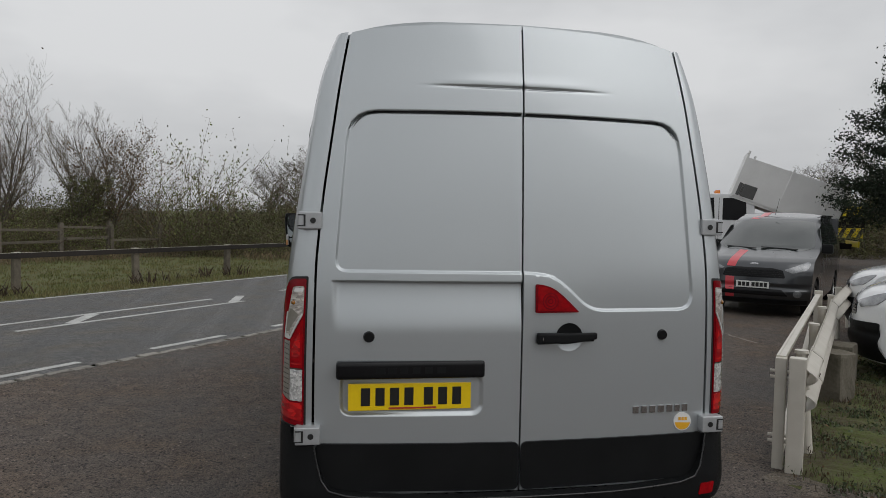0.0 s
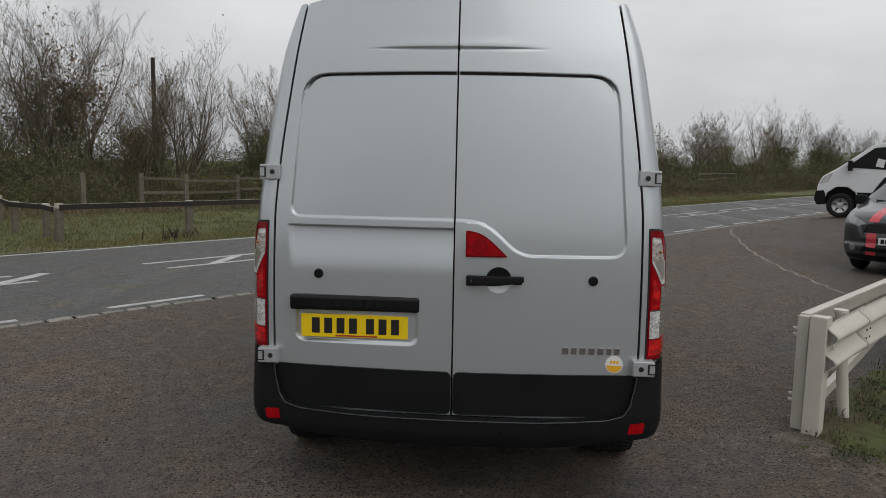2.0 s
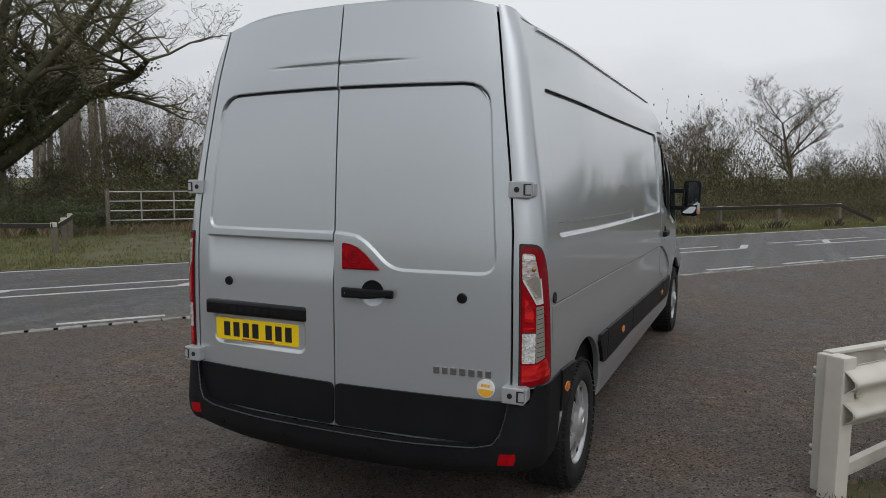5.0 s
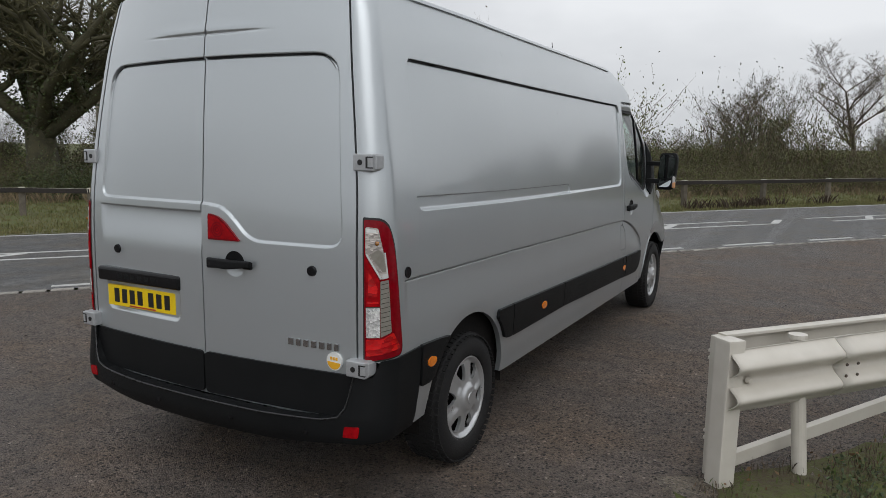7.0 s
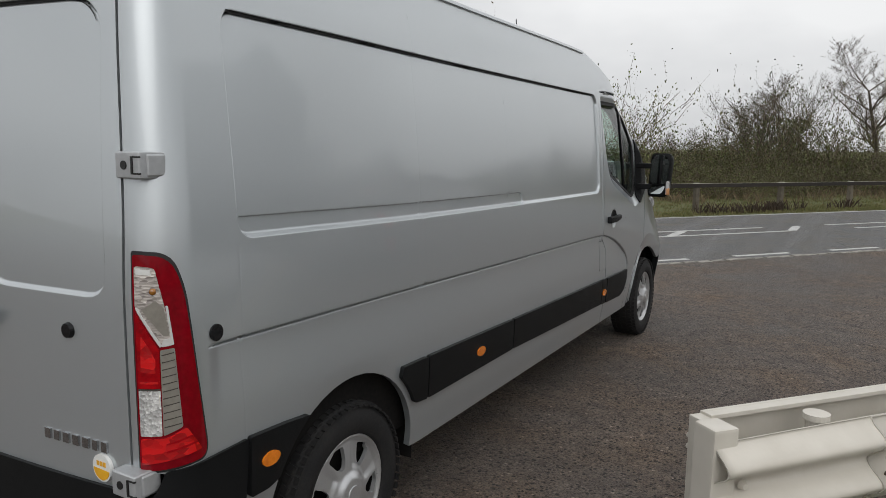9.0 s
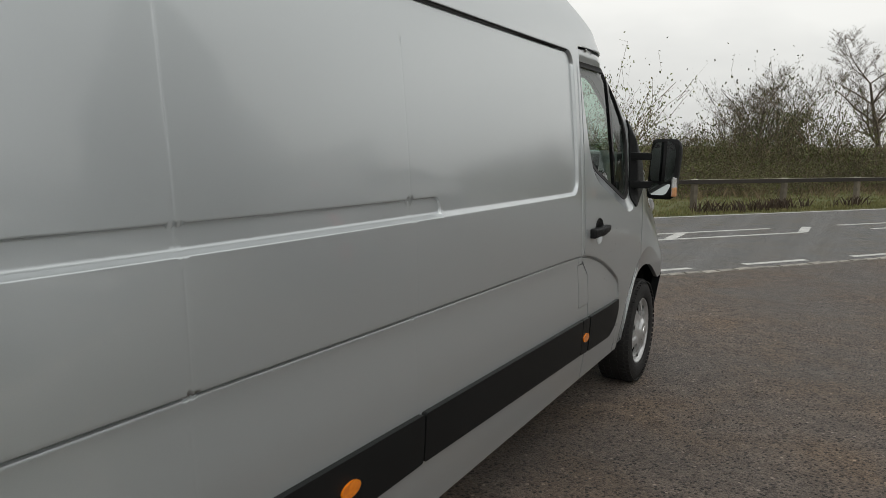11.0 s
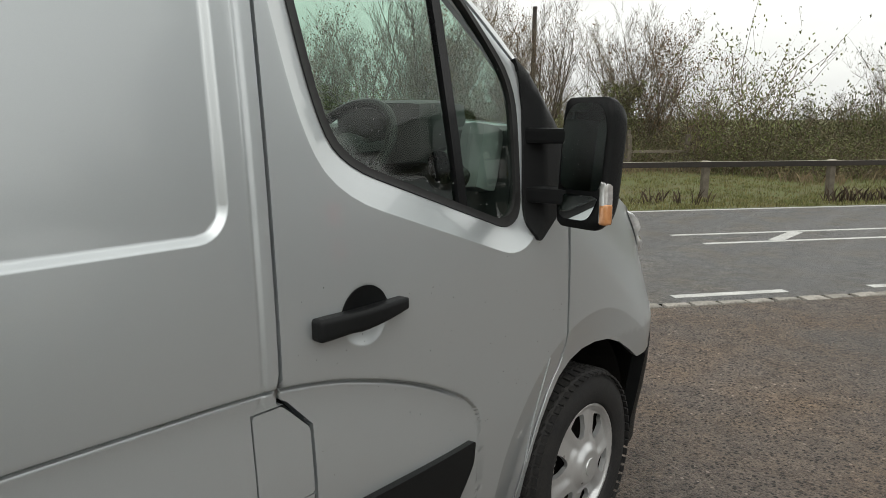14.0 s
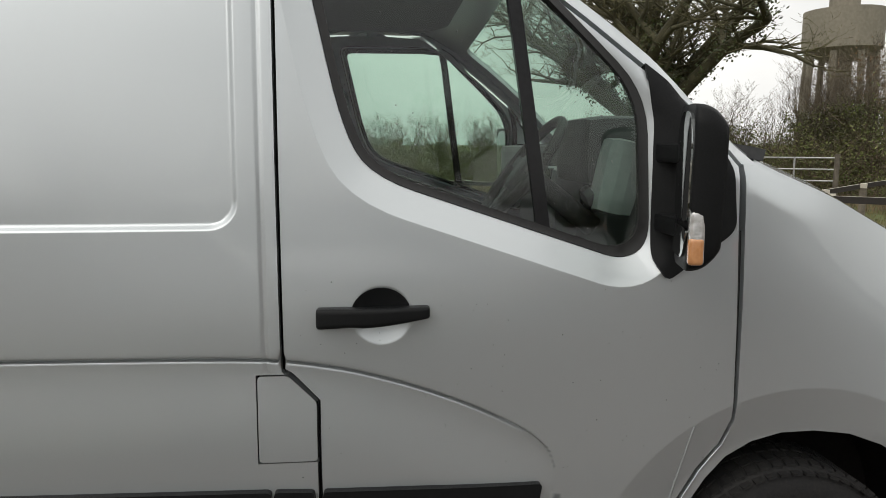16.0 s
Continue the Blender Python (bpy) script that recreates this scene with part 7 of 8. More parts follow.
# ---- ivy-clad oak, water tower, telegraph pole ----
oak = thing("oak_tree", "large bare oak with spreading limbs and a trunk wrapped in ivy", "tree", (-22.1, 16.5, -0.26), 130)
thick, thin = grow(77, height=15.0, spread=0.62, levels=5, trunk_r=0.55, kids=(2, 2, 2, 2), up=0.10, twig_r=0.009, first=0.15, wig=0.26, lead=0.55, fork=9)
v, f = tubes(thick, 7)
from_arrays("trunk", v, f, mat("mossy_oak_bark", (0.095, 0.088, 0.045), (0.045, 0.040, 0.025), rough=0.9, scale=3.0, fine=25.0), oak, smooth=True)
keep = random.Random(12)
thin = [q for q in thin if q[2] > 0.014 or keep.random() < 0.72]
v, f = tubes(thin, 3)
from_arrays("crown", v, f, mat("mossy_oak_twigs", (0.135, 0.122, 0.055), (0.065, 0.058, 0.032), rough=0.9, scale=1.5, fine=12.0), oak)
ro = random.Random(3)
c = []
for p, q, r0, r1 in thick:
    if r0 > 0.11 and p[2] < 9.5:
        for _ in range(int(230 * min(1, r0 / 0.3))):
            t, a = ro.random(), ro.uniform(0, 6.28)
            b = [p[i] + (q[i] - p[i]) * t for i in range(3)]
            k = r0 + ro.uniform(0.0, 0.3)
            c.append((b[0] + k * math.cos(a), b[1] + k * math.sin(a), b[2] + ro.gauss(0, 0.15)))
v, f = leaves(c, 0.062, 5, 0.06)
from_arrays("ivy", v, f, IVY, oak, "dark green ivy on the trunk and limbs")
for k, (s, n, w, d, h) in enumerate(((-9.4, 19.2, 1.6, 1.0, 1.7), (-7.6, 18.6, 1.5, 0.9, 1.5), (-6.9, 19.2, 1.2, 0.9, 1.6))):
    x, y, _ = RD(s, n)
    thicket(61 + k, w, d, h, 130, 13000, BRAMBLE, "dark glossy ivy and laurel bush by the gate", (x, y, -0.27), IVY)

for s, n, c in ((-9.9, 24.0, 1.25), (-8.6, 25.5, 1.3), (-7.3, 24.5, 1.15), (-6.4, 22.8, 1.05), (-11.5, 25.0, 1.2), (-5.3, 22.2, 1.25), (-4.2, 22.6, 1.5), (-3.2, 22.0, 1.5), (-2.3, 23.0, 1.55), (-4.8, 26.0, 1.6)):
    x, y, _ = RD(s, n)
    copy_thing(bushes[int(-s) % 3], pose(x, y, -0.28, 0, 0, s * 47) @ Matrix.Scale(c, 4))

for s, n, h, k in ((-4.2, 25.0, 4.8, 4), (-2.8, 24.4, 5.2, 4), (-6.5, 27.0, 4.0, 2), (-8.2, 28.0, 4.2, 4)):
    x, y, _ = RD(s, n)
    copy_thing(kinds[k], pose(x, y, -0.28, 0, 0, s * 47) @ Matrix.Scale(h / NOMINAL[k], 4))

tower = thing("water_tower", "round concrete water tower on columns beyond the trees", "water tower", (-54.5, 45.5, -0.3))
bm = bmesh.new()
bmesh.ops.create_cone(bm, cap_ends=True, segments=40, radius1=3.05, radius2=3.05, depth=3.1, matrix=Matrix.Translation((0, 0, 11.05)))
part("tank", bm, CONCRETE, tower, smooth=False)
bm = bmesh.new()
bmesh.ops.create_cone(bm, cap_ends=True, segments=40, radius1=1.4, radius2=3.1, depth=0.9, matrix=Matrix.Translation((0, 0, 9.05)))
part("tank_base", bm, CONCRETE, tower)
bm = bmesh.new()
bmesh.ops.create_cone(bm, cap_ends=True, segments=30, radius1=1.15, radius2=1.15, depth=3.6, matrix=Matrix.Translation((0, 0, 14.4)))
part("turret", bm, CONCRETE, tower)
for i in range(8):
    a = i * math.pi / 4
    rod("column", (3.0 * math.cos(a), 3.0 * math.sin(a), 0), (2.6 * math.cos(a), 2.6 * math.sin(a), 9.2), 0.26, CONCRETE, tower, seg=10)
rod("column", (0, 0, 0), (0, 0, 8.8), 0.9, CONCRETE, tower, seg=16, label="thick middle column")
pole = thing("telegraph_pole", "dark wooden telegraph pole among the trees", "pole", (-18.0, 38.1, -0.26))
rod("pole", (0, 0, -0.2), (0, 0, 7.4), 0.14, DARKWOOD, pole, 0.11)



# ---- parked vehicles ----
DARKCAR = mat("dark_grey_metallic_paint", (0.052, 0.055, 0.060), (0.046, 0.049, 0.053), rough=0.30, metal=0.6, coat=1.0, fine=600.0)
WHITECAR = mat("white_car_paint", (0.78, 0.79, 0.80), (0.74, 0.75, 0.76), rough=0.25, coat=0.8)
STRIPE = mat("red_pink_stripe", (0.62, 0.055, 0.075), (0.56, 0.05, 0.065), rough=0.35, coat=0.5)
CARGLASS = mat("dark_car_glass", (0.030, 0.036, 0.034), (0.038, 0.044, 0.042), rough=0.04, coat=0.8, spec=0.6, rvar=0.01)
ALU = mat("plain_aluminium", (0.80, 0.80, 0.79), (0.70, 0.70, 0.69), rough=0.5, metal=0.0, scale=2.0)
CARLAMP = mat("grey_lamp_glass", (0.30, 0.31, 0.32), (0.16, 0.165, 0.17), rough=0.12, metal=0.3, coat=1.0, scale=12.0)
CHEVY = mat("yellow_chevron_board", (0.75, 0.60, 0.02), (0.68, 0.52, 0.02), rough=0.4)


def road_wheel(parent, c, r, w, s, spokes=5):
    e = new("wheel")
    e.parent = parent
    k = r / 0.348
    revolve("tyre", [(o * w / 0.225, q * k) for o, q in TYRE_P], TYRE, e, c, s, 40, "black tyre")
    revolve("rim", [(0.085 * w / 0.225, 0.215 * k), (0.03, 0.19 * k), (0.05, 0.06 * k), (0.055, 0.0)], RIM, e, c, s, 30, "grey wheel rim")
    for i in range(spokes):
        a = 2 * math.pi * i / spokes
        bm = bmesh.new()
        m = Matrix.Translation(c) @ Matrix.Rotation(a, 4, "X")
        box_into(bm, (min(s * 0.05, s * 0.075), -0.02, 0.09 * k), (max(s * 0.05, s * 0.075), 0.02, 0.175 * k), 0.004, m)
        part("vent", bm, INK, e)
    return e


def small_van(name, label, paint, at, turn, stripe=False, black_nose=True, number="white_plate"):
    """A compact van: its nose, bonnet and screen are one surface seen from the front; flanks and roof follow."""
    e = thing(name, label, "van", at, turn, "parked compact vans")
    W = soft_line([0.15, 0.3, 0.55, 0.85, 1.1, 1.35, 1.62, 1.8], [0.80, 0.85, 0.872, 0.88, 0.875, 0.82, 0.735, 0.66])
    NOSE = soft_line([0.15, 0.25, 0.42, 0.55, 0.78, 0.90, 0.97, 1.03, 1.12, 1.18, 1.62, 1.70, 1.76], [1.92, 2.0, 2.07, 2.06, 2.03, 1.95, 1.80, 1.55, 1.22, 1.12, 0.36, 0.10, -0.5])

    def front(x, z, off=0.0):
        k = np.abs(x) / W(z)
        y = NOSE(z) - 0.30 * k ** 3.2 - 0.02 * smooth01((0.06 - np.abs(z - 0.5)) / 0.05) + off
        return np.stack([x, y, z], -1)

    def flank(y, z, s, off=0.0):
        x = W(z) + off - 0.03 * smooth01((-1.4 - y) / 0.7)
        return np.stack([s * x, y, z], -1)

    def edge(z):
        return float(NOSE(z)) - 0.30

    zs = [0.2 + 1.5 * i / 30 for i in range(31)]
    outline = [(float(W(z)), z) for z in zs]
    patch("nose", front, [(x, z) for x, z in outline] + [(-x, z) for x, z in outline[::-1]], (0.05, 0.03), paint, e, (), 0.03, -1)
    for s in (1, -1):
        side = [(edge(z), z) for z in zs] + [(-0.6, 1.745), (-2.0, 1.72), (-2.08, 1.0), (-2.05, 0.22)]
        pts = side + [(-1.62, 0.22)] + [(-1.28 + 0.36 * math.cos(a), 0.31 + 0.36 * math.sin(a)) for a in np.linspace(math.pi, 0, 16)] + [(-0.9, 0.22), (0.95, 0.22)] + [(1.25 + 0.36 * math.cos(a), 0.31 + 0.36 * math.sin(a)) for a in np.linspace(math.pi, 0, 16)]
        patch("flank", lambda a, b, s=s: flank(a, b, s), pts[::-1], (0.08, 0.06), paint, e, (), 0.04, s)
        win = rounded([(0.88, 1.10), (0.40, 1.53), (-0.42, 1.58), (-0.48, 1.08)], 0.04)
        patch("side_window", lambda a, b, s=s: flank(a, b, s, 0.008), win, (0.1, 0.1), CARGLASS, e, (), 0.01, s, "dark side window")
        win = rounded([(-0.56, 1.08), (-0.52, 1.58), (-1.4, 1.58), (-1.45, 1.08)], 0.04)
        patch("side_window", lambda a, b, s=s: flank(a, b, s, 0.008), win, (0.1, 0.1), CARGLASS, e, (), 0.01, s, "dark side window")
        lamp = rounded([(s * 0.47, 0.80), (s * 0.60, 0.745), (s * 0.80, 0.80), (s * 0.845, 0.90), (s * 0.80, 0.945), (s * 0.62, 0.86)], 0.03)
        patch("headlamp", lambda a, b: front(a, b, 0.012), lamp if s > 0 else lamp[::-1], (0.03, 0.02), CARLAMP, e, (), 0.02, -1, "clear headlamp")
        fog = ring(s * 0.68, 0.40, 0.06, 16)
        patch("fog_lamp", lambda a, b: front(a, b, 0.010), fog, (0.03, 0.03), CARLAMP, e, (), 0.015, -1, "round fog lamp")
        box("door_mirror", (min(s * 0.88, s * 1.06), 0.78, 1.06), (max(s * 0.88, s * 1.06), 0.90, 1.22), BLACK, e, 0.035, "black door mirror")
        for y in (1.25, -1.28):
            road_wheel(e, (s * 0.76, y, 0.31), 0.315, 0.2, s)
            bm = bmesh.new()
            k = [bm.verts.new((s * 0.70, y + 0.35 * math.cos(a), 0.31 + 0.35 * math.sin(a))) for a in np.linspace(0, math.pi, 14)]
            bm.faces.new(k)
            part("wheel_house", bm, INNER, e)
    patch("roof", lambda a, b: np.stack([a, b, 1.745 + 0.045 * (1 - (a / 0.72) ** 2) - 0.085 * smooth01((b + 0.55) / 0.68)], -1), [(-0.70, -2.02), (0.70, -2.02), (0.70, -0.35), (0.62, -0.08), (0, 0.13), (-0.62, -0.08), (-0.70, -0.35)], (0.1, 0.1), paint, e, (), 0.03, 1)
    box("tailgate", (-0.80, -2.10, 0.3), (0.80, -2.0, 1.70), paint, e, 0.04)
    screen = rounded([(-0.79, 1.155), (-0.62, 1.10), (0.62, 1.10), (0.79, 1.155), (0.685, 1.60), (0.4, 1.64), (-0.4, 1.64), (-0.685, 1.60)], 0.04)
    patch("windscreen", lambda a, b: front(a, b, 0.010), screen, (0.06, 0.04), CARGLASS, e, (), 0.01, -1, "large raked windscreen")
    grille = rounded([(-0.50, 0.66), (0.50, 0.66), (0.46, 0.79), (0.3, 0.825), (-0.3, 0.825), (-0.46, 0.79)], 0.03)
    g = patch("grille", lambda a, b: front(a, b, 0.008), grille, (0.05, 0.03), GLOSSBLACK, e, (), 0.02, -1, "black slatted grille")
    for z in (0.69, 0.72, 0.75, 0.78):
        patch("slat", lambda a, b: front(a, b, 0.016), [(-0.45, z), (0.45, z), (0.45, z + 0.009), (-0.45, z + 0.009)], (0.06, 0.05), BLACK, g, (), 0.008, -1)
    low = rounded([(-0.55, 0.36), (0.55, 0.36), (0.45, 0.47), (-0.45, 0.47)], 0.03)
    patch("lower_grille", lambda a, b: front(a, b, 0.008), low, (0.06, 0.04), GLOSSBLACK, e, (), 0.02, -1, "black lower grille")
    if black_nose:
        patch("bumper_lip", lambda a, b: front(a, b, 0.02), [(-0.80, 0.22), (0.80, 0.22), (0.82, 0.29), (-0.82, 0.29)], (0.06, 0.03), BLACK, e, (), 0.02, -1)
    else:
        patch("bumper", lambda a, b: front(a, b, 0.02), rounded([(-0.84, 0.22), (0.84, 0.22), (0.86, 0.62), (0.5, 0.60), (-0.5, 0.60), (-0.86, 0.62)], 0.03), (0.06, 0.04), BLACK, e, (), 0.02, -1, "black plastic bumper")
    fp = box("number_plate", (-0.26, 2.062, 0.48), (0.26, 2.078, 0.592), WHITEPL, e, 0.003, "white number plate with plain black bars")
    for u in (-0.235, -0.17, -0.105, -0.04, 0.045, 0.11, 0.175):
        box("plate_bar", (u, 2.077, 0.502), (u + 0.05, 2.0805, 0.572), INK, fp, 0.0)
    bm = bmesh.new()
    bmesh.ops.create_uvsphere(bm, u_segments=16, v_segments=8, radius=1.0, matrix=Matrix.Translation((0, 1.965, 0.875)) @ Matrix.Diagonal((0.075, 0.012, 0.03, 1)))
    part("badge", bm, CHROME, e, "plain oval badge", smooth=True)
    for u0, u1 in ((-0.55, 0.05), (0.12, 0.66)):
        rod("wiper", tuple(front(np.array([u0]), np.array([1.115]))[0] + np.array([0, 0.03, 0.01])), tuple(front(np.array([u1]), np.array([1.14]))[0] + np.array([0, 0.03, 0.01])), 0.009, SEAL, e, seg=6)
    rod("aerial", (0.0, 0.30, 1.74), (-0.03, 0.12, 2.05), 0.006, SEAL, e, 0.003, 6)
    if stripe:
        patch("stripe", lambda a, b: np.stack([a, b, 1.751 + 0.045 * (1 - (a / 0.72) ** 2) - 0.085 * smooth01((b + 0.55) / 0.68)], -1), [(0.20, -1.2), (0.33, -1.2), (0.33, 0.02), (0.20, 0.05)], (0.1, 0.05), STRIPE, e, (), 0.004, 1, "red stripe")
        for z0, z1, off in ((0.30, 0.655, 0.006), (0.83, 1.09, 0.006), (1.655, 1.71, 0.006)):
            patch("stripe", lambda a, b, off=off: front(a, b, off), [(0.30 + 0.0, z0), (0.45, z0), (0.45 - (0.06 if z0 > 0.8 else 0), z1), (0.30 - (0.06 if z0 > 0.8 else 0), z1)], (0.04, 0.03), STRIPE, e, (), 0.003, -1, "red stripe")
    box("floor_pan", (-0.78, -1.95, 0.2), (0.78, 1.7, 0.26), INNER, e, 0.01)
    return e


small_van("compact_van", "dark grey compact van with a red stripe and white front plate", DARKCAR, (8.62, 12.58, 0.03), 135.5, stripe=True)
small_van("compact_van", "white compact van with a black bumper parked behind the barrier", WHITECAR, (7.38, 5.76, 0.02), 48.6, black_nose=False)
small_van("compact_van", "white compact van beside another white van behind the barrier", WHITECAR, (8.95, 7.82, 0.03), 48.6, black_nose=False)


def extrude_profile(name, pts, half, material, parent, bevel=0.05, label="", m=None):
    """A body extruded across from its side outline (y, z), with rounded edges."""
    bm = bmesh.new()
    a = [bm.verts.new((-half, y, z)) for y, z in pts]
    b = [bm.verts.new((half, y, z)) for y, z in pts]
    k = len(pts)
    bm.faces.new(a[::-1])
    bm.faces.new(b)
    for i in range(k):
        bm.faces.new((a[i], a[(i + 1) % k], b[(i + 1) % k], b[i]))
    bmesh.ops.recalc_face_normals(bm, faces=bm.faces[:])
    if bevel:
        bmesh.ops.bevel(bm, geom=bm.edges[:], offset=bevel, segments=3, profile=0.6, affect="EDGES")
    if m is not None:
        bmesh.ops.transform(bm, matrix=m, verts=bm.verts[:])
    return part(name, bm, material, parent, label, smooth=False)


LOCKER = mat("grey_locker_paint", (0.10, 0.10, 0.098), (0.075, 0.075, 0.073), rough=0.5)


def tipper(at, turn):
    """A white chassis-cab lorry, nose along +y, with its tipping body raised."""
    e = thing("tipper_lorry", "white tipper lorry with its aluminium body raised", "lorry", at, turn)
    cab = [(2.50, 0.42), (2.57, 0.62), (2.54, 0.95), (2.43, 1.20), (1.98, 1.50), (1.20, 2.12), (0.9, 2.21), (-0.35, 2.21), (-0.48, 2.05), (-0.48, 0.55), (1.48, 0.52), (1.55, 0.75), (1.75, 0.9), (2.05, 0.9), (2.28, 0.72), (2.32, 0.45)]
    extrude_profile("cab", cab, 0.94, WHITECAR, e, 0.035, "white double cab")
    extrude_profile("front_bumper", [(2.30, 0.38), (2.54, 0.36), (2.62, 0.55), (2.58, 0.78), (2.36, 0.80), (2.30, 0.6)], 0.955, BLACK, e, 0.03, "black bumper")
    box("wheel_house", (-0.80, 1.50, 0.40), (0.80, 2.30, 0.96), INNER, e, 0.02)
    for s in (1, -1):
        x = s * 0.943
        fan("side_window", [(x, 1.84, 1.48), (x, 1.14, 2.05), (x, 0.72, 2.08), (x, 0.68, 1.42)], GLOSSBLACK, e, 0.008, (s, 0, 0), "dark cab window")
        fan("side_window", [(x, 0.45, 1.38), (x, 0.45, 2.07), (x, -0.22, 2.07), (x, -0.26, 1.38)], GLOSSBLACK, e, 0.008, (s, 0, 0), "dark rear cab window")
        fan("door_line", [(x, 0.57, 0.6), (x, 0.57, 2.08), (x, 0.555, 2.08), (x, 0.555, 0.6)], SEAL, e, 0.004, (s, 0, 0))
        fan("sill_trim", [(x, 1.5, 0.6), (x, 1.5, 0.76), (x, -0.45, 0.76), (x, -0.45, 0.6)], BLACK, e, 0.012, (s, 0, 0), "black sill trim")
        box("door_handle", (min(x, x + s * 0.03), 0.62, 1.18), (max(x, x + s * 0.03), 0.80, 1.215), BLACK, e, 0.008)
        box("door_mirror", (min(s * 0.95, s * 1.2), 1.66, 1.38), (max(s * 0.95, s * 1.2), 1.78, 1.68), BLACK, e, 0.03, "black door mirror")
        fan("headlamp", [(x - s * 0.01, 2.50, 0.98), (x - s * 0.01, 2.41, 1.19), (x - s * 0.01, 2.16, 1.34), (x - s * 0.01, 2.24, 1.06)], CLEARLENS, e, 0.012, (s, 0, 0), "clear headlamp")
        road_wheel(e, (s * 0.83, 1.92, 0.36), 0.36, 0.22, s)
        road_wheel(e, (s * 0.80, -1.85, 0.36), 0.36, 0.22, s)
        fan("notice", [(x + s * 0.009, 1.1, 1.52), (x + s * 0.009, 1.05, 1.75), (x + s * 0.009, 0.86, 1.70), (x + s * 0.009, 0.90, 1.48)], WHITEPL, e, 0.003, (s, 0, 0), "white paper notice in the window")
        box("chassis_rail", (s * 0.42 - 0.04, -3.3, 0.55), (s * 0.42 + 0.04, 1.0, 0.72), INNER, e, 0.005)
    fan("windscreen", [(-0.82, 1.93, 1.535), (0.82, 1.93, 1.535), (0.76, 1.24, 2.085), (-0.76, 1.24, 2.085)], CARGLASS, e, 0.012, (0, 0.66, 0.75), "windscreen")
    rod("beacon", (0.5, 0.6, 2.20), (0.5, 0.6, 2.33), 0.09, AMBER, e, 0.075, 16, "orange roof beacon")
    rod("beacon", (-0.5, 0.6, 2.20), (-0.5, 0.6, 2.33), 0.09, AMBER, e, 0.075, 16, "orange roof beacon")
    extrude_profile("mudguard", [(-1.35, 0.75), (-1.5, 0.85), (-2.2, 0.85), (-2.35, 0.75), (-2.35, 0.70), (-1.35, 0.70)], 0.95, BLACK, e, 0.01)
    tip = new("tipping_body")
    tip.parent = e
    tip.matrix_local = Matrix.Translation((0, -2.55, 1.17)) @ Matrix.Rotation(radians(20), 4, "X")
    for s in (1, -1):
        box("side_board", (s * 1.0 - 0.02, -0.1, 0.0), (s * 1.0 + 0.02, 2.9, 1.25), ALU, tip, 0.006, "plain aluminium side board")
    box("floor_board", (-0.98, -0.1, -0.08), (0.98, 2.9, 0.0), ALU, tip, 0.006)
    box("head_board", (-1.02, 2.90, -0.05), (1.02, 2.96, 1.45), ALU, tip, 0.006, "aluminium head board")
    box("tail_board", (-0.98, -0.16, 0.0), (0.98, -0.11, 1.2), ALU, tip, 0.006)
    for s in (1, -1):
        for y in (0.3, 1.5, 2.7):
            box("board_post", (s * 1.025 - 0.015, y, 0.0), (s * 1.025 + 0.015, y + 0.06, 1.34), ALU, tip, 0.004)
        box("tool_locker", (min(s * 0.98, s * 1.04), 2.3, 0.05), (max(s * 0.98, s * 1.04), 2.85, 0.45), LOCKER, tip, 0.01, "grey tool locker door")
    bm = bmesh.new()
    rod_into(bm, (0, -0.6, 0.65), (0, -0.2, 2.1), 0.07)
    part("tipping_ram", bm, CHROME, e)
    board = box("chevron_board", (-0.9, -3.42, 0.62), (0.9, -3.38, 0.80), CHEVY, e, 0.004, "yellow and black chevron board")
    for i in range(6):
        fan("chevron", [(-0.85 + i * 0.3, -3.423, 0.63), (-0.72 + i * 0.3, -3.423, 0.63), (-0.60 + i * 0.3, -3.423, 0.79), (-0.73 + i * 0.3, -3.423, 0.79)], INK, board, 0.003, (0, -1, 0))
    return e


tipper((13.2, 21.5, 0.28), 62)

# second lorry's rear, far behind, with chevron boards
rear = thing("lorry_rear", "rear of a parked lorry with yellow and black chevron boards", "lorry", (21.5, 26.6, 0.28), -39)
box("body", (-0.55, 0.02, 0.55), (0.55, 1.6, 1.75), INNER, rear, 0.03)
for z in (0.72, 1.62):
    cb = box("chevron_board", (-0.5, -0.03, z), (0.5, 0.01, z + 0.42), CHEVY, rear, 0.004, "yellow and black chevron board")
    for i in range(3):
        fan("chevron", [(-0.46 + i * 0.34, -0.034, z + 0.01), (-0.30 + i * 0.34, -0.034, z + 0.01), (-0.10 + i * 0.34, -0.034, z + 0.41), (-0.26 + i * 0.34, -0.034, z + 0.41)], INK, cb, 0.003, (0, -1, 0))
for s in (1, -1):
    road_wheel(rear, (s * 0.46, 0.7, 0.36), 0.36, 0.22, s)

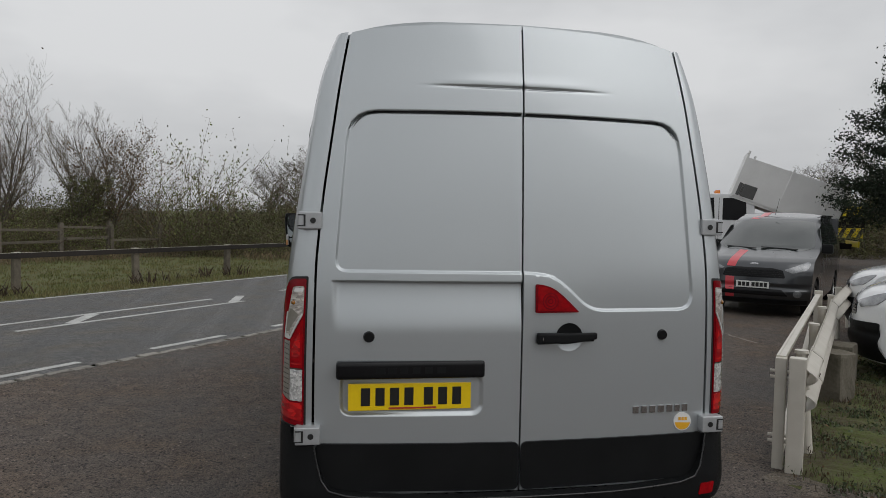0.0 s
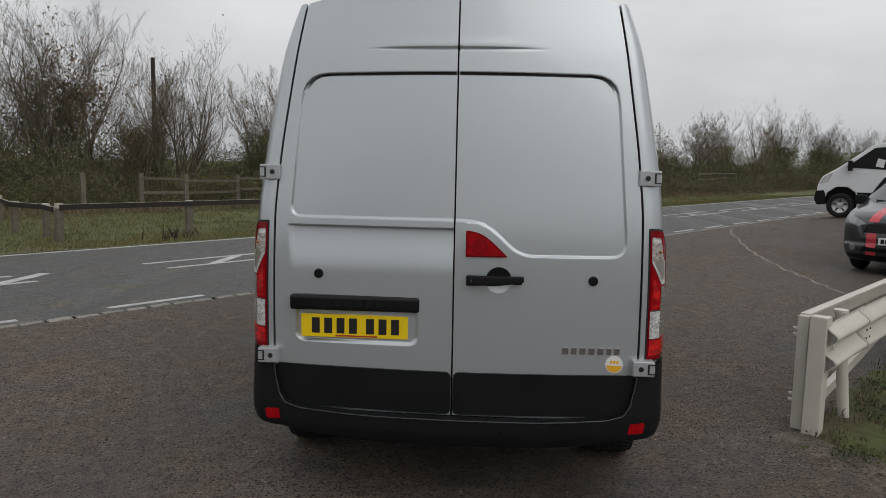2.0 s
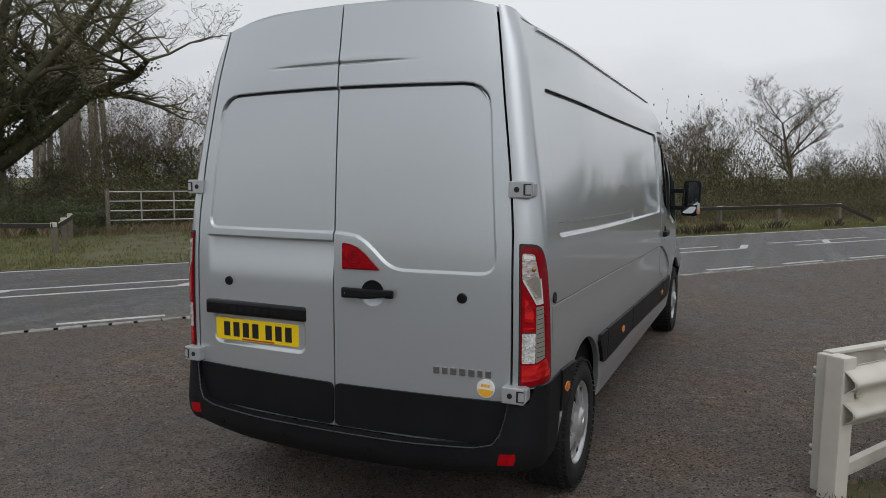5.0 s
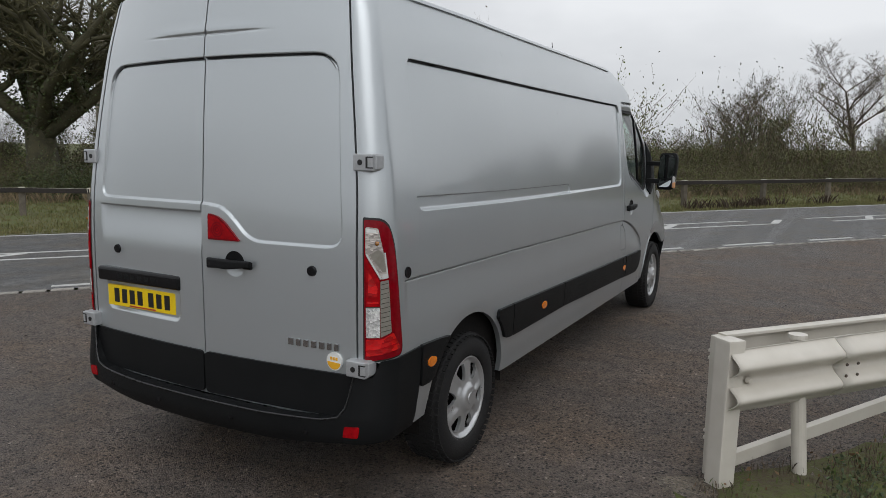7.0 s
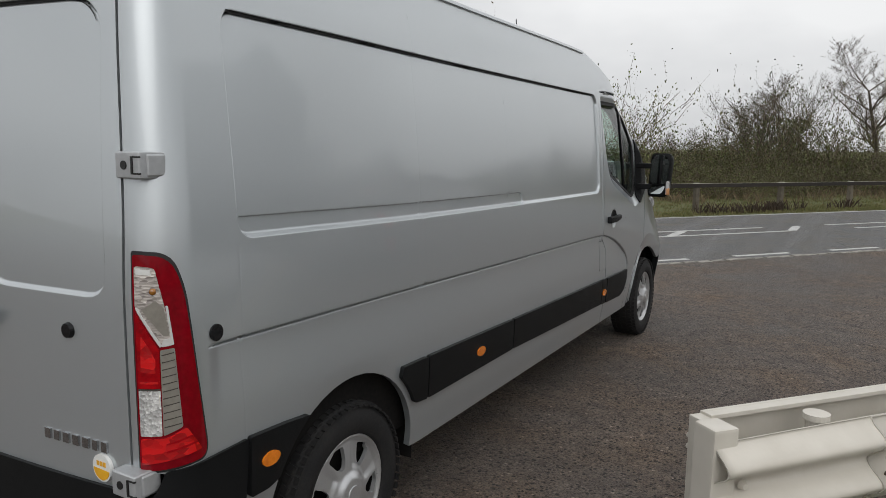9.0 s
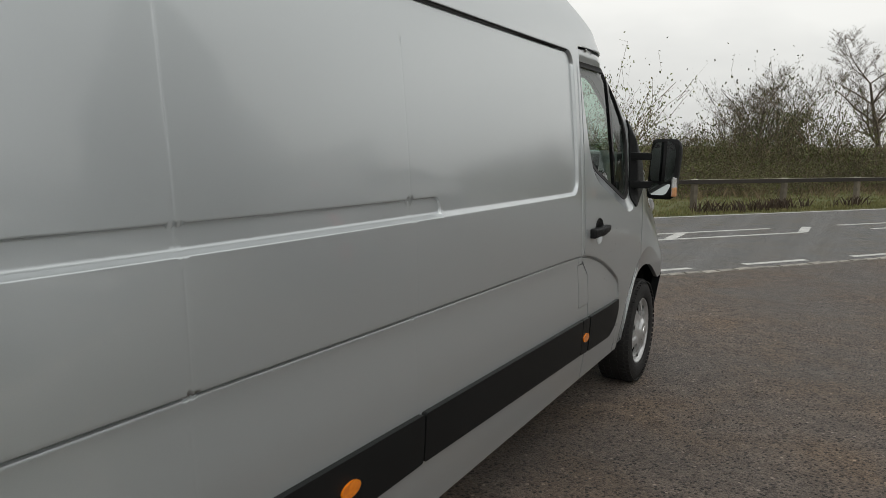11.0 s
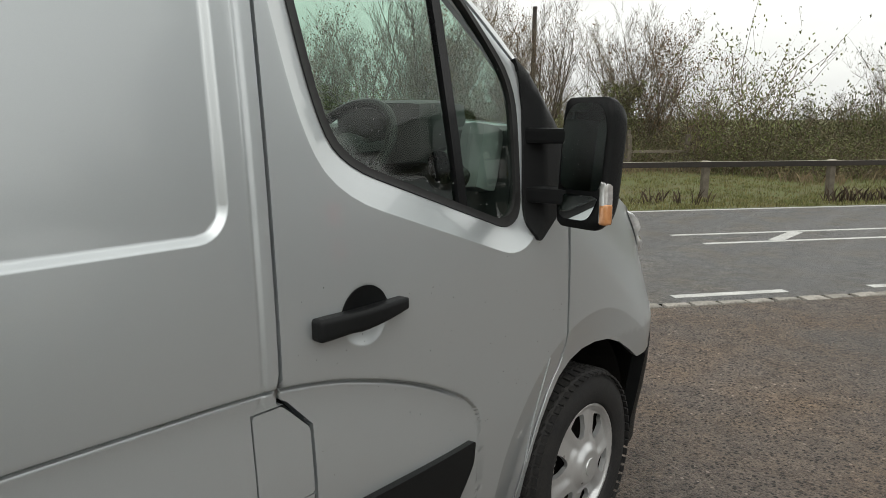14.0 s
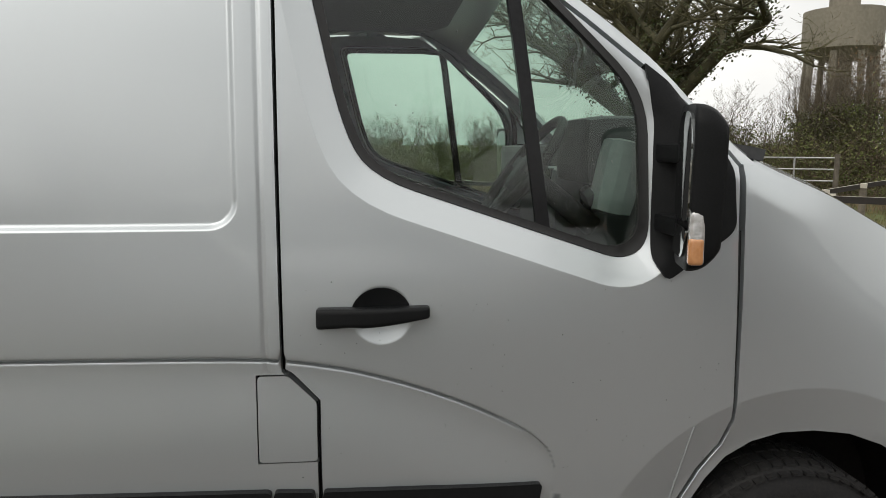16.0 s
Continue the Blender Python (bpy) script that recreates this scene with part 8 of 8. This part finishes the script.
# ---- conifer, trees and hedges behind the yard ----
def conifer(seed, h, w, at):
    e = thing("conifer", "tall dark green conifer at the back of the yard", "tree", at, 0.0, "yard conifers")
    r = random.Random(seed)
    rod("trunk", (0, 0, -0.2), (0, 0, h * 0.97), 0.25, BARK, e, 0.03, 8)
    pcs, cen = [], []
    for i in range(330):
        z = h * (0.14 + 0.82 * i / 330)
        L = w * (1 - (i / 330) ** 1.3) * r.uniform(0.7, 1.15) + 0.25
        a = r.uniform(0, 6.28)
        p = Vector((0, 0, z))
        q = Vector((L * math.cos(a), L * math.sin(a), z + L * r.uniform(0.10, 0.55)))
        pcs.append((tuple(p), tuple(q), 0.035, 0.008))
        for _ in range(int(380 * L)):
            t = r.random() ** 0.6
            b = p.lerp(q, t)
            cen.append((b.x + r.gauss(0, 0.14), b.y + r.gauss(0, 0.14), b.z + r.gauss(0, 0.10)))
    v, f = tubes(pcs, 3)
    from_arrays("limb_frame", v, f, BARK, e)
    v, f = leaves(cen, 0.040, seed, 0.05)
    from_arrays("foliage_mass", v, f, NEEDLE, e)
    return e


con = conifer(5, 9.2, 2.5, (16.6, 16.85, 0.1))
for x, y, c in ((21.5, 19.5, 0.8), (25.4, 32.3, 0.38), (27.2, 32.0, 0.36), (29.0, 31.0, 0.42), (23.8, 33.5, 0.28)):
    copy_thing(con, pose(x, y, 0, 0, 0, x * 40) @ Matrix.Scale(c, 4))
# unseen ring added for the van to reflect; hedges raised to darken its flank
for i in range(26):
    a = radians(-62 + 104 * i / 25)
    d = rt.uniform(24, 30)
    x, y = 2 + d * math.cos(a), 6 + d * math.sin(a)
    c = rt.uniform(1.5, 2.1)
    copy_thing(bushes[i % 3], pose(x, y, -0.05, 0, 0, rt.uniform(0, 360)) @ Matrix.Scale(c, 4))
    if i % 2:
        copy_thing(kinds[rt.choice([0, 2, 3])], pose(x + 3, y, -0.05, 0, 0, rt.uniform(0, 360)) @ Matrix.Scale(rt.uniform(0.95, 1.3) if 5 < i < 17 else rt.uniform(0.45, 0.75), 4))
for i in range(16):
    s, n = 18 + i * 3.2, -14 - rt.uniform(0, 3)
    x, y, _ = RD(s, n)
    copy_thing(bushes[i % 3], pose(x, y, 0, 0, 0, rt.uniform(0, 360)) @ Matrix.Scale(rt.uniform(1.1, 1.7), 4))
    copy_thing(kinds[rt.choice([0, 3, 4])], pose(x + 2, y + 2, 0, 0, 0, rt.uniform(0, 360)) @ Matrix.Scale(rt.uniform(0.6, 0.9), 4))

for x, y, c in ((19.6, 25.2, 1.0), (22.9, 30.3, 1.5), (23.9, 29.4, 1.7), (24.8, 28.6, 1.8), (26.6, 30.0, 1.8)):
    copy_thing(bushes[int(x) % 3], pose(x, y, 0.2, 0, 0, x * 31) @ Matrix.Scale(c, 4))
# the tree at (24, 9.5) is unseen, added for the cab window's reflection
for x, y, c in ((25.5, 33.5, 0.85), (28.0, 32.5, 0.95), (24.0, 9.5, 1.3)):
    copy_thing(kinds[0], pose(x, y, 0.1, 0, 0, x * 31) @ Matrix.Scale(c, 4))
